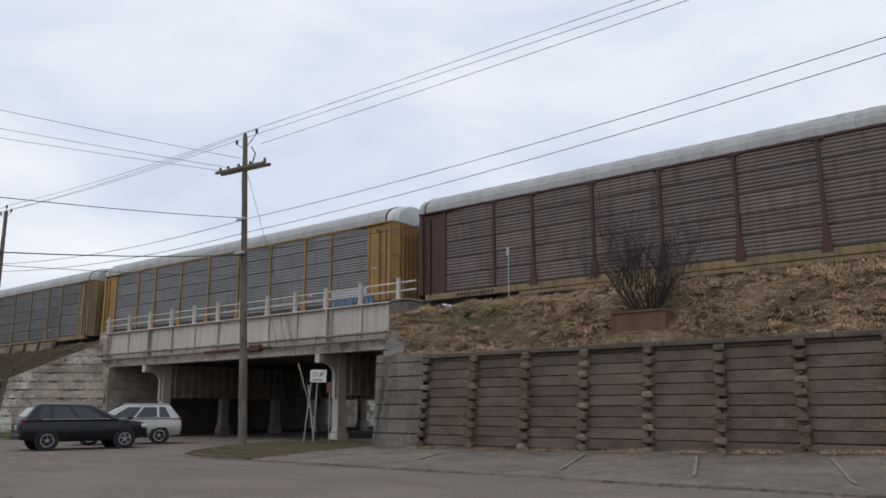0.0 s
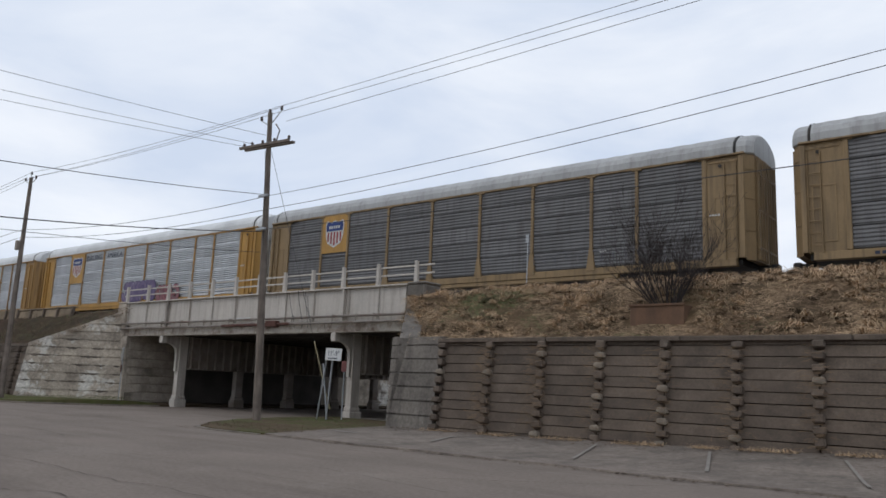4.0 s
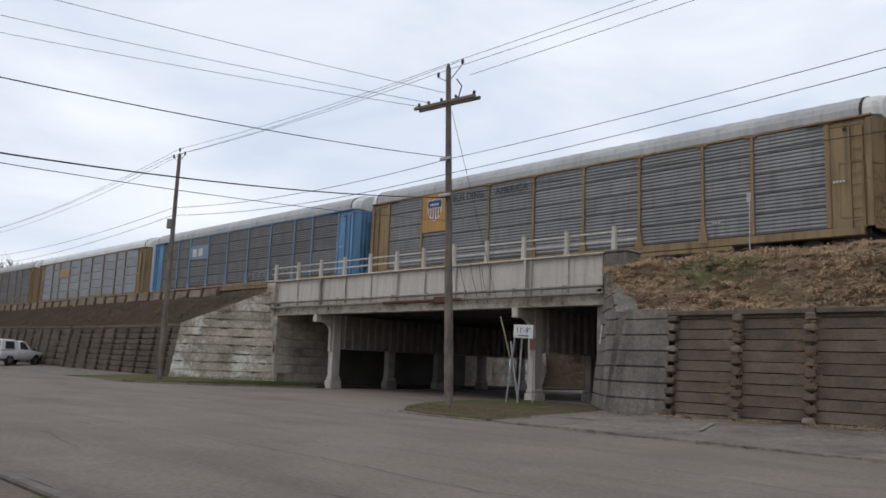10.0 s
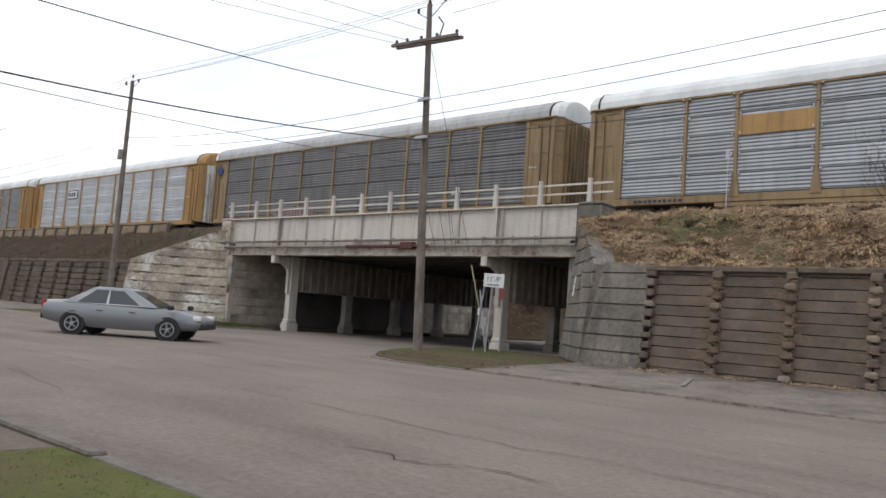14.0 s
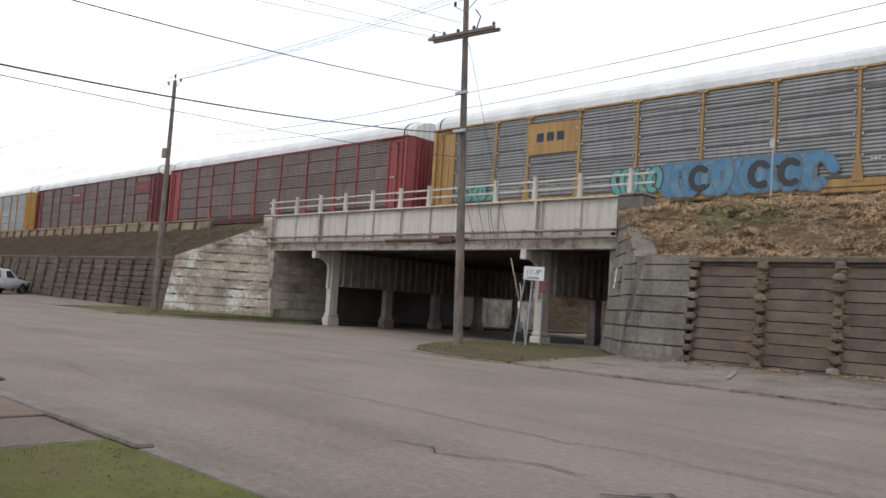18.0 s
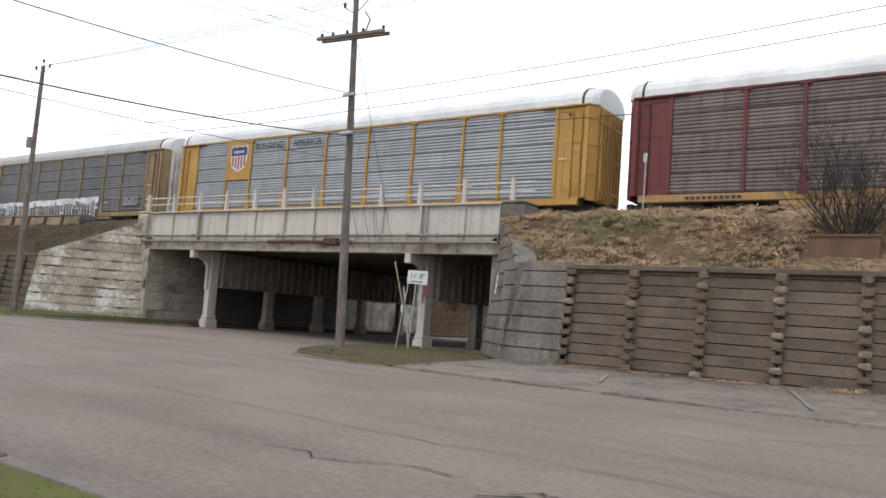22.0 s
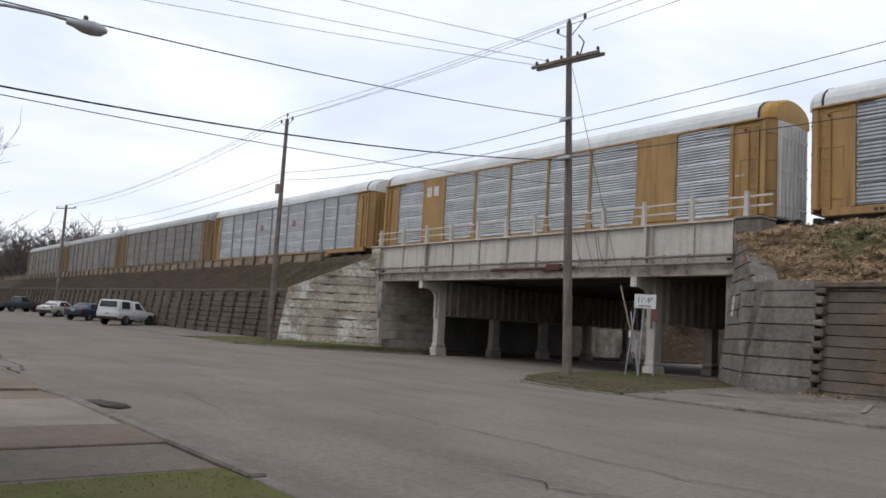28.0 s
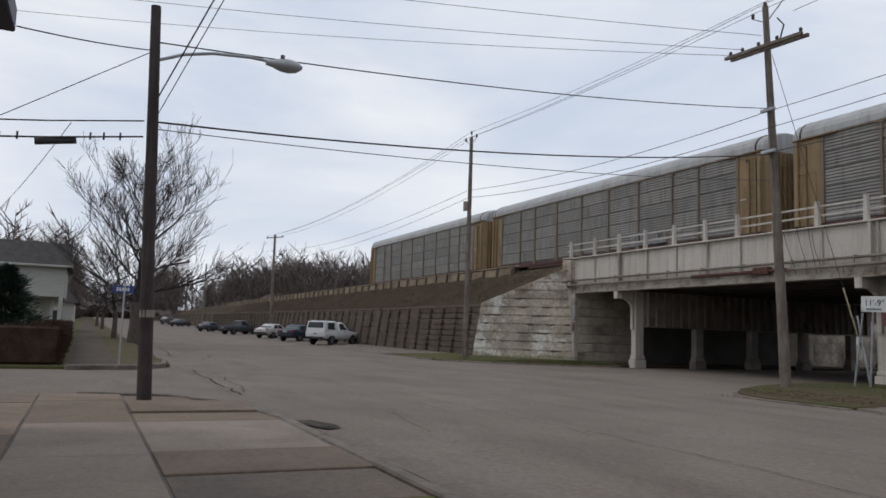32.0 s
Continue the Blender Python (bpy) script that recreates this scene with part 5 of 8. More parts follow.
def autorack(label, siding, ends, posts, sill, roof, hood, doors=None):
    car = thing("autorack_car", label, "railway car", group="train of autoracks")
    sd, ep, pp, sp = SIDING[siding], PAINT[ends], PAINT[posts], PAINT[sill]
    body = coloured("deck", MESH["deck"], PAINT["black"], car)
    coloured("far_side", MESH["far_side"], sd, car)
    coloured("side_sill", MESH["sill"], sp, car, pose(0, SIDE_Y, 0))
    coloured("top_chord", MESH["chord"], pp, car, pose(0, SIDE_Y, 0))
    for b in range(BAYS):
        sheet = SHEET[round(POSTS[b + 1] - POSTS[b], 2)][0 if siding == "silver" else 1]
        for r in range(ROWS):
            coloured("siding", sheet, sd, car, pose(POSTS[b], SIDE_Y, Z_SILL + r * ROW_H))
    for b in range(BAYS + 1):
        p = coloured("post", MESH["post"], pp, car, pose(POSTS[b], SIDE_Y, 0))
        if 1 < b < BAYS - 1:
            coloured("post_foot", MESH["foot"], pp, p)
    pale = PAINT[doors] if doors else ep
    for sgn in (-1, 1):
        x, edge = (REAR, REAR) if sgn < 0 else (POSTS[-1], FRONT)
        key = "end_rear" if sgn < 0 else "end_front"
        w = POSTS[0] - REAR if sgn < 0 else FRONT - POSTS[-1]
        ep_ob = coloured("end_panel", MESH[key], ep, car, pose(x, SIDE_Y, 0))
        coloured("door_frame", MESH[key + "_frame"], ep, ep_ob)
        coloured("head_rail", MESH[key + "_head"], ep, ep_ob)
        coloured("eave_plate", MESH[key + "_eave"], ep, ep_ob, pose(0 if sgn < 0 else -0.7, 0, 0))
        coloured("edge_post", MESH["edge_post"], ep, ep_ob, pose(w - 0.06 if sgn < 0 else 0.06, 0, 0))
        coloured("corner_post", MESH["corner_post"], ep, ep_ob, pose(0.11 if sgn < 0 else w - 0.11, 0, 0))
        coloured("ladder", MESH["ladder"], ep, ep_ob, pose(0.25 if sgn < 0 else FRONT - POSTS[-1] - 0.72, 0, 0))
        coloured("jacking_hole", MESH["hole"], PAINT["black"], ep_ob)
        rot = 0 if sgn > 0 else 180
        for s in (1, -1):
            coloured("end_corner", MESH["corner" if s > 0 else "corner_far"], ep, car, pose(edge, 0, 0, 0, 0, rot))
            coloured("end_door", MESH["door" if s > 0 else "door_far"], pale, car, pose(edge, 0, 0, 0, 0, rot))
        coloured("end_hood", MESH["hood"], PAINT[hood], car, pose(edge, 0, 0, 0, 0, rot))
        coloured("roof_seal", MESH["seal"], PAINT["black"], car, pose(edge, 0, 0, 0, 0, rot))
        t = coloured("truck", MESH["truck"], PAINT["black"], car, pose(-0.74 + sgn * 10.1, 0, 0))
        for k in (-0.9, 0.9):
            coloured("wheel_set", MESH["wheel"], M_STEEL, t, pose(k, 0, 0))
        coloured("coupler", MESH["coupler"], PAINT["black"], car, pose(edge - 0.05 * sgn, 0, 0, 0, 0, rot))
    coloured("roof", MESH["roof"], PAINT[roof], car)
    return car


CARS = [
    ("brown autorack with weathered grey siding and a yellow sill", "rusty", "brown", "brown", "dull_yellow", "roof_grey", "roof_grey"),
    ("yellow-ended autorack with grey siding and blue graffiti", "grey", "yellow", "yellow", "brown", "roof_grey", "roof_white"),
    ("sooty grey autorack with yellow ends and a small yellow emblem", "dark", "dull_yellow", "dull_yellow", "dull_yellow", "roof_grey", "roof_grey"),
    ("sooty grey autorack with yellow ends and a shield emblem", "dark", "dull_yellow", "dull_yellow", "dull_yellow", "roof_grey", "roof_grey"),
    ("bright silver autorack with yellow posts, shield emblem and purple graffiti", "silver", "gold", "yellow", "gold", "roof_white", "roof_white"),
    ("bright silver autorack with dull yellow posts and ends", "silver", "yellow", "yellow", "yellow", "roof_white", "roof_white"),
    ("bright silver autorack with grey posts and two red emblems", "silver", "yellow", "post_grey", "yellow", "roof_white", "roof_white"),
    ("dull grey autorack with yellow ends and a shield emblem", "grey", "dull_yellow", "dull_yellow", "dull_yellow", "roof_grey", "white"),
    ("sooty grey autorack with faded blue ends and pale posts", "dark", "blue", "pale_blue", "dull_yellow", "roof_grey", "roof_white"),
    ("blue-grey autorack with yellow ends and a yellow emblem plate", "blue_grey", "dull_yellow", "dull_yellow", "dull_yellow", "roof_white", "white"),
    ("dark grey autorack with yellow ends and a round blue emblem", "dark", "dull_yellow", "dull_yellow", "dull_yellow", "roof_grey", "roof_white"),
    ("bright silver autorack with fresh yellow ends and yellow end hood", "silver", "yellow", "yellow", "yellow", "roof_white", "yellow"),
    ("grey autorack with yellow ends and bright blue graffiti", "grey", "yellow", "yellow", "yellow", "roof_white", "roof_white"),
    ("brown-stained autorack with bright red ends and posts", "rusty", "red", "red", "brown", "roof_white", "white"),
    ("brown autorack with dark maroon ends and a yellow sill", "rusty", "maroon", "maroon", "yellow", "roof_white", "white"),
    ("blue-grey autorack with yellow ends, shield emblem and slogan", "blue_grey", "gold", "gold", "gold", "roof_white", "roof_white"),
    ("grey autorack with yellow ends and a white painted band", "dark", "dull_yellow", "dull_yellow", "dull_yellow", "roof_grey", "roof_white"),
    ("sooty grey autorack with yellow ends and patches", "dark", "dull_yellow", "dull_yellow", "dull_yellow", "roof_grey", "roof_grey"),
    ("blue-grey autorack with yellow ends and a white placard", "blue_grey", "yellow", "yellow", "yellow", "roof_white", "roof_white"),
    ("silver autorack with broad yellow panels and a yellow end hood", "silver", "yellow", "yellow", "yellow", "roof_white", "gold"),
    ("silver autorack with yellow ends, grey posts and two small red emblems", "silver", "yellow", "post_grey", "yellow", "roof_white", "roof_white"),
    ("dull grey autorack with yellow ends and posts", "drab", "dull_yellow", "dun", "brown", "roof_grey", "roof_grey"),
    ("dull grey autorack with grimy yellow ends", "drab", "dull_yellow", "dun", "brown", "roof_grey", "roof_grey"),
    ("plain dull grey autorack, the last of the train", "drab", "dull_yellow", "dun", "brown", "roof_grey", "roof_grey"),
]
train = [autorack(*spec, doors="white" if i in (4, 9, 11, 16, 18, 19) else None) for i, spec in enumerate(CARS)]
LETTERS = (lettering("BUILDING", 0.5, M_MARK_DARK, "slogan"), lettering("AMERICA", 0.5, M_MARK_DARK, "slogan"))
for i in (4, 15):
    plate(train[i], "emblem_panel", 1, 1, 2.7, Z_EAVE, PAINT["gold"], "yellow emblem panel")
    shield(train[i], 1, 3.95, 1.35)
    for k, x in enumerate((-6.4, -3.5)):
        part("slogan", LETTERS[k], None, train[i], "dark slogan lettering", at=pose(x, SIDE_Y - 0.085, 4.5))
for i, z, s in ((3, 3.95, 1.3), (7, 4.1, 1.05)):
    plate(train[i], "emblem_panel", 1, 1, 2.9, Z_EAVE, PAINT["gold"], "faded emblem panel")
    shield(train[i], 1, z, s)
for k, x in enumerate((-6.4, -3.5)):
    part("slogan", LETTERS[k], None, train[7], "dark slogan lettering", at=pose(x, SIDE_Y - 0.085, 4.5))
for i in (5, 6, 20):
    for b in (3, 5):
        x = side_x(b + 0.5) - 0.3
        edge = [(-0.2, -0.22), (0.2, -0.22), (0.26, -0.12), (0.26, 0.12), (0.2, 0.22), (-0.2, 0.22), (-0.26, 0.12), (-0.26, -0.12)]
        em = part("emblem", Geo().prism([(x + a, 3.42 + c) for a, c in edge], 0.006, pose(0, SIDE_Y - 0.078, 0)), M_SHIELD_RED, train[i], "small red emblem")
        for k in range(2):
            part("emblem_bar", Geo().box(x - 0.17, x + 0.17 - 0.06 * k, SIDE_Y - 0.084, SIDE_Y - 0.08, 3.46 - 0.16 * k, 3.52 - 0.16 * k), M_MARK, em, "pale bar")
plate(train[2], "emblem_panel", 2, 1, 3.2, 4.0, PAINT["yellow"], "small yellow emblem panel")
bars(train[2], "emblem_bar", side_x(2) + 0.8, 3.4, 1.2, 0.4, 2, M_MARK_DARK, "dark emblem bars")
plate(train[8], "emblem_panel", 2, 1, 3.2, 4.3, PAINT["pale_blue"], "pale blue emblem panel")
bars(train[8], "emblem_bar", side_x(2) + 0.45, 3.45, 1.9, 0.6, 2, M_MARK, "pale emblem bars")
plate(train[9], "emblem_panel", 2, 1, 3.3, 4.05, PAINT["yellow"], "yellow emblem plate")
part("emblem", Geo().lathe([(0.28, 0), (0.28, 0.01)], pose(REAR + 0.75, SIDE_Y - 0.125, 4.25, 90, 0, 0), 20), M_SHIELD_BLUE, train[10], "round blue emblem")
x = side_x(2) + 0.5
part("emblem_plate", Geo().prism([(x, 3.35), (x + 1.7, 3.35), (x + 1.85, 3.55), (x + 1.7, 4.1), (x, 4.1), (x - 0.15, 3.9)], 0.005, pose(0, SIDE_Y - 0.066, 0)), M_MARK_DARK, train[11], "dark outlined emblem plate")
part("emblem_face", Geo().box(x + 0.06, x + 1.64, SIDE_Y - 0.071, SIDE_Y - 0.0665, 3.43, 4.02), SIDING["silver"], train[11])
bars(train[11], "emblem_bar", x + 0.25, 3.55, 1.25, 0.34, 3, M_MARK_DARK, "dark emblem bars")
plate(train[12], "emblem_panel", 2, 1, 3.1, 4.6, PAINT["yellow"], "yellow emblem panel")
bars(train[12], "emblem_bar", side_x(2) + 0.5, 3.7, 1.7, 0.4, 3, M_MARK_DARK, "dark emblem bars")
plate(train[14], "emblem_panel", 3, 1, 3.3, 4.3, PAINT["maroon"], "maroon emblem panel")
bars(train[14], "emblem_bar", side_x(3) + 0.5, 3.95, 1.5, 0.12, 7, M_MARK, "pale unreadable lettering")
plate(train[14], "name_panel", 8, 1, 3.5, 4.5, PAINT["maroon"], "maroon name panel")
bars(train[14], "name_bar", side_x(8) + 0.5, 3.85, 1.8, 0.3, 4, PAINT["red"], "red unreadable lettering")
plate(train[16], "emblem_panel", 1, 1, 2.9, 4.7, PAINT["yellow"], "yellow picture panel")
part("emblem", Geo().box(side_x(1) + 0.5, side_x(1) + 1.6, SIDE_Y - 0.08, SIDE_Y - 0.074, 3.4, 4.2), M_EMBLEM_GREEN, train[16], "dark green picture emblem")
for k, (a, b, c, d) in enumerate(((0.62, 3.5, 0.2, 0.5), (0.9, 3.62, 0.16, 0.34), (1.14, 3.5, 0.3, 0.28))):
    part("emblem_bar", Geo().box(side_x(1) + a, side_x(1) + a + c, SIDE_Y - 0.086, SIDE_Y - 0.082, b, b + d), M_MARK, train[16], "white blot on the emblem")
plate(train[18], "placard", 6, 1, 3.1, 3.75, M_MARK, "white placard")
bars(train[18], "placard_bar", side_x(6) + 0.35, 3.3, 2.1, 0.18, 9, M_SHIELD_RED, "red unreadable lettering")
for b in (1, 7):
    plate(train[19], "yellow_panel", b, 1, Z_SILL, Z_EAVE, PAINT["yellow"], "broad yellow panel")
bars(train[19], "emblem_bar", side_x(1) + 0.3, 3.85, 1.4, 0.6, 2, M_MARK, "white emblem bars")
plate(train[17], "yellow_panel", 1, 1, 3.4, 4.8, PAINT["yellow"], "yellow patch panel")
bars(train[17], "emblem_bar", side_x(7) + 0.2, 3.7, 2.4, 0.5, 5, PAINT["yellow"], "yellow unreadable lettering")
for i in (9, 12, 18):
    lt = coloured("latches", MESH["latches"], M_MARK, train[i], pose(0, SIDE_Y, 0))
    lt["kind"] = "stuff"
foot_strip = Geo()
for k in range(5):
    foot_strip.box(side_x(8) + 0.12, side_x(9) - 0.04, SIDE_Y - 0.075, SIDE_Y - 0.055, 1.14 + k * 0.13, 1.235 + k * 0.13, 0.02)
part("foot_strip", foot_strip, SIDING["silver"], train[1], "bright silver replacement strip")
for i, car in enumerate(train):
    dark_sill = CARS[i][4] in ("brown", "maroon")
    bars(car, "reporting_mark", REAR + 2.2, 0.88, 2.1, 0.11, 10, M_MARK_DIM if dark_sill else M_MARK_DARK, "small unreadable stencilled marks")
    bars(car, "stencil", FRONT - 1.3, 2.7, 0.42, 0.07, 4, M_MARK, "small stencilled marks")
    bars(car, "stencil", side_x(7) + 0.4, 1.7, 0.35, 0.07, 3, M_MARK, "small stencilled marks")
for i, a, b, z0, z1, mats, letter, fat in (
        (1, -1.8, 2.4, 1.15, 2.0, G_TAG, 0.75, 0.13), (1, 8.7, 11.4, 0.8, 1.35, G_BLUE, 1.0, 0.5), (3, 3.2, 9.0, 1.3, 1.9, G_DARK, 0.9, 0.12), (4, -1.7, 2.3, 1.1, 2.3, G_PURPLE, 0.8, 0.3),
        (4, 2.6, 5.0, 0.9, 1.9, G_RED, 0.9, 0.3), (8, 1.2, 5.9, 1.15, 1.95, G_FAINT, 1.1, 0.12), (8, -10.5, -6.0, 1.2, 1.7, G_FAINT, 0.8, 0.1), (10, -7.2, -3.4, 0.9, 1.5, G_PALE_RED, 0.9, 0.3),
        (10, 2, 9, 1.2, 1.8, G_DARK, 0.8, 0.15), (12, -12.3, -10.0, 1.15, 1.85, G_GREEN, 0.9, 0.36), (12, -8.6, -3.6, 1.15, 1.8, G_FAINT, 0.7, 0.16), (12, -3.2, -0.9, 1.05, 2.0, G_TEAL, 0.8, 0.3),
        (12, -0.8, 5.4, 0.85, 2.05, G_BRIGHT, 0.8, 0.33), (14, -4.0, -2.2, 1.35, 2.0, G_FAINT, 0.8, 0.1), (15, -3.0, 1.5, 1.2, 1.8, G_FAINT, 0.8, 0.1), (16, 8.9, 10.4, 1.5, 2.0, G_FAINT, 0.8, 0.25),
        (17, -10.6, -7.9, 0.75, 1.75, G_SILVER, 0.7, 0.32), (17, -4.0, 3.0, 1.2, 1.9, G_FAINT, 0.8, 0.1), (0, 8.4, 12.0, 1.6, 3.0, G_RED, 0.9, 0.1), (22, 3.0, 6.0, 1.2, 1.9, G_FAINT, 0.8, 0.2)):
    graffiti(train[i], a, b, z0, z1, mats, i * 7 + int(a * 10), letter, fat)
# black cores in every second stroke group of the large blue piece
rng = random.Random(8)
for k, x in enumerate((0.75, 3.1, 4.2)):
    part("graffiti", ribbon([(x + 0.34 * math.cos(a * 0.5 + 0.8), 1.45 + 0.42 * math.sin(a * 0.5 + 0.8)) for a in range(10)], 0.24, SIDE_Y - 0.15 - 0.002 * k), G_DARK[1], train[12], "black swollen stroke over the blue graffiti")
# one car's long painted piece: pale top, blue-grey middle, black foot, tan notched uprights
def painted_band(z_low, z_high, wob, y):
    edge = [-9.5 + 0.4 * k for k in range(40)]
    low = [(x, z_low + rng.uniform(-wob, wob)) for x in edge]
    high = [(x, z_high + 0.012 * (x + 9.5) + rng.uniform(-wob, wob)) for x in reversed(edge)]
    return Geo().prism(low + high, 0.003, pose(0, y, 0))


def notched(x, low, top, w, y):
    """A thick upright with stepped, notched sides."""
    n = max(3, int((top - low) / 0.13))
    zs = [low + (top - low) * q / n for q in range(n + 1)]
    side = [w * (0.62 if q % 2 else 1.0) * rng.uniform(0.85, 1.1) for q in range(n)]
    right_edge = [(x + side[q] / 2, z) for q in range(n) for z in (zs[q], zs[q + 1])]
    left_edge = [(x - side[q] / 2, z) for q in range(n) for z in (zs[q], zs[q + 1])]
    return Geo().prism(right_edge + left_edge[::-1], 0.002, pose(0, y, 0))


G_PALE = material("graffiti_pale_band", (0.56, 0.565, 0.57), rough=0.5, vary=0.2, scale=1.5, stain=(0.34, 0.36, 0.40), stain_amount=0.9, stain_scale=0.9, bump=0)
mural = part("graffiti", painted_band(0.62, 1.95, 0.05, SIDE_Y - 0.096), G_PALE, train[16], "long painted band of pale, blue and black graffiti")
part("middle_band", painted_band(0.6, 1.52, 0.12, SIDE_Y - 0.1005), G_SLATE, mural)
part("foot_band", painted_band(0.58, 1.12, 0.1, SIDE_Y - 0.105), G_DARK[1], mural)
x, k = -9.2, 0
while x < 6.0:
    top = rng.uniform(1.5, 1.8) + (0.2 if x > 1.5 else 0.0)
    low = rng.uniform(0.66, 0.9)
    w = rng.uniform(0.15, 0.24)
    y = SIDE_Y - 0.11 - 0.004 * (k % 4)
    face = rng.choice((G_TAN, G_TAN, G_PALE, G_WHITE[0])) if x > -3 else rng.choice((G_PALE, G_PALE, G_SLATE, G_TAN))
    part("upright", notched(x, low, top, w + 0.07, y), G_DARK[1], mural)
    part("upright_face", notched(x + 0.015, low + 0.05, top - 0.04, w * 0.75, y - 0.002), face, mural)
    if rng.random() < 0.45:
        z = rng.uniform(low + 0.2, top - 0.2)
        part("bridge_stroke", ribbon([(x, z), (x + 0.18, z + rng.uniform(-0.05, 0.08)), (x + 0.38, z + rng.uniform(-0.14, 0.14))], 0.1, y - 0.0035), face, mural)
    x += rng.uniform(0.26, 0.44)
    k += 1
PITCH = 28.6
SLACK = {1: 0.05, 4: 0.45, 5: 0.25, 6: 0.45, 8: 0.15, 9: 0.2, 10: 0.3, 11: 0.25, 12: 0.25, 13: 0.1, 16: -0.12, 20: -0.15}


# ---- poles and wires ----
def utility_pole(base, top, r0, r1, label, mat=None, z0=-0.3):
    p = thing("utility_pole", label, "utility pole", pose(base[0], base[1], z0))
    a, b = Vector((0, 0, 0)), Vector((top[0] - base[0], top[1] - base[1], top[2] - z0))
    n = 8
    part("shaft", Geo().tube([a + (b - a) * (i / n) + Vector((rough(i, 1, 0.02, 1), rough(i, 5, 0.02, 1), 0)) * (0 < i < n) for i in range(n + 1)],
                             [r0 + (r1 - r0) * i / n for i in range(n + 1)], 12), mat or M_POLE, p, smooth=True)
    return p


def insulator(parent, p, q=None, name="insulator"):
    """A small stacked insulator at p, local to the pole."""
    part(name, Geo().lathe([(0.02, 0), (0.055, 0.02), (0.055, 0.06), (0.03, 0.08), (0.06, 0.10), (0.05, 0.16), (0.02, 0.19)], pose(*p), 8), M_INSUL, parent, smooth=True)


def local(p, pole):
    return tuple(Vector(p) - pole.location)


P1, P2, P3 = (-27.3, 16.4), (-46.85, 15.4), (-24.03, -1.63)
pole1 = utility_pole(P1, (-27.65, 16.1, 11.9), 0.165, 0.09, "tall weathered wooden utility pole with a tilted crossarm")
for dz, dy in ((0.0, -0.13), (0.0, 0.13)):
    a, b = local((-29.15, 16.05 + dy, 10.62), pole1), local((-26.05, 15.95 + dy, 10.42), pole1)
    part("crossarm", Geo().tube([a, b], 0.07, 4), M_POLE, pole1)
for f in (0.03, 0.2, 0.42, 0.66, 0.95):
    p = Vector((-29.15, 16.05, 10.62)).lerp(Vector((-26.05, 15.95, 10.42)), f)
    insulator(pole1, local((p.x, p.y, p.z + 0.06), pole1))
for x, z in ((-28.15, 11.75), (-27.65, 11.95), (-26.95, 11.95)):
    part("pin_bracket", Geo().tube([local((-27.62, 16.1, 11.35), pole1), local((x, 16.1, z - 0.1), pole1)], 0.02, 6), M_GALV, pole1)
    insulator(pole1, local((x, 16.1, z - 0.1), pole1))
part("cutout", Geo().tube([local((-27.1, 16.0, 11.3), pole1), local((-26.85, 16.0, 11.0), pole1), local((-27.0, 16.0, 10.6), pole1)], 0.025, 6), M_INSUL, pole1, "hanging fuse cutout")
for z in (8.5, 7.2):
    part("cable_clamp", Geo().box(-0.26, 0.26, -0.05, 0.05, -0.05, 0.05, 0.01), M_GALV, pole1, at=pose(*local((-27.5, 16.0, z), pole1)))
part("ground_wire", Geo().tube([local((-27.55, 15.95, 10.3), pole1), local((-27.42, 16.15, 6), pole1), local((-27.36, 16.24, 0.3), pole1)], 0.01, 4), M_CABLE, pole1)

pole2 = utility_pole(P2, (-46.7, 15.35, 11.75), 0.16, 0.09, "weathered wooden utility pole beside the wing wall")
for x, z in ((-47.35, 11.75), (-46.7, 12.0), (-46.1, 11.7)):
    part("pin_bracket", Geo().tube([local((-46.7, 15.35, 11.35), pole2), local((x, 15.35, z - 0.1), pole2)], 0.02, 6), M_GALV, pole2)
    insulator(pole2, local((x, 15.35, z - 0.1), pole2))
part("meter_box", Geo().box(-0.12, 0.12, -0.3, -0.12, 8.1, 8.6, 0.02), M_STEEL, pole2, "small grey box")

pole4 = utility_pole((-90.0, 14.6), (-90.2, 14.6, 10.9), 0.17, 0.11, "grey utility pole with a short crossarm among parked cars", z0=gz(-90) - 0.3)
part("crossarm", Geo().tube([local((-91.4, 14.0, 10.6), pole4), local((-89.0, 15.2, 10.6), pole4)], 0.06, 4), M_POLE, pole4)
for f in (0.05, 0.5, 0.95):
    p = Vector((-91.4, 14.0, 10.6)).lerp(Vector((-89.0, 15.2, 10.6)), f)
    insulator(pole4, local(p, pole4))
utility_pole((-140.0, 14.6), (-140.2, 14.6, 11.2), 0.17, 0.11, "distant grey utility pole", z0=gz(-140) - 0.3)

pole3 = utility_pole(P3, (-24.0, -1.9, 6.72), 0.12, 0.082, "dark creosoted wooden pole carrying a street lamp", M_POLE_DARK, z0=-0.05)
arm = [(-24.02, -1.85, 5.78), (-24.05, -1.4, 5.98), (-24.08, -0.9, 6.1), (-24.1, -0.3, 6.15), (-24.1, 0.15, 6.14)]
lamp_arm = part("lamp_arm", Geo().tube([local(p, pole3) for p in arm], 0.03, 8), M_GALV, pole3, "curved galvanised lamp arm", smooth=True)
head = Geo()
prof = [(0.0, 0.045, 0.05), (0.12, 0.06, 0.07), (0.26, 0.10, 0.12), (0.42, 0.11, 0.15), (0.56, 0.09, 0.13), (0.66, 0.03, 0.05)]
vs, fs = [], []
for d, h, w in prof:
    for k in range(12):
        a = 2 * math.pi * k / 12
        vs.append((w * math.cos(a), d, h * math.sin(a) * (1.0 if math.sin(a) > 0 else 1.3) - 0.02))
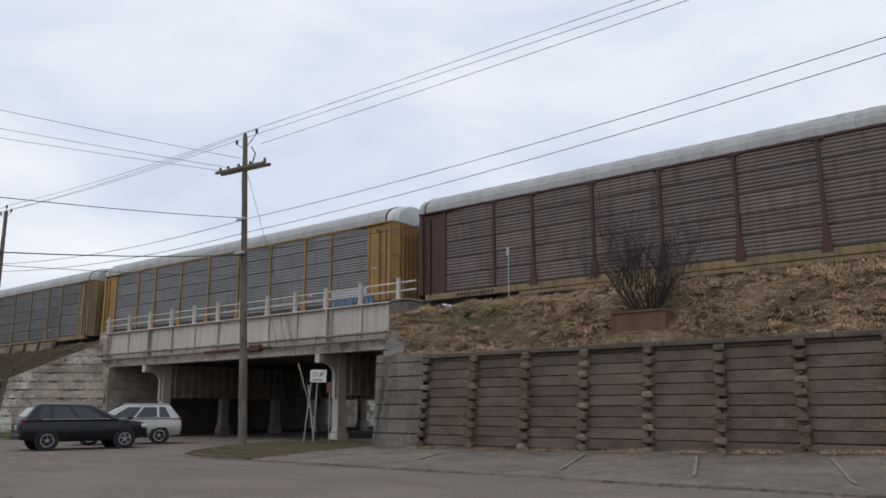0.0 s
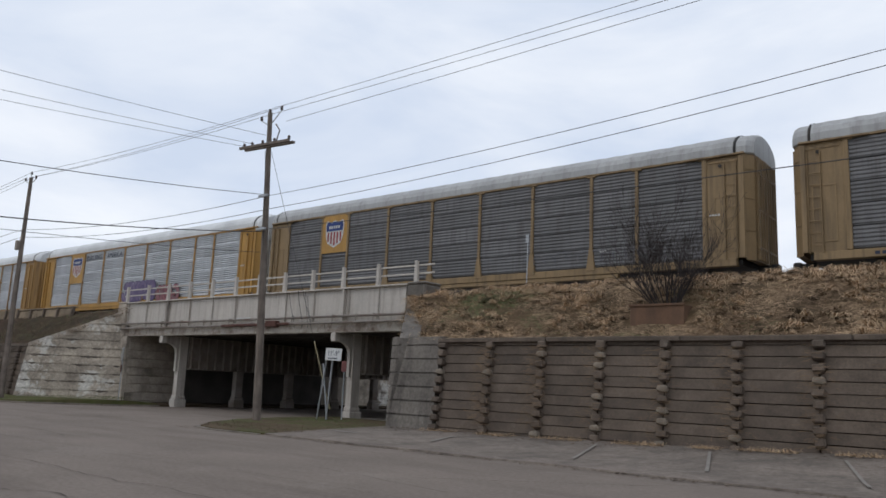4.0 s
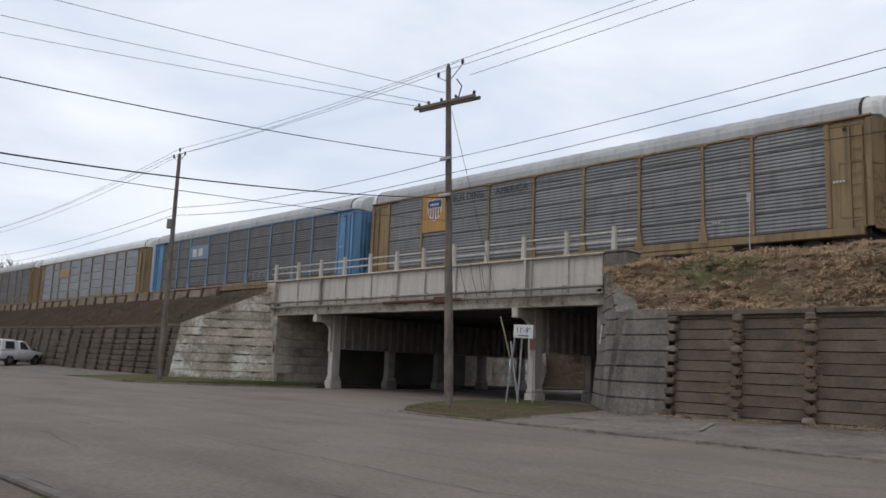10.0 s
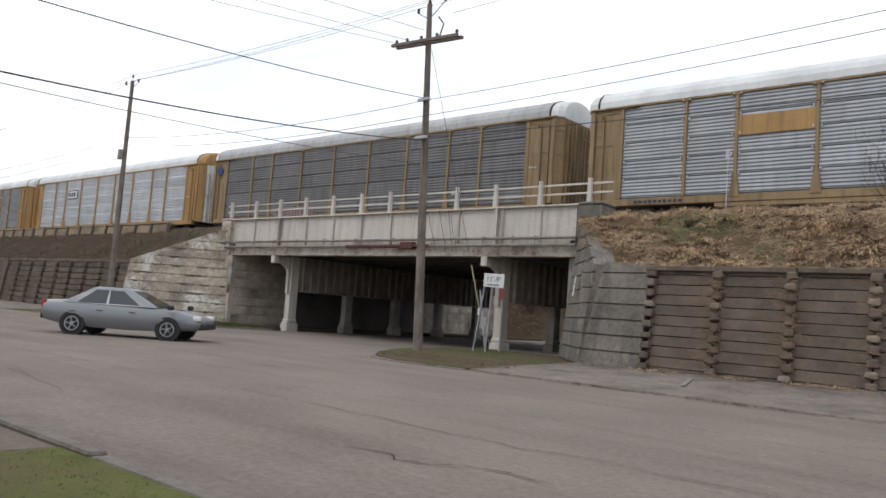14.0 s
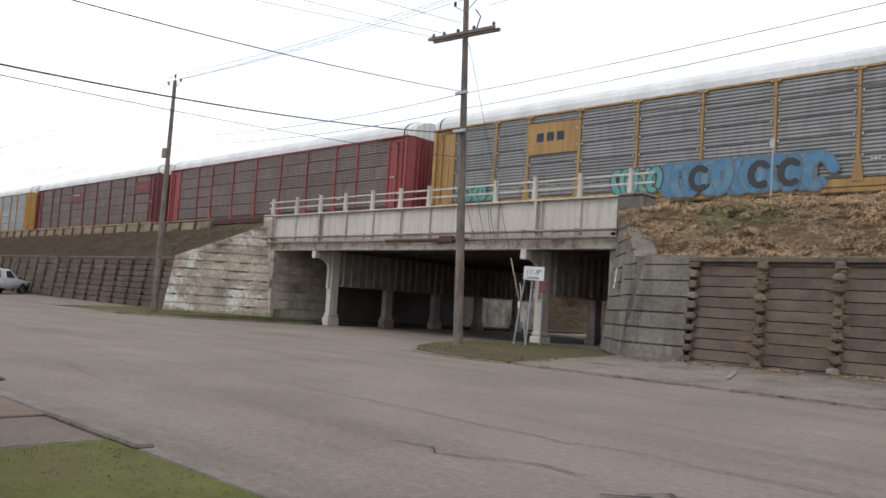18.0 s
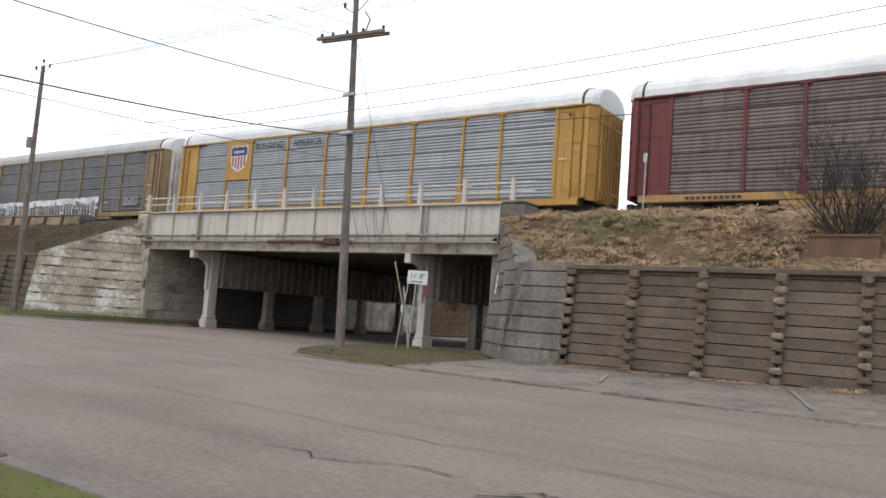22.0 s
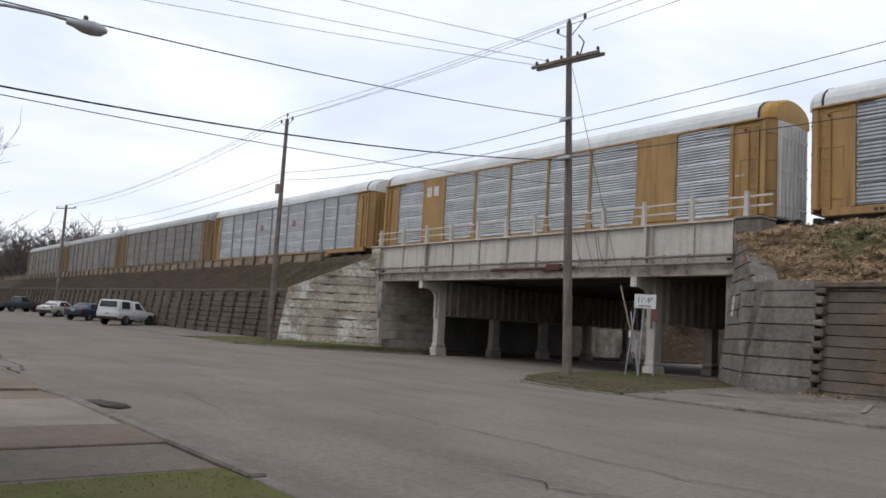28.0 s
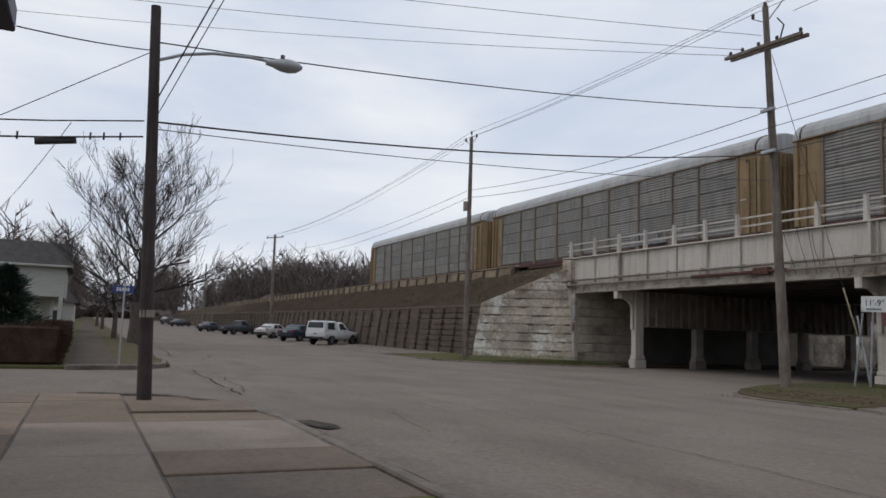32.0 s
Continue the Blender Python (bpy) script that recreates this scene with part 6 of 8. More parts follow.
for i in range(5):
    fs += [(i * 12 + k, i * 12 + (k + 1) % 12, (i + 1) * 12 + (k + 1) % 12, (i + 1) * 12 + k) for k in range(12)]
fs += [tuple(range(12))[::-1], tuple(range(60, 72))]
lamp_head = part("lamp_head", Geo().add(vs, fs), M_GALV, pole3, "grey cobra-head street lamp", smooth=True, at=pose(*local((-24.1, 0.02, 6.14), pole3)))
part("photocell", Geo().lathe([(0.04, 0), (0.04, 0.06), (0.02, 0.07)], pose(0, 0.3, 0.09), 10), M_INSUL, lamp_head)
part("utility_box", Geo().box(-0.3, -0.12, -0.24, -0.1, 3.2, 3.68, 0.03), M_STEEL, pole3, "small dull grey utility box")
part("steel_band", Geo().lathe([(0.121, 1.5), (0.12, 1.62)], pose(0, -0.055, 0), 12), M_STEEL, pole3, "worn steel band")


def wire(a, b, sag, r=0.011, mat=None, label="overhead wire between the poles", name="overhead_wire", n=14):
    a, b = Vector(a), Vector(b)
    pts = [a.lerp(b, i / n) - Vector((0, 0, 4 * sag * (i / n) * (1 - i / n))) for i in range(n + 1)]
    return solid(name, Geo().tube(pts, r, 5), mat or M_WIRE, label, "wire", smooth=True)


TOP1, TOP2 = ((-28.15, 16.1, 11.82), (-27.65, 16.1, 12.05), (-26.95, 16.1, 12.0)), ((-47.35, 15.35, 11.8), (-46.7, 15.35, 12.05), (-46.1, 15.35, 11.75))
ENDS = ((-91.3, 14.05, 10.75), (-90.2, 14.6, 10.95), (-89.1, 15.15, 10.75))
EAST = ((9, 16.6, 12.3), (9, 16.2, 12.35), (9, 15.6, 11.7))
for p, q, e, f in zip(TOP1, TOP2, ENDS, EAST):
    wire(p, q, 0.18, 0.009)
    wire(q, e, 0.8, 0.010)
    wire(p if f[2] > 12 else (-26.4, 15.9, 11.25), f, 0.1, 0.009)
for p, q, e, f in (((-27.5, 16.1, 8.5), (-46.75, 15.3, 8.9), (-90.1, 14.5, 9.2), (9, 16.2, 10.68)), ((-27.5, 16.1, 7.97), (-46.75, 15.3, 8.5), (-90.1, 14.5, 8.4), (9, 16.2, 10.42))):
    wire(p, q, 0.35, 0.012, M_CABLE, "black bundled overhead utility cable", "overhead_cable")
    wire(q, e, 0.8, 0.012, M_CABLE, "black bundled overhead utility cable", "overhead_cable")
    wire(p, f, 0.57, 0.0105, M_CABLE, "black bundled overhead utility cable", "overhead_cable")
wire((-27.45, 16.1, 7.2), (9, 16.2, 7.0), 0.25, 0.013, M_CABLE, "black bundled overhead utility cable", "overhead_cable")
for a, b in (((-29.1, 16.05, 10.75), (-43.5, -7.5, 13.0)), ((-28.5, 16.05, 10.75), (-41.2, -8.5, 13.0)), ((-27.8, 16.1, 11.0), (-38.6, -9.5, 13.2))):
    wire(a, b, 0.25, 0.009)
wire((-27.5, 16.0, 8.55), (-24.0, -1.85, 6.1), 0.2, 0.013, M_CABLE, "overhead cable to the street lamp pole", "overhead_cable")
wire((-27.45, 16.0, 7.1), (-24.0, -1.85, 4.72), 0.30, 0.018, M_CABLE, "thick overhead cable to the street lamp pole", "overhead_cable")
wire((-27.45, 16.0, 6.3), (-24.0, -1.85, 4.6), 0.2, 0.009, M_WIRE)
wire((-24.0, -1.85, 4.95), (-10.5, 0.85, 9.7), 0.05, 0.012, M_CABLE, "overhead cable rising from the lamp pole", "overhead_cable")
wire((-24.0, -1.85, 4.62), (-10.5, 1.45, 11.0), 0.05, 0.008)


# ---- vehicles ----
def car_paint(name, base, metal=0.0):
    m = material(name, base, rough=0.36, metal=metal, vary=0.05, scale=2, bump=0, spec=0.35)
    m.node_tree.nodes["Principled BSDF"].inputs["Coat Weight"].default_value = 0.1
    return m


V_BLACK = car_paint("dark_slate_car_paint", (0.008, 0.009, 0.013))
V_SILVER = car_paint("silver_car_paint", (0.20, 0.205, 0.215), 0.3)
V_CHAMPAGNE = car_paint("pale_silver_car_paint", (0.46, 0.45, 0.43), 0.2)
V_WHITE = car_paint("white_car_paint", (0.60, 0.60, 0.59))
V_NAVY = car_paint("dark_blue_car_paint", (0.02, 0.03, 0.055))
V_GREY = car_paint("dark_grey_car_paint", (0.06, 0.065, 0.075))
M_TYRE = material("tyre_rubber", (0.018, 0.018, 0.018), rough=0.85, vary=0.2)
M_RIM = material("alloy_rim", (0.38, 0.38, 0.39), rough=0.35, metal=0.7, vary=0.1, bump=0)
M_TRIM = material("black_plastic_trim", (0.02, 0.02, 0.021), rough=0.6, vary=0.2)
M_HEADLAMP = material("headlamp_glass", (0.62, 0.62, 0.60), rough=0.12, vary=0.1, bump=0)
M_TAIL = material("tail_lamp_red", (0.30, 0.012, 0.012), rough=0.2, vary=0.1, bump=0)
M_PLATE = material("plate_white", (0.5, 0.5, 0.48), rough=0.5, vary=0.1, bump=0)
M_GLASS = bpy.data.materials.new("tinted_car_glass")
M_GLASS.use_nodes = True
gb = M_GLASS.node_tree.nodes["Principled BSDF"]
gb.inputs["Base Color"].default_value = (0.028, 0.033, 0.037, 1)
gb.inputs["Roughness"].default_value = 0.06
gb.inputs["Specular IOR Level"].default_value = 0.6


def wheel_meshes(r, w=0.22):
    t = Geo().lathe([(0.03, -w * 0.30), (r * 0.6, -w * 0.30), (r * 0.66, -w / 2), (r * 0.93, -w / 2), (r, -w * 0.36), (r, w * 0.36), (r * 0.93, w / 2), (r * 0.62, w / 2)], pose(0, 0, 0, 90, 0, 0), 24).mesh("tyre", M_TYRE, True)
    g = Geo()
    ring = [(r * 0.66, -0.01), (r * 0.57, -0.01), (r * 0.57, 0.04), (r * 0.66, 0.04)]
    vs, fs = [], []
    for k in range(24):
        a = 2 * math.pi * k / 24
        vs += [(c * math.cos(a), -w / 2 + d, c * math.sin(a)) for c, d in ring]
    for k in range(24):
        for j in range(4):
            fs.append((k * 4 + j, k * 4 + (j + 1) % 4, ((k + 1) % 24) * 4 + (j + 1) % 4, ((k + 1) % 24) * 4 + j))
    g.add(vs, fs)
    for k in range(5):
        m = pose(0, -w / 2 + 0.005, 0) @ pose(0, 0, 0, 0, k * 72, 0)
        g.box(-r * 0.10, r * 0.10, -0.005, 0.03, 0.03, r * 0.6, 0.008, m)
    g.lathe([(r * 0.17, -0.02), (r * 0.17, 0.02)], pose(0, -w / 2 + 0.005, 0, 90, 0, 0), 12)
    return t, g.mesh("rim", M_RIM, False)


def loft(stations):
    """A body shell from stations (x, z_low, z_top, half_width)."""
    g, vs, n = Geo(), [], 9
    for x, zl, zt, w in stations:
        h = zt - zl
        half = [(w * 0.86, zl), (w * 0.98, zl + h * 0.22), (w, zl + h * 0.52), (w * 0.97, zl + h * 0.82), (w * 0.88, zt)]
        ring = half + [(-a, b) for a, b in reversed(half)]
        ring.insert(5, (0, zt + 0.025))
        vs += [(x, a, b) for a, b in ring]
    k = 11
    fs = []
    for i in range(len(stations) - 1):
        fs += [(i * k + j, i * k + (j + 1) % k, (i + 1) * k + (j + 1) % k, (i + 1) * k + j) for j in range(k)]
    fs += [tuple(range(k)), tuple(range((len(stations) - 1) * k, len(stations) * k))]
    return g.add(vs, fs)


def cabin(car, name, x0, x1, t0, t1, zb, zt, wb, wt, paint, side_windows, glass_front=True, glass_back=True, label=""):
    """A glasshouse: sides, roof and its panes. x0, x1: its foot; t0, t1: its roof, rear and front."""
    zs = zt - 0.05
    vs, k = [], 0
    rings = [(x0, x1, zb, wb), (x0 + (t0 - x0) * 0.55, x1 + (t1 - x1) * 0.55, zb + (zs - zb) * 0.55, wb + (wt - wb) * 0.55), (t0, t1, zs, wt), (t0 + 0.12, t1 - 0.16, zt, wt * 0.84)]
    for a, b, z, w in rings:
        vs += [(a, -w * 0.94, z), (a + 0.06, -w, z), (b - 0.1, -w, z), (b, -w * 0.88, z), (b, w * 0.88, z), (b - 0.1, w, z), (a + 0.06, w, z), (a, w * 0.94, z)]
    fs = []
    for i in range(3):
        fs += [(i * 8 + j, i * 8 + (j + 1) % 8, (i + 1) * 8 + (j + 1) % 8, (i + 1) * 8 + j) for j in range(8)]
    fs += [tuple(range(8)), tuple(range(24, 32))]
    cab = part(name, Geo().add(vs, fs), paint, car, label, smooth=True)

    def pane(pname, corners, off):
        c = [Vector(p) + Vector(off) for p in corners]
        inner = [p - Vector(off) * 2.2 for p in c]
        part(pname, Geo().add(c + inner, [(0, 1, 2, 3), (7, 6, 5, 4), (0, 4, 5, 1), (1, 5, 6, 2), (2, 6, 7, 3), (3, 7, 4, 0)]), M_GLASS, cab)

    def at(u, v, s):
        xa, xb = x0 + (t0 - x0) * v, x1 - 0.1 + (t1 - x1) * v
        w = wb + (wt - wb) * v
        return (xa + (xb - xa) * u, s * w, zb + (zs - zb) * v)
    for s in (-1, 1):
        for u0, u1 in side_windows:
            pane("side_window", [at(u0, 0.08, s), at(u1, 0.08, s), at(u1 - 0.01, 0.9, s), at(u0 + 0.01, 0.9, s)], (0, s * 0.008, 0.002))
    if glass_front:
        a, b = rings[0], rings[2]
        pane("windshield", [(a[1] - 0.03, -a[3] * 0.8, zb + 0.04), (a[1] - 0.03, a[3] * 0.8, zb + 0.04), (b[1] + 0.02, b[3] * 0.78, zs - 0.03), (b[1] + 0.02, -b[3] * 0.78, zs - 0.03)], (0.014, 0, 0.014))
    if glass_back:
        a, b = rings[0], rings[2]
        f = 0.25
        pane("rear_window", [(a[0] + (b[0] - a[0]) * f, -a[3] * 0.8, zb + (zs - zb) * f), (a[0] + (b[0] - a[0]) * f, a[3] * 0.8, zb + (zs - zb) * f), (b[0] - 0.01, b[3] * 0.8, zs - 0.04), (b[0] - 0.01, -b[3] * 0.8, zs - 0.04)], (-0.014, 0, 0.008))
    return cab


def vehicle(name, label, category, stations, wheel_r, axle_x, track, paint, lamps, group=""):
    """Shell, wheels, lamps, bumpers and plates. lamps: z of head lamps, z of tail lamps, half span."""
    car = thing(name, label, category, group=group)
    part("body", loft(stations), paint, car, smooth=True)
    tyre, rim = wheel_meshes(wheel_r)
    wheels = []
    for ax in axle_x:
        for s in (-1, 1):
            arch = Geo().lathe([(wheel_r * 1.14, -0.02), (wheel_r * 1.14, 0.16)], pose(ax, s * (track + 0.085), wheel_r * 1.02, 90 if s > 0 else -90, 0, 0), 22)
            part("wheel_arch", arch, M_TRIM, car)
            w = thing("wheel", "", "")
            w.parent = car
            w.matrix_basis = pose(ax, s * (track + 0.0), wheel_r, 0, 0, 0 if s < 0 else 180)
            part("tyre", tyre, None, w)
            part("rim", rim, None, w)
            wheels.append((w, ax, s * track, wheel_r, 0 if s < 0 else 180))
    xf, xr = stations[-1][0], stations[0][0]
    hz, tz, span = lamps
    for s in (-1, 1):
        part("headlamp", Geo().box(xf - 0.30, xf - 0.05, s * span - 0.14, s * span + 0.14, hz - 0.07, hz + 0.08, 0.03), M_HEADLAMP, car)
        part("tail_lamp", Geo().box(xr + 0.02, xr + 0.16, s * span - 0.12, s * span + 0.13, tz - 0.12, tz + 0.12, 0.03), M_TAIL, car)
        part("mirror", Geo().box(-0.1, 0.06, -0.1, 0.1, -0.07, 0.07, 0.03), M_TRIM, car, at=pose(stations[len(stations) // 2][0] + 0.55, s * (stations[len(stations) // 2][3] + 0.09), stations[len(stations) // 2][2] + 0.06))
        for x in (0.35, -0.6):
            part("door_handle", Geo().box(x - 0.09, x + 0.09, -0.015, 0.015, -0.015, 0.015, 0.006), M_TRIM, car, at=pose(0, s * (stations[len(stations) // 2][3] * 0.985), stations[len(stations) // 2][2] - 0.16))
    part("front_bumper", Geo().box(xf - 0.12, xf + 0.03, -span - 0.05, span + 0.05, 0.36, 0.55, 0.04), M_TRIM, car)
    part("rear_bumper", Geo().box(xr - 0.03, xr + 0.14, -span - 0.05, span + 0.05, 0.40, 0.58, 0.04), M_TRIM, car)
    pl = part("number_plate", Geo().box(xr - 0.025, xr + 0.02, -0.17, 0.17, 0.72, 0.87, 0.005), M_PLATE, car)
    part("plate_bar", Geo().box(xr - 0.03, xr - 0.026, -0.12, 0.12, 0.77, 0.82), M_MARK_DARK, pl)
    return car, wheels


SUV = [(-2.2, 0.50, 0.96, 0.72), (-2.15, 0.38, 1.06, 0.83), (-1.75, 0.32, 1.08, 0.87), (-0.75, 0.29, 1.07, 0.88), (0.2, 0.29, 1.06, 0.88), (0.9, 0.29, 1.04, 0.88), (1.4, 0.31, 1.01, 0.87), (1.88, 0.35, 0.96, 0.83), (2.12, 0.4, 0.88, 0.74), (2.22, 0.48, 0.76, 0.62)]
SEDAN = [(-2.36, 0.55, 0.86, 0.68), (-2.28, 0.40, 0.95, 0.80), (-1.8, 0.30, 0.98, 0.88), (-0.8, 0.24, 0.95, 0.90), (0.2, 0.22, 0.92, 0.90), (0.95, 0.24, 0.90, 0.90), (1.6, 0.28, 0.84, 0.88), (2.1, 0.32, 0.74, 0.82), (2.32, 0.40, 0.66, 0.70), (2.38, 0.46, 0.6, 0.58)]
TRUCK = [(-2.62, 0.60, 0.98, 0.80), (-2.58, 0.50, 1.08, 0.86), (-1.6, 0.42, 1.10, 0.90), (-0.5, 0.40, 1.10, 0.90), (0.5, 0.40, 1.10, 0.90), (1.1, 0.40, 1.08, 0.90), (1.7, 0.44, 1.04, 0.88), (2.4, 0.48, 0.96, 0.84), (2.62, 0.52, 0.86, 0.74)]


def suv(label, paint, group=""):
    car, wheels = vehicle("suv", label, "suv", SUV, 0.345, (-1.33, 1.33), 0.765, paint, (0.80, 0.98, 0.66), group)
    cabin(car, "cabin", -2.13, 1.15, -1.72, 0.22, 1.04, 1.6, 0.85, 0.64, paint, ((0.12, 0.26), (0.29, 0.56), (0.59, 0.87)))
    part("grille", Geo().box(2.17, 2.235, -0.42, 0.42, 0.56, 0.74, 0.02), M_TRIM, car)
    for s in (-1, 1):
        part("window_trim", Geo().box(-1.55, 0.75, s * 0.865 - 0.008, s * 0.865 + 0.008, 1.065, 1.085), M_RIM, car)
    for s in (-1, 1):
        part("roof_rail", Geo().box(-1.6, 0.15, s * 0.58 - 0.02, s * 0.58 + 0.02, 1.605, 1.65, 0.01), M_RIM, car)
    return car, wheels


def sedan(label, paint, group=""):
    car, wheels = vehicle("sedan", label, "car", SEDAN, 0.32, (-1.36, 1.40), 0.78, paint, (0.68, 0.84, 0.66), group)
    cabin(car, "cabin", -1.75, 1.05, -0.95, 0.15, 0.92, 1.44, 0.83, 0.60, paint, ((0.16, 0.48), (0.51, 0.86)))
    return car, wheels


def pickup(label, paint, cap=None, group=""):
    car, wheels = vehicle("pickup_truck", label, "pickup truck", TRUCK, 0.37, (-1.55, 1.65), 0.78, paint, (0.86, 0.92, 0.70), group)
    cabin(car, "cabin", -0.55, 1.15, -0.35, 0.45, 1.08, 1.72, 0.84, 0.66, paint, ((0.12, 0.84),))
    if cap:
        c = cabin(car, "bed_cap", -2.6, -0.6, -2.5, -0.62, 1.09, 1.76, 0.85, 0.76, cap, ((0.2, 0.78),), False, True, "white fibreglass bed cap")
        for x in (-2.2, -1.0):
            part("roof_bar", Geo().box(x - 0.02, x + 0.02, -0.7, 0.7, 1.77, 1.81, 0.008), M_GALV, car)
    else:
        # a flat dark sheet stands in for the shade inside the open bed
        part("bed_hollow", Geo().box(-2.5, -0.62, -0.72, 0.72, 1.098, 1.125, 0.005), M_TRIM, car, "flat dark sheet in place of the shaded open bed")
    return car, wheels


# parked along the western crib wall, noses to the wall
for maker, args, x, y, rz in ((pickup, ("white pickup truck with a white bed cap, parked facing the wall", V_WHITE, V_WHITE), -70.0, 15.2, 133),
                              (sedan, ("dark blue sedan parked beside the white truck", V_NAVY), -79.5, 15.0, 133),
                              (sedan, ("pale silver sedan parked at an angle to the wall", V_CHAMPAGNE), -90.0, 15.0, 133),
                              (pickup, ("dark grey pickup truck parked at an angle to the wall", V_GREY), -109.0, 14.9, 120),
                              (sedan, ("dark grey sedan parked at an angle to the wall", V_GREY), -133.0, 14.9, 130),
                              (sedan, ("grey sedan parked far along the lot", V_GREY), -172.0, 14.6, 130),
                              (suv, ("dark suv parked far along the lot", V_GREY), -190.0, 14.2, 140)):
    car, _ = maker(*args, group="parked vehicles")
    car.matrix_basis = pose(x, y, gz(x) + 0.012 + 0.03 * (y - 13), 0, 0, rz)

dark_suv = suv("black suv turning from the street into the underpass", V_BLACK)
pale_suv = suv("silver suv leaving the underpass and driving away west", V_CHAMPAGNE)
silver_sedan = sedan("silver sedan turning from the street into the underpass", V_SILVER)


# ---- signs, guy wire and small fixtures ----
M_SIGN = material("sign_white", (0.62, 0.62, 0.60), rough=0.5, vary=0.1, scale=3, stain=(0.36, 0.34, 0.30), stain_amount=0.5, stain_scale=2, bump=0)
M_SIGN_RED = material("faded_sign_red", (0.17, 0.06, 0.055), rough=0.6, vary=0.2, bump=0)
M_SIGN_BLUE = material("street_sign_blue", (0.03, 0.05, 0.19), rough=0.5, vary=0.1, bump=0)
M_GUARD = material("guy_guard_yellow", (0.45, 0.39, 0.24), rough=0.6, vary=0.2, bump=0)
sign = thing("clearance_sign", "white low-clearance sign on leaning steel posts", "sign", pose(-26.7, 19.3, 0.07))
for a, b in (((-0.60, 0, 0), (-0.22, 0.02, 2.62)), ((-0.05, 0, 0), (0.10, 0.02, 2.62)), ((-0.10, 0.1, 0), (-0.52, 0.1, 2.25))):
    part("post", Geo().tube([a, b], 0.032, 6), M_GALV, sign)
board = part("board", Geo().box(-0.46, 0.40, -0.03, -0.012, 2.36, 2.84, 0.008), M_SIGN, sign, at=pose(0.1, 0, 0, 0, 2, 4))
part("figures", lettering("11'-9\"", 0.27, M_MARK_DARK, "figures"), None, board, "black clearance figures", at=pose(-0.03, -0.034, 2.63))
bars(board, "small_line", -0.28, 2.42, 0.5, 0.05, 8, M_MARK_DARK, "small unreadable line", -0.032)
back_sign = thing("red_sign", "faded red sign on a steel post behind the clearance sign", "sign", pose(-26.72, 20.1, 0.1))
part("post", Geo().tube([(0, 0, 0), (0, 0, 2.35)], 0.028, 6), M_GALV, back_sign)
part("board", Geo().box(-0.14, 0.15, -0.045, -0.03, 1.93, 2.35, 0.01), M_SIGN_RED, back_sign)

guy = thing("guy_wire", "steel guy wire with a yellow plastic guard near the ground", "guy wire")
top, foot = Vector((-27.5, 16.2, 10.3)), Vector((-27.25, 20.1, 0.12))
part("wire", Geo().tube([top, foot], 0.009, 5), M_WIRE, guy)
part("guard", Geo().tube([top.lerp(foot, 0.70), top.lerp(foot, 0.96)], 0.026, 8), M_GUARD, guy, "yellow guard sleeve", smooth=True)
part("tag", Geo().box(-0.06, 0.06, -0.06, -0.05, -0.12, 0.12), M_SIGN, guy, at=pose(*top.lerp(foot, 0.86)))

stop = thing("stop_sign", "back of an octagonal sign on a post beside the abutment", "sign", pose(-44.25, 20.35, 0.1, 0, 0, -20))
part("post", Geo().tube([(0, 0, 0), (0.02, 0, 2.95)], 0.03, 6), M_GALV, stop)
part("board", Geo().lathe([(0.38, 0.0), (0.38, 0.012)], pose(0, -0.035, 2.55, 90, 22.5, 0), 8), M_GALV, stop)
part("lower_sign", Geo().box(-0.16, 0.2, -0.045, -0.032, 1.6, 2.0, 0.008), M_RUST, stop)

wall_plate = thing("wall_plate", "narrow white marker plate fixed to the wing wall", "sign", pose(-23.16, 19.15, 2.24, -5.7, 0, -49.8))
part("board", Geo().box(-0.13, 0.13, -0.05, -0.03, 0, 0.64, 0.006), M_SIGN, wall_plate)
part("mark", Geo().box(-0.05, 0.05, -0.055, -0.051, 0.14, 0.2).box(-0.05, 0.05, -0.055, -0.051, 0.36, 0.42), M_MARK_DARK, wall_plate)

track_sign = thing("track_marker", "small pale marker plate on a thin post beside the track", "sign", pose(-19.5, 22.2, 5.3))
part("post", Geo().tube([(0, 0, 0), (0.02, 0, 2.05)], 0.022, 6), M_GALV, track_sign)
part("board", Geo().box(-0.06, 0.08, -0.04, -0.028, 1.75, 2.05, 0.006), M_GALV, track_sign)

street_sign = thing("street_sign", "blue street name sign on a thin steel post", "sign", pose(-35.2, -1.6, 0.1))
part("post", Geo().tube([(0, 0, 0), (0, 0, 2.45)], 0.03, 6), M_GALV, street_sign)
sb = part("board", Geo().box(-0.012, 0.012, -0.32, 0.26, 2.12, 2.34, 0.004), M_SIGN_BLUE, street_sign)
g = Geo()
for k in range(5):
    g.box(0.0125, 0.015, -0.22 + k * 0.075, -0.17 + k * 0.075, 2.18, 2.28)
part("name_bar", g, M_SIGN, sb, "white bars")
part("cross_board", Geo().box(-0.28, 0.28, -0.012, 0.012, 2.36, 2.52, 0.004), M_SIGN_BLUE, street_sign)

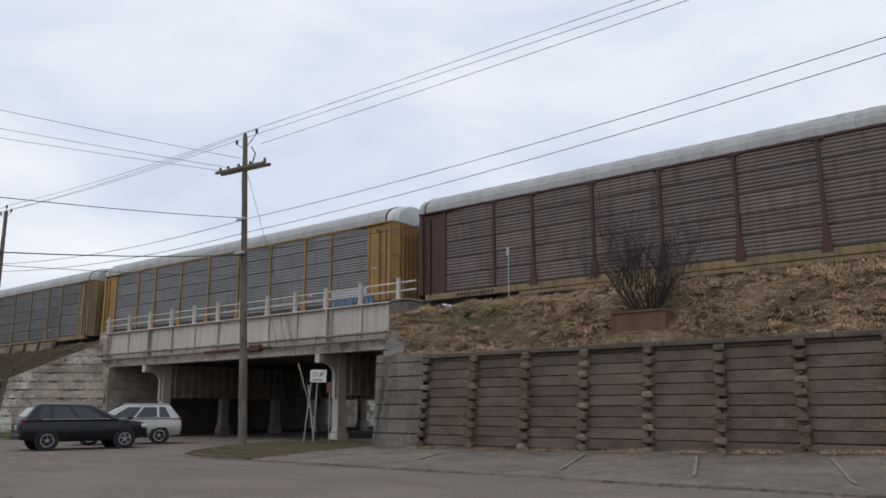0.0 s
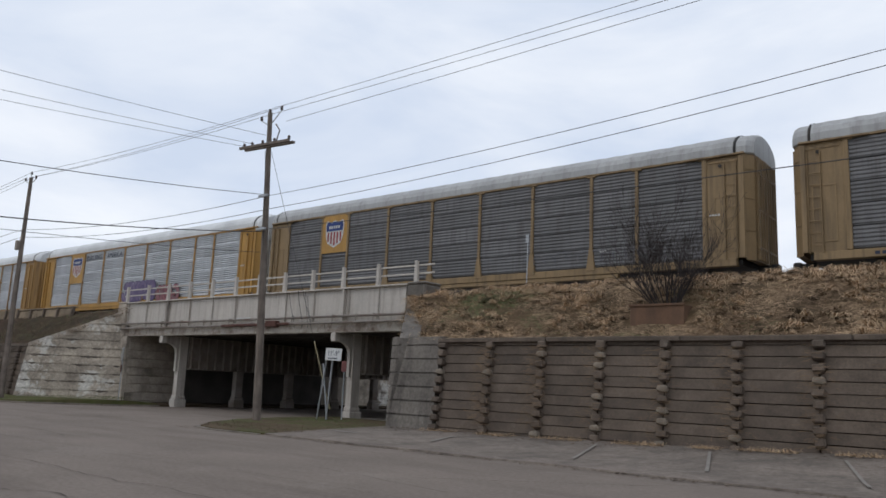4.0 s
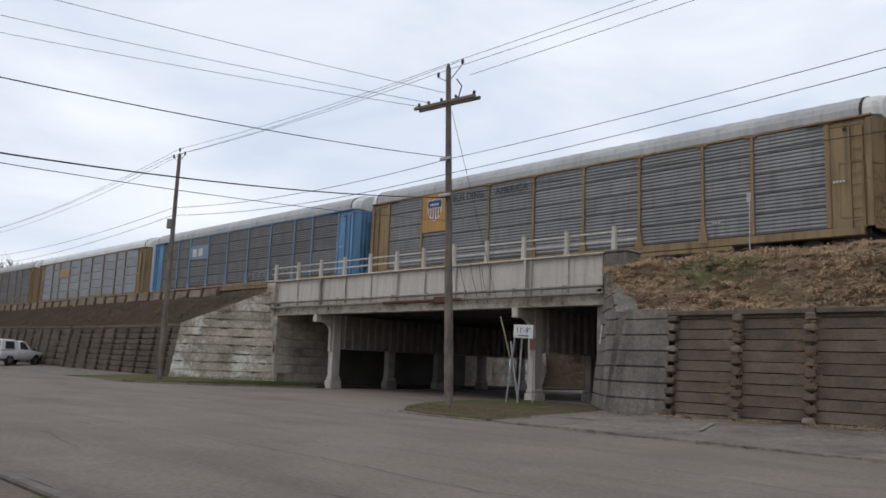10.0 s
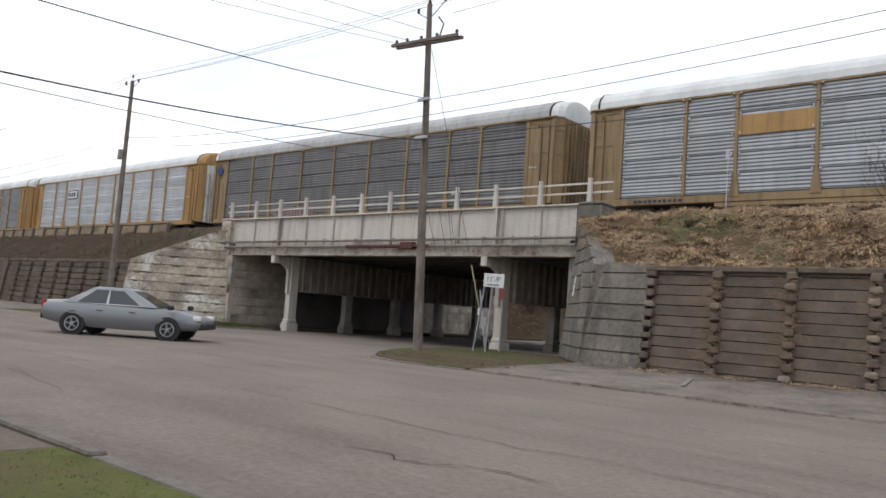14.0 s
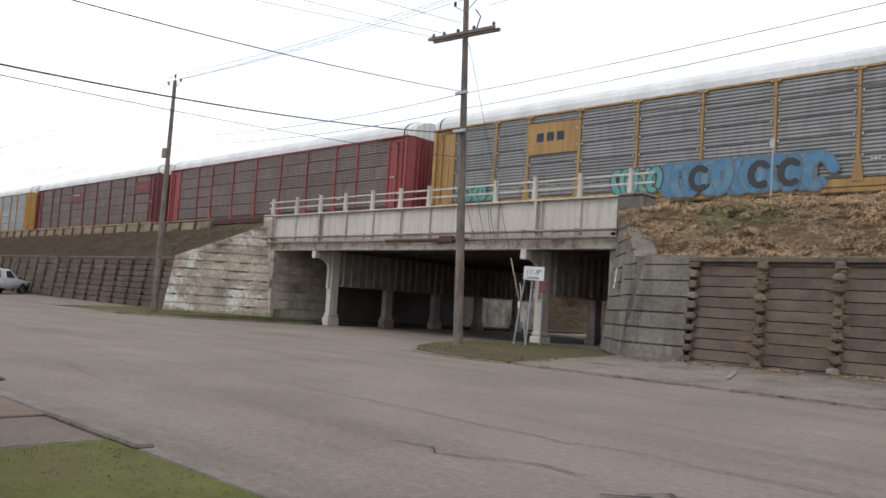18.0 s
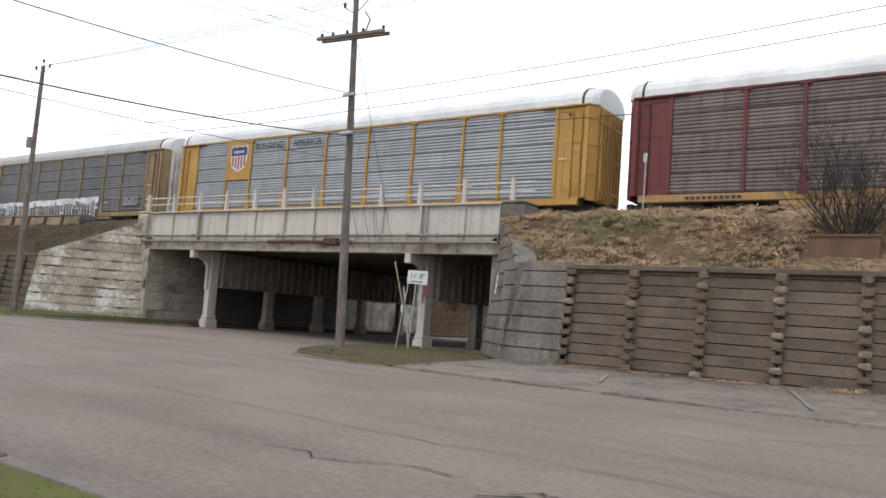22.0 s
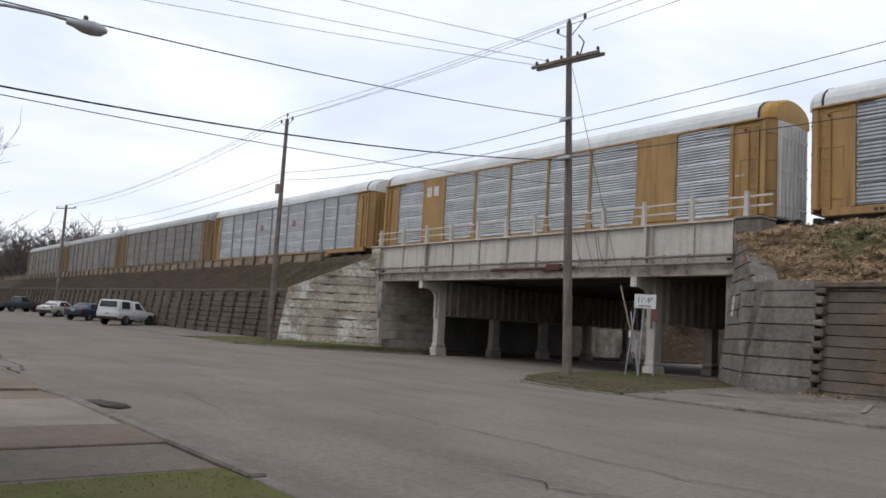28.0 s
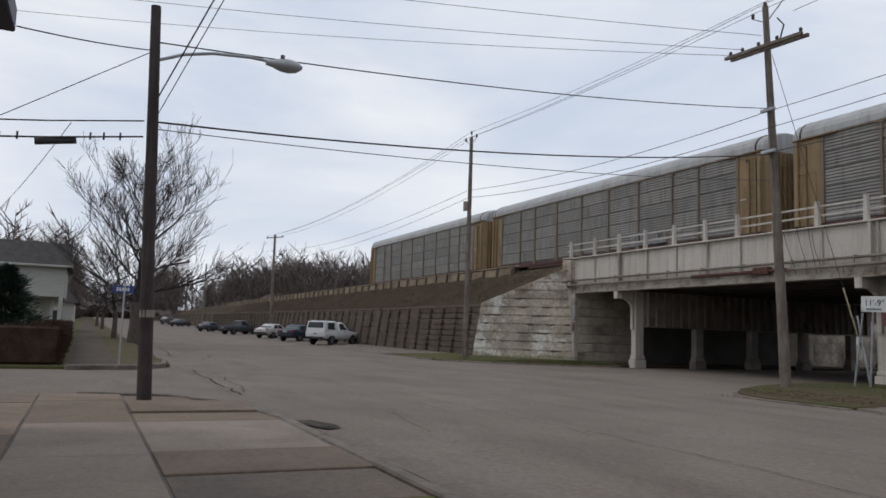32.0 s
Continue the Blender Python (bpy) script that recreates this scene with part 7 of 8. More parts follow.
# ---- planter box and bare bush on the bank ----
M_TIMBER = material("reddish_timber", (0.13, 0.072, 0.042), vary=0.3, scale=2, fine=30, streak=True, stain=(0.07, 0.045, 0.03), stain_amount=0.6)
M_BARK = material("grey_bark", (0.085, 0.066, 0.055), vary=0.35, scale=4, fine=40, bump=0.4)
M_TWIG = material("twig_bark", (0.032, 0.024, 0.022), vary=0.3, bump=0)
box = thing("timber_box", "reddish-brown timber box holding the bush on the bank", "planter", pose(-12.9, 19.2, 3.47))
for x0, x1, y0, y1 in ((-0.8, 0.8, -0.42, -0.36), (-0.8, 0.8, 0.36, 0.42), (-0.8, -0.74, -0.36, 0.36), (0.74, 0.8, -0.36, 0.36)):
    part("board", Geo().box(x0, x1, y0, y1, 0.0, 0.64, 0.01), M_TIMBER, box)
part("top_rail", Geo().box(-0.84, 0.84, -0.46, -0.40, 0.60, 0.67, 0.01), M_TIMBER, box)
part("soil", Geo().box(-0.73, 0.73, -0.35, 0.35, 0.3, 0.55), M_SOIL, box)


def limbs(g, start, d, length, radius, depth, rng, spread=0.5, lift=0.25, fork=(2, 3), twig=0.006, sides=5):
    """Bare branches, forking to fine twigs."""
    n = 4
    pts, rad, p, dd = [start], [radius], start.copy(), d.normalized()
    for i in range(n):
        dd = (dd + Vector((rng.uniform(-1, 1), rng.uniform(-1, 1), rng.uniform(-0.6, 1))) * 0.16 + Vector((0, 0, lift * 0.15))).normalized()
        p = p + dd * (length / n)
        pts.append(p.copy())
        rad.append(max(twig, radius * (1 - 0.42 * (i + 1) / n)))
    g.tube(pts, rad, sides if depth > 1 else 3, caps=False)
    if depth <= 0:
        return
    for k in range(rng.randint(*fork) + (1 if depth > 1 else 0)):
        at = rng.randint(1, n)
        side = Vector((rng.uniform(-1, 1), rng.uniform(-1, 1), rng.uniform(-0.3, 0.8))).normalized()
        nd = (dd * (1 - spread) + side * spread + Vector((0, 0, lift))).normalized()
        limbs(g, pts[at], nd, length * rng.uniform(0.55, 0.8), max(twig, rad[at] * 0.62), depth - 1, rng, spread, lift, fork, twig, sides)


def bare_bush(name, label, at, stems, height, seed, spread=0.45, mat=None, stem=0.02):
    rng = random.Random(seed)
    b = thing(name, label, "bush", pose(*at))
    for k in range(stems):
        g = Geo()
        a = rng.uniform(0, 6.28)
        d = Vector((math.cos(a) * spread, math.sin(a) * spread * 0.7, 1))
        limbs(g, Vector((math.cos(a) * 0.18, math.sin(a) * 0.12, -0.1)), d, height * rng.uniform(0.4, 0.6), stem, 4 if stem < 0.025 else 3, rng, 0.5, 0.16, (1, 3), 0.004)
        part("stem", g, mat or M_TWIG, b)
    return b


bare_bush("bare_bush", "leafless dark many-stemmed bush growing in the timber box", (-12.75, 19.25, 3.95), 22, 3.1, 5, 0.8)
def bare_tree(label, at, height, seed, trunk=0.3, depth=5, lean=(0, 0)):
    rng = random.Random(seed)
    t = thing("bare_tree", label, "tree", pose(*at), "street trees")
    fork = height * 0.2
    part("trunk", Geo().tube([(0, 0, -0.2), (0.02, 0.03, fork * 0.5), (lean[0] * 0.2, lean[1] * 0.2, fork)], [trunk * 1.35, trunk, trunk * 0.9], 10), M_BARK, t, smooth=True)
    crown = Geo()
    top = [Vector((lean[0] * 0.2, lean[1] * 0.2, fork - 0.2))]
    for k in range(5):
        top.append(top[-1] + Vector((rng.uniform(-0.1, 0.1) * height * 0.3, rng.uniform(-0.1, 0.1) * height * 0.3, height * 0.1)))
    crown.tube(top, [trunk * q for q in (0.85, 0.6, 0.45, 0.3, 0.18, 0.1)], 6, caps=False)
    count = 20 if depth > 5 else 13
    for k in range(count):
        f = k / (count - 1)
        a = k * 2.4 + rng.uniform(-0.3, 0.3)
        up = 0.08 + 1.5 * f + rng.uniform(-0.15, 0.2)
        j = min(4, int(f * 4.6))
        at_ = top[j].lerp(top[j + 1], rng.random())
        limbs(crown, at_, Vector((math.cos(a), math.sin(a), up)), height * (0.29 - 0.1 * f) * rng.uniform(0.85, 1.1), trunk * (0.36 - 0.22 * f), 4 if depth > 5 else 3, rng, 0.36, 0.03, (2, 3), 0.009, 5)
    part("crown", crown, M_TWIG, t, "leafless spreading crown of twigs")
    return t


bare_tree("large leafless street tree beside the sidewalk", (-57.0, -0.1, 0.1), 12.0, 21, 0.27, 6)
bare_tree("leafless street tree beside the sidewalk", (-64.5, -0.85, 0.15), 10.5, 22, 0.15, 5)
bare_tree("leafless street tree farther along the sidewalk", (-97.0, -0.95, 0.3), 10, 23, 0.17, 5)
bare_tree("leafless street tree farther along the sidewalk", (-116.0, -1.2, 0.35), 11, 24, 0.17, 5)
bare_tree("leafless tree behind the houses", (-76.0, -17, 0.2), 9, 26, 0.22, 5)
bare_tree("leafless tree behind the houses", (-64.0, -14, 0.2), 8, 27, 0.2, 5)

# far woods along the end of the street and behind the railway
M_WOODS = material("far_twigs", (0.105, 0.082, 0.072), vary=0.25, bump=0)
woods = Geo()
rng = random.Random(77)
spots = [(-rng.uniform(11.6, 20.5) ** 2, rng.uniform(42, 95)) for _ in range(260)] + [(rng.uniform(-300, -150), rng.uniform(34, 80)) for _ in range(330)] + \
        [(rng.uniform(-430, -230), rng.uniform(19.5, 24)) for _ in range(90)] + [(rng.uniform(-470, -260), rng.uniform(-40, -3.5)) for _ in range(170)] + \
        [(rng.uniform(-500, -425), rng.uniform(-6, 40)) for _ in range(130)] + [(rng.uniform(-300, -110), rng.uniform(-30, -5)) for _ in range(150)]
for x, y in spots:
    h = rng.uniform(11, 19) if x < -190 else rng.uniform(8, 15)
    z = gz(x) - 0.2
    woods.tube([(x, y, z), (x + rng.uniform(-0.3, 0.3), y, z + h * 0.45), (x + rng.uniform(-0.8, 0.8), y, z + h)], [0.22, 0.15, 0.03], 4, caps=False)
    for k in range(30):
        f = rng.uniform(0.2, 0.98)
        a = rng.uniform(0, 6.28)
        ln = h * rng.uniform(0.12, 0.3) * (1.1 - f * 0.6)
        b = Vector((x, y, z + h * f))
        e = b + Vector((math.cos(a) * ln, math.sin(a) * ln, ln * rng.uniform(0.4, 1.2)))
        woods.tube([b, e], [0.09, 0.035], 3, caps=False)
        for j in range(3):
            e2 = e + Vector((rng.uniform(-1, 1), rng.uniform(-1, 1), rng.uniform(0.2, 1.2))) * ln * 0.5
            woods.tube([b.lerp(e, 0.6), e2], [0.05, 0.025], 3, caps=False)
tagged(new("far_woods", woods.mesh("far_woods", M_WOODS)), "distant leafless brown woods", "woods", "", "stuff")
under = Geo()
for i in range(1800):
    x, y = rng.choice(((-rng.uniform(11, 20) ** 2, rng.uniform(48, 80)), (rng.uniform(-430, -230), rng.uniform(-50, -4)), (rng.uniform(-300, -150), rng.uniform(36, 60)), (rng.uniform(-430, -250), rng.uniform(19.5, 23)), (rng.uniform(-490, -424), rng.uniform(-8, 34)), (rng.uniform(-260, -75), rng.uniform(-70, -18))))
    z, s = gz(x) - 0.2, rng.uniform(1.5, 4.6) if not 19 < y < 24 else rng.uniform(1.0, 2.2)
    n = 7
    ring = [(x + math.cos(k * 0.9) * s * rng.uniform(0.6, 1), y + math.sin(k * 0.9) * s * rng.uniform(0.6, 1), z + rng.uniform(0.8, 1.6) * s) for k in range(n)]
    under.add(ring + [(x, y, z + 1.9 * s), (x, y, z)], [(k, (k + 1) % n, n) for k in range(n)] + [((k + 1) % n, k, n + 1) for k in range(n)])
tagged(new("far_brush", under.mesh("far_brush", M_WOODS)), "distant brown undergrowth below the woods", "brush", "", "stuff")

# ---- near side, west of the side street ----
flat("pavement_west", [(-34.9, -3.0), (-34.9, -1.6), (-420, -1.6), (-420, -3.0)], lambda x, y: gz(x) + 0.10, M_OLD_SLAB, "concrete sidewalk running along the hedge", "sidewalk")
turf("verge_west", [(-36.6, -0.05), (-420, -0.05), (-420, -1.6), (-35.1, -1.6)], lambda x, y: gz(x) + 0.09, "grass strip between sidewalk and kerb", mat=M_ISLAND)
turf("lawn_west", [(-34.8, -3.0), (-420, -3.0), (-420, -60), (-34.8, -60)], lambda x, y: gz(x) + 0.08, "dull winter lawn beside the sidewalk")
M_HEDGE = material("brown_hedge", (0.055, 0.034, 0.025), vary=0.5, scale=2.5, fine=25, bump=0.8, spec=0.1)


def hedge(name, label, x0, x1, y0, y1, z0, h, seed):
    """A clipped leafless hedge: a core with a coat of short twigs."""
    rng = random.Random(seed)
    t = thing(name, label, "hedge")
    g = Geo()
    nx, ny = max(3, int((x1 - x0) / 0.4)), max(3, int((y1 - y0) / 0.4))
    g.box(x0 + 0.08, x1 - 0.08, y0 + 0.08, y1 - 0.08, z0, z0 + h - 0.08, 0.06)
    part("core", g, M_HEDGE, t)
    tw = Geo()
    area = 2 * ((x1 - x0) + (y1 - y0)) * h + (x1 - x0) * (y1 - y0)
    for i in range(int(min(7000, area * 120))):
        side = rng.random()
        p = Vector((rng.uniform(x0, x1), rng.uniform(y0, y1), z0 + rng.uniform(0, h)))
        if side < 0.35:
            p.y, nrm = y1 - 0.07, Vector((0, 1, 0))
        elif side < 0.75:
            p.x, nrm = x1 - 0.07, Vector((1, 0, 0))
        else:
            p.z, nrm = z0 + h - 0.08, Vector((0, 0, 1))
        e = p + nrm * rng.uniform(0.04, 0.16) + Vector((rng.uniform(-1, 1), rng.uniform(-1, 1), rng.uniform(-0.5, 1))) * 0.10
        w = Vector((rng.uniform(-1, 1), rng.uniform(-1, 1), rng.uniform(-1, 1))) * 0.012
        tw.add([p - w, p + w, e], [(0, 1, 2)])
    part("twig_coat", tw, M_HEDGE, t)["kind"] = "stuff"
    return t


hedge("hedge", "clipped leafless brown hedge along the side street", -36.4, -35.3, -14.0, -3.15, 0.1, 1.15, 3)
hedge("hedge", "clipped leafless brown hedge along the sidewalk", -58.0, -36.4, -4.0, -3.15, 0.1, 1.2, 4)

# ---- houses ----
M_SIDING = material("cream_lap_siding", (0.50, 0.46, 0.37), rough=0.6, vary=0.1, scale=1, bump=0.05, random_tint=0.04)
M_WHITE_SIDING = material("white_lap_siding", (0.42, 0.41, 0.375), rough=0.6, vary=0.1, scale=1, bump=0.05)
M_ROOF = material("grey_shingle", (0.06, 0.054, 0.053), vary=0.3, scale=3, fine=12, bump=0.5)
M_BLUE_TRIM = material("indigo_trim", (0.02, 0.018, 0.045), rough=0.5, vary=0.2)
M_BASE_TRIM = material("slate_base_panel", (0.065, 0.075, 0.095), rough=0.6, vary=0.2)
M_SHUTTER = material("cream_blind", (0.50, 0.49, 0.40), rough=0.7, vary=0.08)
M_PANE = M_GLASS


def white_house(name, label, x0, x1, y0, y1, z0, eave, ridge, roof_over=0.35):
    h = thing(name, label, "house")
    part("wall", Geo().box(x0, x1, y0, y1, z0, eave), M_WHITE_SIDING, h)
    m = (y0 + y1) / 2
    part("roof", Geo().add([(x0 - 0.3, y0 - roof_over, eave), (x1 + 0.3, y0 - roof_over, eave), (x1 + 0.3, y1 + roof_over, eave), (x0 - 0.3, y1 + roof_over, eave),
                            (x0 + 1.2, m, ridge), (x1 - 0.35, m, ridge), (x1 - 0.35, y1 - 0.6, ridge), (x0 + 1.2, y1 - 0.6, ridge)],
                           [(0, 1, 5, 4), (1, 2, 6, 5), (2, 3, 7, 6), (3, 0, 4, 7), (4, 5, 6, 7), (0, 3, 2, 1)]), M_ROOF, h, "grey shingled roof")
    for i in range(int((eave - z0) / 0.18)):
        part("lap", Geo().box(x1 - 0.01, x1 + 0.02, y0, y1, z0 + i * 0.18, z0 + i * 0.18 + 0.165, 0.006), M_WHITE_SIDING, h)
    return h


far_house = thing("white_house", "white sided house with a dark grey roof behind the hedge", "house")
part("wall", Geo().box(-70, -62, -13, -3.85, 2.75, 4.6), M_WHITE_SIDING, far_house, "overhanging upper storey")
part("lower_wall", Geo().box(-70, -64.2, -12.8, -4.6, 0.0, 2.75), M_WHITE_SIDING, far_house)
for i in range(10):
    part("lap", Geo().box(-62.01, -61.98, -13, -3.85, 2.77 + i * 0.18, 2.935 + i * 0.18, 0.006), M_WHITE_SIDING, far_house)
part("roof", Geo().add([(-70.3, -13.4, 4.6), (-61.6, -13.4, 4.6), (-61.6, -3.5, 4.6), (-70.3, -3.5, 4.6), (-66.5, -13.1, 6.2), (-62.9, -13.1, 6.05), (-62.9, -3.62, 6.05), (-66.5, -3.62, 6.2)],
                       [(0, 1, 5, 4), (1, 2, 6, 5), (2, 3, 7, 6), (3, 0, 4, 7), (4, 5, 6, 7), (0, 3, 2, 1)]), M_ROOF, far_house, "grey shingled roof")
part("soffit", Geo().box(-61.62, -61.55, -13.4, -3.5, 4.5, 4.62, 0.01), M_WHITE_SIDING, far_house)
part("porch_post", Geo().box(-62.2, -61.95, -4.1, -3.87, 0.1, 2.75, 0.02), M_WHITE_SIDING, far_house)
part("porch_post", Geo().box(-62.2, -61.95, -8.3, -8.07, 0.1, 2.75, 0.02), M_WHITE_SIDING, far_house)
for y in (-9.0, -6.9, -5.4):
    w = part("window", Geo().box(-64.19, -64.13, y - 0.5, y + 0.5, 1.0, 2.2, 0.01), M_WHITE_SIDING, far_house)
    part("pane", Geo().box(-64.125, -64.115, y - 0.42, y + 0.42, 1.08, 1.6), M_PANE, w)
    part("shade", Geo().box(-64.125, -64.115, y - 0.42, y + 0.42, 1.66, 2.12), M_SHUTTER, w, "white window shade")
second = white_house("white_house", "small pale house with a grey roof farther along", -88, -76, -12.0, -3.4, 0.2, 2.75, 3.9)
for y in (-6.2, -4.6):
    w = part("window", Geo().box(-75.97, -75.93, y - 0.5, y + 0.5, 1.1, 2.2, 0.01), M_WHITE_SIDING, second)
    part("pane", Geo().box(-75.925, -75.915, y - 0.42, y + 0.42, 1.18, 2.12), M_PANE, w)

# corner shop beside the camera's sidewalk
CX0, CX1, CY = -20.68, -12.5, -3.95
shop = thing("corner_building", "cream-sided corner shop with indigo trim and curtained windows", "building")
part("wall", Geo().box(CX0, CX1, -16, CY, 0.0, 5.1), M_SIDING, shop)
for i in range(16):
    z = 3.06 + i * 0.115
    part("siding_board", Geo().add([(CX0 - 0.02, CY + 0.03, z), (CX1, CY + 0.03, z), (CX1, CY + 0.012, z + 0.112), (CX0 - 0.02, CY + 0.012, z + 0.112), (CX0 - 0.02, CY - 0.05, z), (CX1, CY - 0.05, z), (CX1, CY - 0.05, z + 0.112), (CX0 - 0.02, CY - 0.05, z + 0.112)],
                                   [(0, 1, 2, 3), (4, 7, 6, 5), (0, 4, 5, 1), (1, 5, 6, 2), (2, 6, 7, 3), (3, 7, 4, 0)]), M_SIDING, shop)
part("belt_board", Geo().box(CX0 - 0.06, CX1, CY - 0.02, CY + 0.10, 2.87, 3.05, 0.015), M_BLUE_TRIM, shop)
part("fascia_board", Geo().box(CX0 - 0.04, CX1, CY - 0.02, CY + 0.06, 2.70, 2.865, 0.01), M_SHUTTER, shop)
part("corner_post", Geo().box(CX0 - 0.04, CX0 + 0.14, CY - 0.1, CY + 0.07, 0.12, 2.715, 0.01), M_BLUE_TRIM, shop)
part("base_panel", Geo().box(CX0 - 0.06, CX1, CY - 0.02, CY + 0.10, 0.0, 0.52, 0.015), M_BASE_TRIM, shop)
part("sill_moulding", Geo().box(CX0 - 0.08, CX1, CY - 0.02, CY + 0.14, 0.52, 0.60, 0.012), M_BASE_TRIM, shop)
for k, x in enumerate((-19.62, -17.7, -15.78)):
    f = part("shop_window", Geo().box(x - 0.92, x + 0.92, CY - 0.02, CY + 0.05, 0.62, 2.70, 0.01), M_BLUE_TRIM, shop)
    for a, b in ((x - 0.72, x + 0.02), (x + 0.05, x + 0.74)):
        part("blind", Geo().box(a, b, CY + 0.045, CY + 0.062, 0.92, 1.80, 0.01), M_SHUTTER, f, "cream curtain")
        part("blind", Geo().box(a, b, CY + 0.045, CY + 0.062, 1.87, 2.6, 0.01), M_SHUTTER, f, "cream curtain")
    for j in range(5):
        part("transom_pane", Geo().box(x - 0.74 + j * 0.3, x - 0.49 + j * 0.3, CY + 0.045, CY + 0.062, 0.68, 0.86, 0.008), M_SHUTTER, f, "small pale pane")
    part("glazing_bar", Geo().box(x - 0.8, x + 0.8, CY + 0.055, CY + 0.085, 1.80, 1.87, 0.005), M_BLUE_TRIM, f)
part("drain_pipe", Geo().tube([(-18.55, CY + 0.16, 2.95), (-18.6, CY + 0.14, 2.5), (-18.75, CY + 0.14, 1.4), (-18.8, CY + 0.07, 1.35)], 0.018, 6), M_BLUE_TRIM, shop)
part("drain_pipe", Geo().tube([(CX0 + 0.03, CY + 0.14, 2.9), (CX0 + 0.03, CY + 0.13, 1.2)], 0.02, 6), M_BLUE_TRIM, shop)
for x in (-19.1, -17.1):
    w = part("upper_window", Geo().box(x - 0.42, x + 0.42, CY - 0.02, CY + 0.06, 3.36, 4.78, 0.012), M_BLUE_TRIM, shop)
    part("pane", Geo().box(x - 0.3, x + 0.3, CY + 0.05, CY + 0.066, 3.48, 4.7), M_PANE, w)
    part("window_sill", Geo().box(x - 0.45, x + 0.45, CY, CY + 0.1, 3.30, 3.36, 0.01), M_BLUE_TRIM, w)
part("bracket_hook", Geo().tube([(CX0 - 0.02, CY - 0.05, 4.6), (CX0 - 0.12, CY - 0.05, 4.62), (CX0 - 0.12, CY - 0.05, 4.35)], 0.012, 5), M_GALV, shop)
part("eave", Geo().box(CX0 - 0.22, CX1, -16.2, CY + 0.3, 4.84, 5.12, 0.02), M_BLUE_TRIM, shop, "dark indigo eave")
part("roof", Geo().add([(CX0 - 0.22, CY + 0.3, 5.122), (CX1, CY + 0.3, 5.122), (CX1, -16.2, 5.122), (CX0 - 0.22, -16.2, 5.122), (CX0 + 2, -8, 8.2), (CX1, -8, 8.2)],
                       [(0, 1, 5, 4), (2, 3, 4, 5), (3, 0, 4), (0, 3, 2, 1), (1, 2, 5)]), M_ROOF, shop)
step = thing("doorstep", "worn concrete doorstep at the corner shop", "step", pose(-17.9, -3.68, 0.12))
part("tread", Geo().box(-0.85, 0.85, -0.3, 0.32, 0.0, 0.17, 0.02), M_SLAB, step)

# evergreen in the yard
M_NEEDLE = material("evergreen_needles", (0.04, 0.06, 0.045), vary=0.4, scale=4, bump=0, spec=0.15)
pine = thing("evergreen_tree", "small dark blue-green evergreen behind the hedge", "tree", pose(-41.5, -5.15, 0.1))
part("trunk", Geo().tube([(0, 0, 0), (0, 0, 3.0)], [0.08, 0.02], 6), M_BARK, pine)
needles = Geo()
rng = random.Random(31)
for i in range(8500):
    f = rng.random()
    a0 = rng.uniform(0, 6.28)
    a, r = a0, (2.15 * (1 - f) ** 0.6 * (0.66 + 0.34 * math.cos(f * 30 + 1.5 * math.sin(a0 * 2))) * (0.75 + 0.25 * math.sin(a0 * 5 + f * 20)) + 0.08) * rng.uniform(0.3, 1.0)
    p = Vector((math.cos(a) * r, math.sin(a) * r, 0.45 + 2.6 * f - 0.12 * r + rng.uniform(-0.1, 0.1)))
    d = Vector((math.cos(a), math.sin(a), rng.uniform(-0.1, 0.7))).normalized() * rng.uniform(0.14, 0.3)
    w = d.cross(Vector((rng.uniform(-1, 1), rng.uniform(-1, 1), 1))).normalized() * 0.03
    needles.add([p - w, p + w, p + d], [(0, 1, 2)])
part("crown", needles, M_NEEDLE, pine)

# service cables from the lamp pole towards the houses
for z0, b, sag, r in ((5.95, (-21.12, -3.66, 5.0), 0.03, 0.010), (4.72, (-24.6, -22, 5.4), 0.9, 0.013), (4.45, (-24.6, -22, 5.3), 0.95, 0.016), (5.9, (-30.0, -8.8, 3.2), 0.02, 0.008)):
    wire((-24.02, -1.95, z0), b, sag, r, M_CABLE, "black service cable from the lamp pole", "service_cable")
splice = thing("splice_case", "black cylindrical cable splice case hanging on the service cable", "splice case")
part("case", Geo().tube([(-24.1, -2.95, 4.27), (-24.12, -3.55, 4.18)], 0.055, 10), M_CABLE, splice, smooth=True)
for y in (-2.3, -2.55, -2.75, -3.8, -4.05):
    part("spacer", Geo().box(-24.12, -24.08, y - 0.015, y + 0.015, 4.28 + (y + 3) * 0.12, 4.4 + (y + 3) * 0.12), M_CABLE, splice)
wire((-24.1, -3.05, 4.55), (-35.72, -5.2, 4.31), 0.1, 0.007, M_CABLE, "black service cable from the lamp pole", "service_cable")

# ---- beyond the bridge ----
wing_wall("wing_wall_north_west", (-44.85, 38.3), (-45.6, 45.5), 4.6, 2.9, 0.08, M_WING, "pale concrete wing wall on the far side of the bridge")
g = Geo().grid([-90 + 2.5 * i for i in range(60)], [44.6, 45.4, 46.2, 47, 48, 50, 54, 62, 76], lambda x, y: float(np.interp(abs(x + 35), (5.5, 7.5, 12), (-0.2, 2.2, 4.8))) * min(1, max(0, (y - 44.8) / 2.2)) + rough(x, y, 0.3, 0.4) - 0.12)
solid("bank_north", g, M_SOIL, "brown weedy bank beyond the bridge", "bank", "structure", smooth=True)
M_BRUSH = material("russet_brush", (0.10, 0.052, 0.036), vary=0.4, scale=2, bump=0)
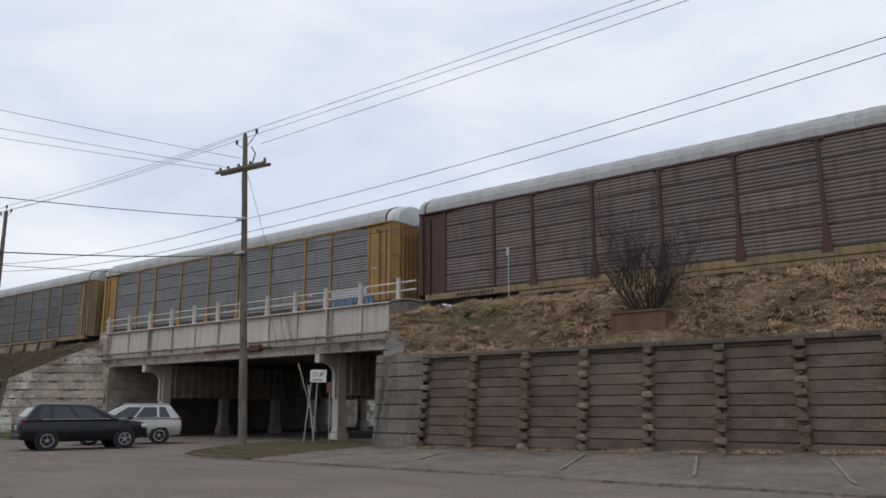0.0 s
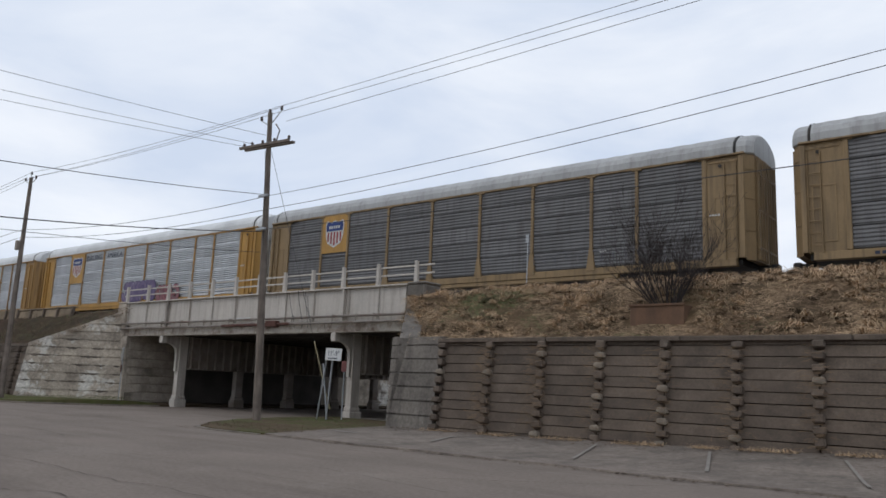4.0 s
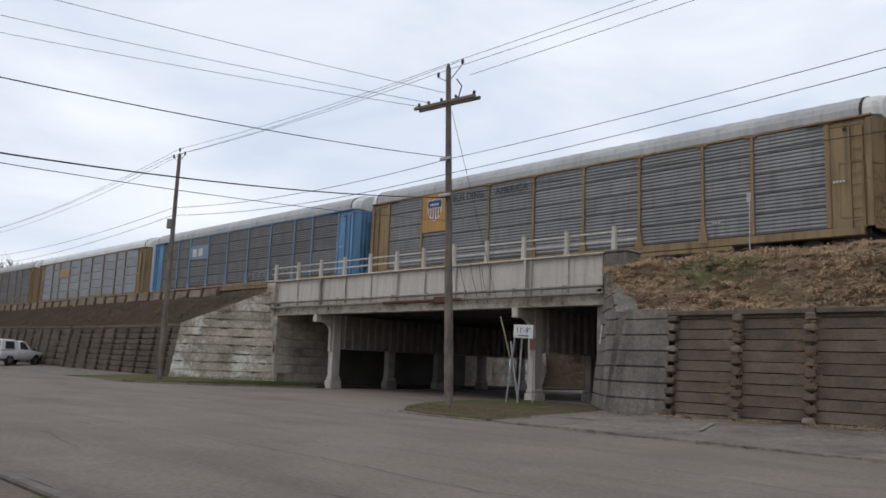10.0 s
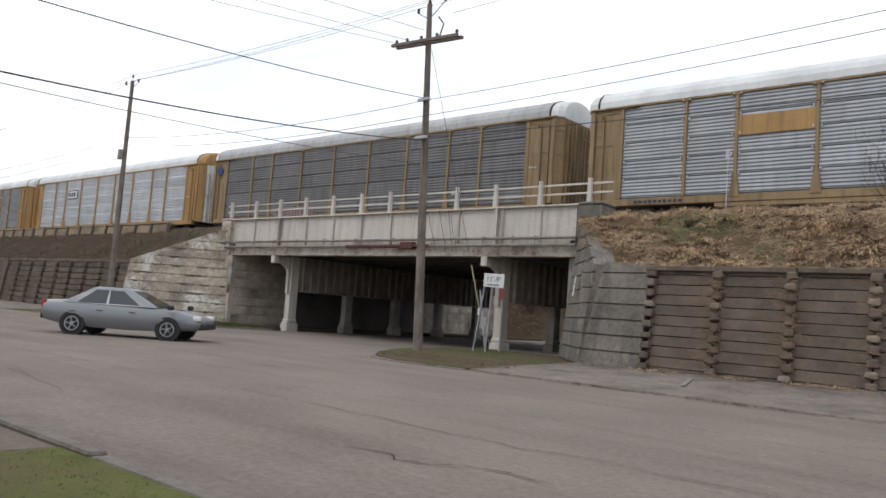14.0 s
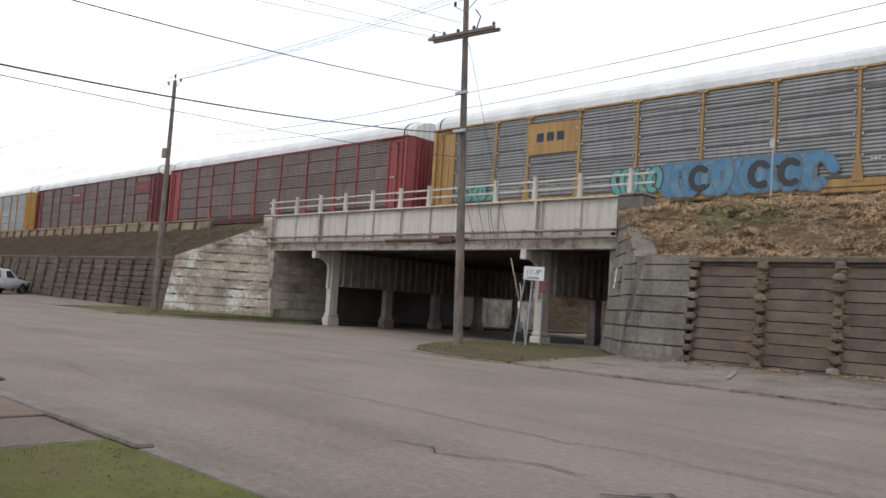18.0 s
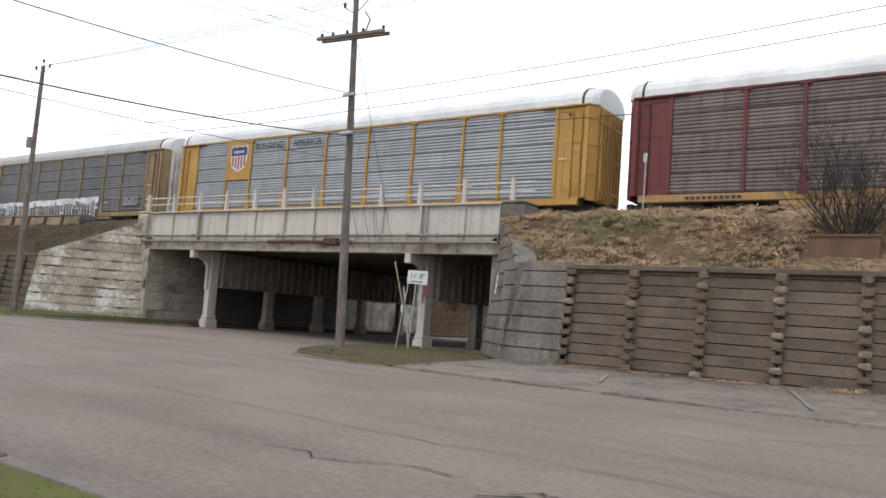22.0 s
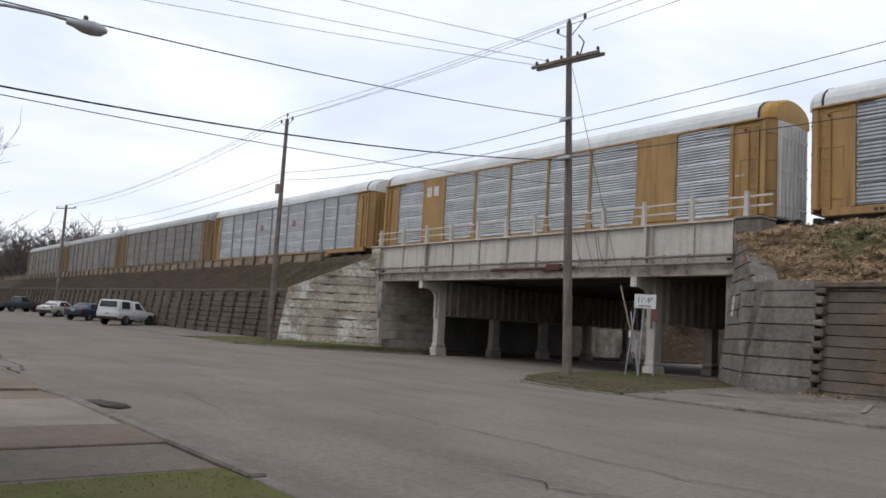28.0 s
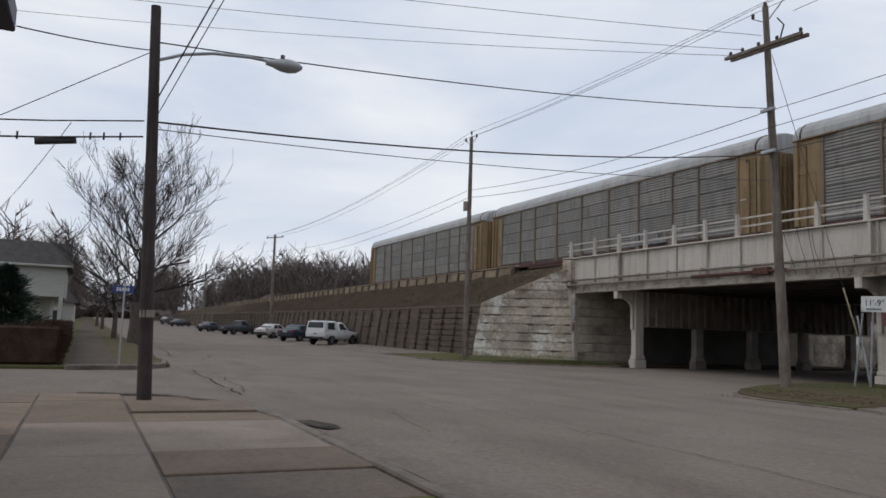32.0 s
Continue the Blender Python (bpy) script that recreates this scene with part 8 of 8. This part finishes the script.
for k, (x, y) in enumerate(((-43.5, 46.6), (-42.3, 47.5), (-45.2, 47.2), (-42.0, 49.5), (-40.8, 51.5), (-44.4, 49.2), (-43.2, 51.5), (-46.8, 48), (-22, 53))):
    bare_bush("bare_bush", "russet leafless brush beyond the bridge", (x, y, float(np.interp(abs(x + 35), (5.5, 7.5, 12), (-0.2, 2.2, 4.8))) * min(1, max(0, (y - 44.8) / 2.2)) - 0.25), 14, 2.2, 40 + k, 0.8, M_BRUSH, 0.03)

# ---- low upper crib along the western bank top ----
M_PALE_CRIB = material("pale_crib_panel", (0.23, 0.175, 0.115), vary=0.3, scale=1.5, random_tint=0.2, stain=(0.10, 0.075, 0.05), stain_amount=0.7)
upper = thing("upper_crib_wall", "low weathered tan concrete crib along the bank top", "retaining wall", kind="structure")
pan = Geo().box(0.1, 1.8, 0, 0.12, 0, 0.55, 0.02).mesh("panel", M_PALE_CRIB)
pst = Geo().box(-0.08, 0.08, -0.12, 0.1, -0.2, 0.62, 0.02).mesh("post", M_CRIB)
for i in range(56):
    x = -52 - i * 1.9
    part("panel", pan, None, upper, at=pose(x - 1.9, 21.0, 5.0 + rough(x, 3, 0.1, 0.2), -6, 0, random.uniform(-0.6, 0.6)))
    part("post", pst, None, upper, at=pose(x, 21.0, 5.0 + rough(x, 3, 0.1, 0.2), -6, 0, 0))
part("coping", Geo().box(-160, -52, 21.0, 21.35, 5.56, 5.63), M_PALE_CRIB, upper)

# ---- grass, weeds and litter ----
M_STRAW = material("straw_blades", (0.46, 0.325, 0.2), rough=0.9, vary=0.45, scale=1.2, bump=0)
M_THATCH = material("brown_thatch", (0.2, 0.137, 0.086), rough=0.9, vary=0.5, scale=1.5, bump=0, spec=0.15)
M_BLADE = material("green_blades", (0.10, 0.12, 0.042), rough=0.9, vary=0.4, scale=1.5, bump=0)
M_LAWN_BLADE = material("lawn_blades", (0.125, 0.135, 0.042), rough=0.9, spec=0.1, vary=0.35, scale=1.5, bump=0)
M_LEAF = material("dead_leaf", (0.085, 0.06, 0.04), rough=0.9, vary=0.4, scale=3, bump=0, spec=0.1)


def blades(name, mat, label, count, where, length, rng, flop=0.6, width=0.012, slope=None):
    """Loose blades scattered by where(rng), which gives a foot point; on a slope they lie matted along it."""
    g = Geo()
    for i in range(count):
        got = where(rng)
        if got is None:
            continue
        p = Vector(got)
        a = rng.uniform(0, 6.28)
        ln = length * rng.uniform(0.5, 1.3)
        if slope:
            nrm = Vector(slope)
            d = Vector((rng.uniform(-1, 1), -abs(rng.uniform(0, 0.9)), 0))
            d = (d - nrm * d.dot(nrm)).normalized() + nrm * rng.uniform(-0.02, 0.22)
            side = nrm.cross(d).normalized() * width
            p = p + nrm * rng.uniform(0.02, 0.09)
            mid, tip = p + d * ln * 0.55, p + d * ln - nrm * ln * 0.12 + side * rng.uniform(-6, 6)
        else:
            d = Vector((math.cos(a) * flop, math.sin(a) * flop, rng.uniform(0.1, 0.75))).normalized()
            side = Vector((-math.sin(a), math.cos(a), 0)) * width
            mid = p + d * ln * 0.55
            tip = p + d * ln + Vector((math.cos(a), math.sin(a), -0.8)) * ln * 0.3
        g.add([p - side, p + side, mid + side * 0.8, mid - side * 0.8, tip], [(0, 1, 2, 3), (3, 2, 4)])
    return tagged(new(name, g.mesh(name, mat)), label, "grass", "", "stuff")


def on_bank(profile, x0, x1, y0, y1):
    def where(rng):
        x, y = rng.uniform(x0, x1), rng.uniform(y0, y1)
        clump = noise.noise(Vector((x * 0.8, y * 0.9, 7.7)))
        if clump < rng.uniform(-1.0, 0.3):
            return None
        if y < (east_edge(x) if x > -35 else west_edge(x)) or (-13.9 < x < -11.9 and 18.75 < y < 19.7):
            return None
        z = float(np.interp(y, [p[0] for p in profile], [p[1] for p in profile])) + rough(x, y, 0.09, 0.9) + rough(x, y, 0.045, 2.7)
        return (x, y, z - 0.03)
    return where


def north_bank(r):
    x, y = r.uniform(-52, -24), r.uniform(45.5, 58)
    z = float(np.interp(abs(x + 35), (5.5, 7.5, 12), (-0.2, 2.2, 4.8))) * min(1, max(0, (y - 44.8) / 2.2)) - 0.2
    return (x, y, max(-0.1, z))


rng = random.Random(91)
blades("far_bank_weeds", M_LEAF, "brown and straw weeds on the bank beyond the bridge", 9000, north_bank, 0.7, rng, 0.6, 0.015, (0, -0.7, 0.7))
blades("far_bank_straw", M_THATCH, "straw weeds on the bank beyond the bridge", 4000, north_bank, 0.6, rng, 0.8, 0.015, (0, -0.7, 0.7))
blades("dry_grass_tufts", M_STRAW, "matted straw-coloured dead grass on the bank", 48000, lambda r: (lambda p: p if p and noise.noise(Vector((p[0] * 0.6, p[1] * 1.1, 5))) > r.uniform(-0.25, 0.35) else None)(on_bank(EAST_PROFILE, -24, 1, 18.0, 22.3)(r)), 0.3, rng, 1.0, 0.0055, (0, -0.6, 0.8))
def bank_z(x, y):
    return float(np.interp(y, [p[0] for p in EAST_PROFILE], [p[1] for p in EAST_PROFILE])) + rough(x, y, 0.09, 0.9) + rough(x, y, 0.045, 2.7)


def clumps(name, mat, label, count, length, rng, width, droop=0.7):
    """Tussocks: fans of long blades falling down the slope from one root."""
    g = Geo()
    for i in range(count):
        x, y = rng.uniform(-24, 1), rng.uniform(18.1, 22.2)
        if y < east_edge(x) or (-14 < x < -11.7 and y < 19.7) or noise.noise(Vector((x * 0.45, y * 0.7, 11))) < rng.uniform(-0.45, 0.3):
            continue
        z, size = bank_z(x, y), length * rng.uniform(0.6, 1.3)
        lean = rng.uniform(-0.8, 0.8)
        for k in range(26):
            a = rng.gauss(lean, 0.6)
            d = Vector((math.sin(a), -math.cos(a) * 0.75, rng.uniform(0.15, 0.7))).normalized()
            ln = size * rng.uniform(0.5, 1.2)
            p = Vector((x + rng.gauss(0, 0.05), y + rng.gauss(0, 0.05), z - 0.02))
            side = Vector((math.cos(a), math.sin(a), 0)) * width
            mid = p + d * ln * 0.5
            tip = p + d * ln * 0.8 + Vector((math.sin(a) * 0.3, -0.45, -droop)) * ln * 0.55
            g.add([p - side, p + side, mid + side, mid - side, tip], [(0, 1, 2, 3), (3, 2, 4)])
    return tagged(new(name, g.mesh(name, mat)), label, "grass", "", "stuff")


clumps("straw_tussocks", M_STRAW, "drooping tussocks of straw-coloured dead grass on the bank", 1700, 0.46, rng, 0.0065)
clumps("brown_tussocks", M_THATCH, "drooping tussocks of dark brown dead grass on the bank", 900, 0.34, rng, 0.007)
clumps("dark_weeds", M_LEAF, "dark rotted weeds between the tussocks", 520, 0.22, rng, 0.012)
# a hole's shade, put in as a near-black cap on the slope
burrow_shade = Geo().lathe([(0.05, 0.1), (0.28, 0.08), (0.4, 0.0)], pose(-21.7, 20.9, 5.02, 30, 0, 20), 12)
solid("burrow", burrow_shade, M_CRACK, "dark cap on the bank in place of a burrow mouth's shade", "burrow", "stuff")
blades("green_patch", M_BLADE, "patch of fresh green weeds on the bank", 1100, lambda r: (lambda x, y: (x, y, float(np.interp(y, [p[0] for p in EAST_PROFILE], [p[1] for p in EAST_PROFILE])) + 0.03))(r.gauss(-19.6, 0.9), min(21.9, max(18.6, r.gauss(20.0, 0.5)))), 0.2, rng, 0.8, 0.009, (0, -0.6, 0.8))
blades("matted_thatch", M_THATCH, "brown matted thatch under the dead grass", 34000, on_bank(EAST_PROFILE, -24, 1, 18.0, 22.3), 0.26, rng, 1.0, 0.008, (0, -0.6, 0.8))
blades("grass_wisps", M_STRAW, "loose upright wisps of dead grass on the bank", 2500, on_bank(EAST_PROFILE, -24, 1, 18.0, 22.3), 0.3, rng, 0.6, 0.005)
blades("green_grass_tufts", M_BLADE, "scattered fresh green weeds on the bank", 9000, lambda r: (lambda p: p if p and noise.noise(Vector((p[0] * 0.45, p[1] * 0.8, 2))) > 0.2 else None)(on_bank(EAST_PROFILE, -23, 0, 18.2, 21.8)(r)), 0.2, rng, 0.8, 0.008, (0, -0.6, 0.8))
blades("bank_brush", M_LEAF, "brown dead weeds on the western bank", 46000, on_bank(WEST_PROFILE, -140, -46.0, 17.9, 22.3), 0.5, rng, 0.8, 0.018, (0, -0.6, 0.8))
def patchy(where, offset, limit):
    """Keeps to patches of a bank."""
    def chosen(r):
        p = where(r)
        return p if p and noise.noise(Vector((p[0] * 0.55, p[1] * 0.9, offset))) > limit else None
    return chosen


west_slope = on_bank(WEST_PROFILE, -110, -45.9, 17.9, 22.2)
blades("bank_russet_brush", M_BRUSH, "russet dead brush in patches on the western bank", 16000, patchy(west_slope, 21.0, 0.05), 0.5, rng, 0.8, 0.014, (0, -0.6, 0.8))
blades("bank_dark_brush", M_TWIG, "black rotted stems in patches on the western bank", 12000, patchy(west_slope, 34.0, 0.12), 0.45, rng, 0.9, 0.011, (0, -0.6, 0.8))
blades("bank_stalks", M_LEAF, "upright dead stalks on the western bank", 5000, on_bank(WEST_PROFILE, -140, -46.0, 17.9, 22.3), 0.6, rng, 0.5, 0.008)
blades("bank_straw", M_THATCH, "dull dead grass among the brush on the western bank", 8000, on_bank(WEST_PROFILE, -90, -45.8, 17.9, 22.3), 0.34, rng, 1.0, 0.010, (0, -0.6, 0.8))
blades("bank_moss", M_BLADE, "dull green grass on the western bank", 4000, on_bank(WEST_PROFILE, -58, -45.8, 18.6, 22.3), 0.25, rng, 1.0, 0.012, (0, -0.6, 0.8))
def wing_top(r):
    f = r.random()
    if noise.noise(Vector((f * 9.0, 3.1, 0))) < r.uniform(-0.1, 0.35):
        return None
    x, y = -48.5 + 3.6 * f + r.gauss(0, 0.26), 17.4 + 3.6 * f + r.gauss(0, 0.26)
    return (x, y, 2.92 + 2.42 * f - 0.06)


blades("wing_top_weeds", M_LEAF, "dark dead weeds hanging over the top of the wing wall", 800, wing_top, 0.3, rng, 1.0, 0.007, (0.45, -0.45, 0.77))
blades("wing_top_straw", M_THATCH, "dull straw along the top of the wing wall", 500, wing_top, 0.24, rng, 1.0, 0.007, (0.45, -0.45, 0.77))
blades("crib_weeds", M_THATCH, "dry weeds hanging from the crib wall joints", 1500, lambda r: (lambda x, z: (x, 17.40 + 0.127 * z - 0.16, z))(-19.87 + 1.893 * r.choice((1, 1, 2, 2, 3, 4, 5, 6, 7, 8)) + r.gauss(0, 0.22), 0.5 + 2.4 * r.random()), 0.22, rng, 1.0, 0.005, (0, -0.99, 0.12))
blades("wall_foot_weeds", M_STRAW, "straw weeds along the foot of the crib wall", 4200, lambda r: (lambda x: (x, 17.33 - r.random() ** 2 * 0.4, wall_foot(x) - 0.03) if noise.noise(Vector((x * 0.9, 0, 0))) > -0.1 else None)(r.uniform(-20, 2)), 0.24, rng, 0.8, 0.006)
blades("island_grass", M_BLADE, "short patchy grass on the island", 7000, lambda r: (lambda x, y: (x, y, 0.075 + 0.011 * (y - 13)) if (y > 13.2 + max(0, (-25.5 - x)) * 1.1 and y < 20.5 - max(0, x + 25) * 1.1 and noise.noise(Vector((x * 0.5, y * 0.5, 9))) + (y - 15.5) * 0.12 > r.uniform(-0.3, 0.3)) else None)(r.uniform(-28.5, -22), r.uniform(12.7, 20)), 0.07, rng, 0.8, 0.007)
blades("wing_grass", M_BLADE, "short grass below the wing wall", 7000, lambda r: (lambda x, y: (x, y, 0.07 + max(0, y - 14) * 0.05) if y > 13.4 and y < 17 + (x + 48.7) * 0.9 and (x < -46 or y > 13.6 + (x + 46.5) * 1.1) else None)(r.uniform(-52, -42), r.uniform(13.3, 20)), 0.09, rng, 0.8, 0.009)
blades("near_grass", M_LAWN_BLADE, "short green roadside grass blades", 9000, lambda r: (-15.75 + 10.5 * r.random() ** 1.6, 0.02 - 1.9 * r.random(), 0.112), 0.03, rng, 0.9, 0.004)
litter = Geo()
for i in range(1500):
    zone = rng.random()
    if zone < 0.45:
        x, y, z = rng.uniform(-27.0, -21.5), rng.uniform(12.7, 15.3), 0.10
        if y < 13.3 + max(0, -25.5 - x) * 1.1 - 0.6:
            continue
    elif zone < 0.8:
        x = rng.uniform(-21.5, 0)
        y = 17.3 - rng.random() ** 2 * 1.5
        z = float(np.interp(y, (14.2, 17.6), (0.12, wall_foot(x)))) + 0.03
    else:
        x, y, z = rng.uniform(-26, -5), rng.uniform(12.0, 12.5), 0.022
    a, s = rng.uniform(0, 6.28), rng.uniform(0.02, 0.05)
    litter.add([(x + math.cos(a + k * 1.57) * s, y + math.sin(a + k * 1.57) * s, z + rng.uniform(0, 0.02)) for k in range(4)], [(0, 1, 2, 3)])
tagged(new("leaf_litter", litter.mesh("leaf_litter", M_LEAF)), "dead leaves scattered by the kerb", "leaves", "", "stuff")


# ---- what moves ----
def motions():
    """The train rolls east at about 18.5 m/s."""
    drift = ((0, 1.45), (3, 0.95), (6, 0.35), (9, 0.0), (12, -0.45), (16, -0.65), (19, -0.5), (21, -0.25), (23, -0.15), (26, 0.2), (28, 0.5), (30, 0.85), (32, 1.1))
    for i, car in enumerate(train):
        walk(car, [(t, pose(0.04 + 18.52 * t + d - PITCH * (i + 0.5) + SLACK.get(i, 0.0), TRACK_Y, RAIL_Z)) for t, d in drift])
    # black suv: left turn off the street and through the underpass
    drive(dark_suv, ((0, -32.6, 13.1, 77), (0.5, -31.4, 15.9, 84), (1, -30.4, 19.0, 91), (1.5, -30.5, 22.8, 94), (2, -30.8, 27.3, 92), (2.5, -30.9, 32, 90), (4, -31, 48, 90), (6, -31, 70, 90), (32, -31, 84, 90)), 2.6)
    # silver suv: out of the underpass and away west
    drive(pale_suv, ((0, -34.9, 16.2, 240), (0.5, -36.5, 15.4, 232), (1, -38.4, 14.5, 214), (1.5, -40.2, 13.7, 198), (2, -42.8, 13.1, 190), (3, -49, 12.3, 184), (5, -66, 11.6, 180), (8, -100, 11.2, 180), (14, -180, 11, 180), (32, -415, 11, 180)), 2.4)
    # silver sedan: along the street, then left through the underpass
    drive(silver_sedan, ((0, -150, 3.4, 0), (11, -53, 4.0, 2), (12.5, -42.8, 5.5, 8), (13, -38.9, 6.3, 14), (13.5, -34.6, 7.6, 22), (14.2, -32.0, 9.8, 52), (15, -31.0, 14.2, 82), (15.5, -30.9, 17.6, 88), (16, -31, 22.3, 90), (16.5, -31, 26.9, 90), (17, -30.9, 30.4, 89), (17.5, -30.8, 34.6, 89), (18, -30.8, 40, 90), (20, -31, 72, 90), (32, -31, 90, 90)), 17.6, 12.4)


def drive(pair, rows, until, since=0.0):
    """Key a vehicle along rows of seconds, x, y and heading, and roll its wheels between two times."""
    car, wheels = pair
    walk(car, [(t, pose(x, y, gz(x) + 0.004, 0, 0, h)) for t, x, y, h in rows])
    ts = [r[0] for r in rows]
    xs_, ys_ = [r[1] for r in rows], [r[2] for r in rows]
    steps = [since + k / 30 for k in range(int((until - since) * 30) + 1)]
    turned, angle, last = [], 0.0, None
    for t in steps:
        p = (np.interp(t, ts, xs_), np.interp(t, ts, ys_))
        if last:
            angle += math.degrees(math.hypot(p[0] - last[0], p[1] - last[1]) / wheels[0][3])
        last = p
        turned.append((t, angle))
    spin = ([(0.0, 0.0)] if since > 0 else []) + turned + [(32.0, turned[-1][1])]
    for w, ax, y, r, flip in wheels:
        walk(w, [(t, pose(ax, y, r, 0, 0, flip) @ pose(0, 0, 0, 0, a if flip == 0 else -a, 0)) for t, a in spin])


motions()
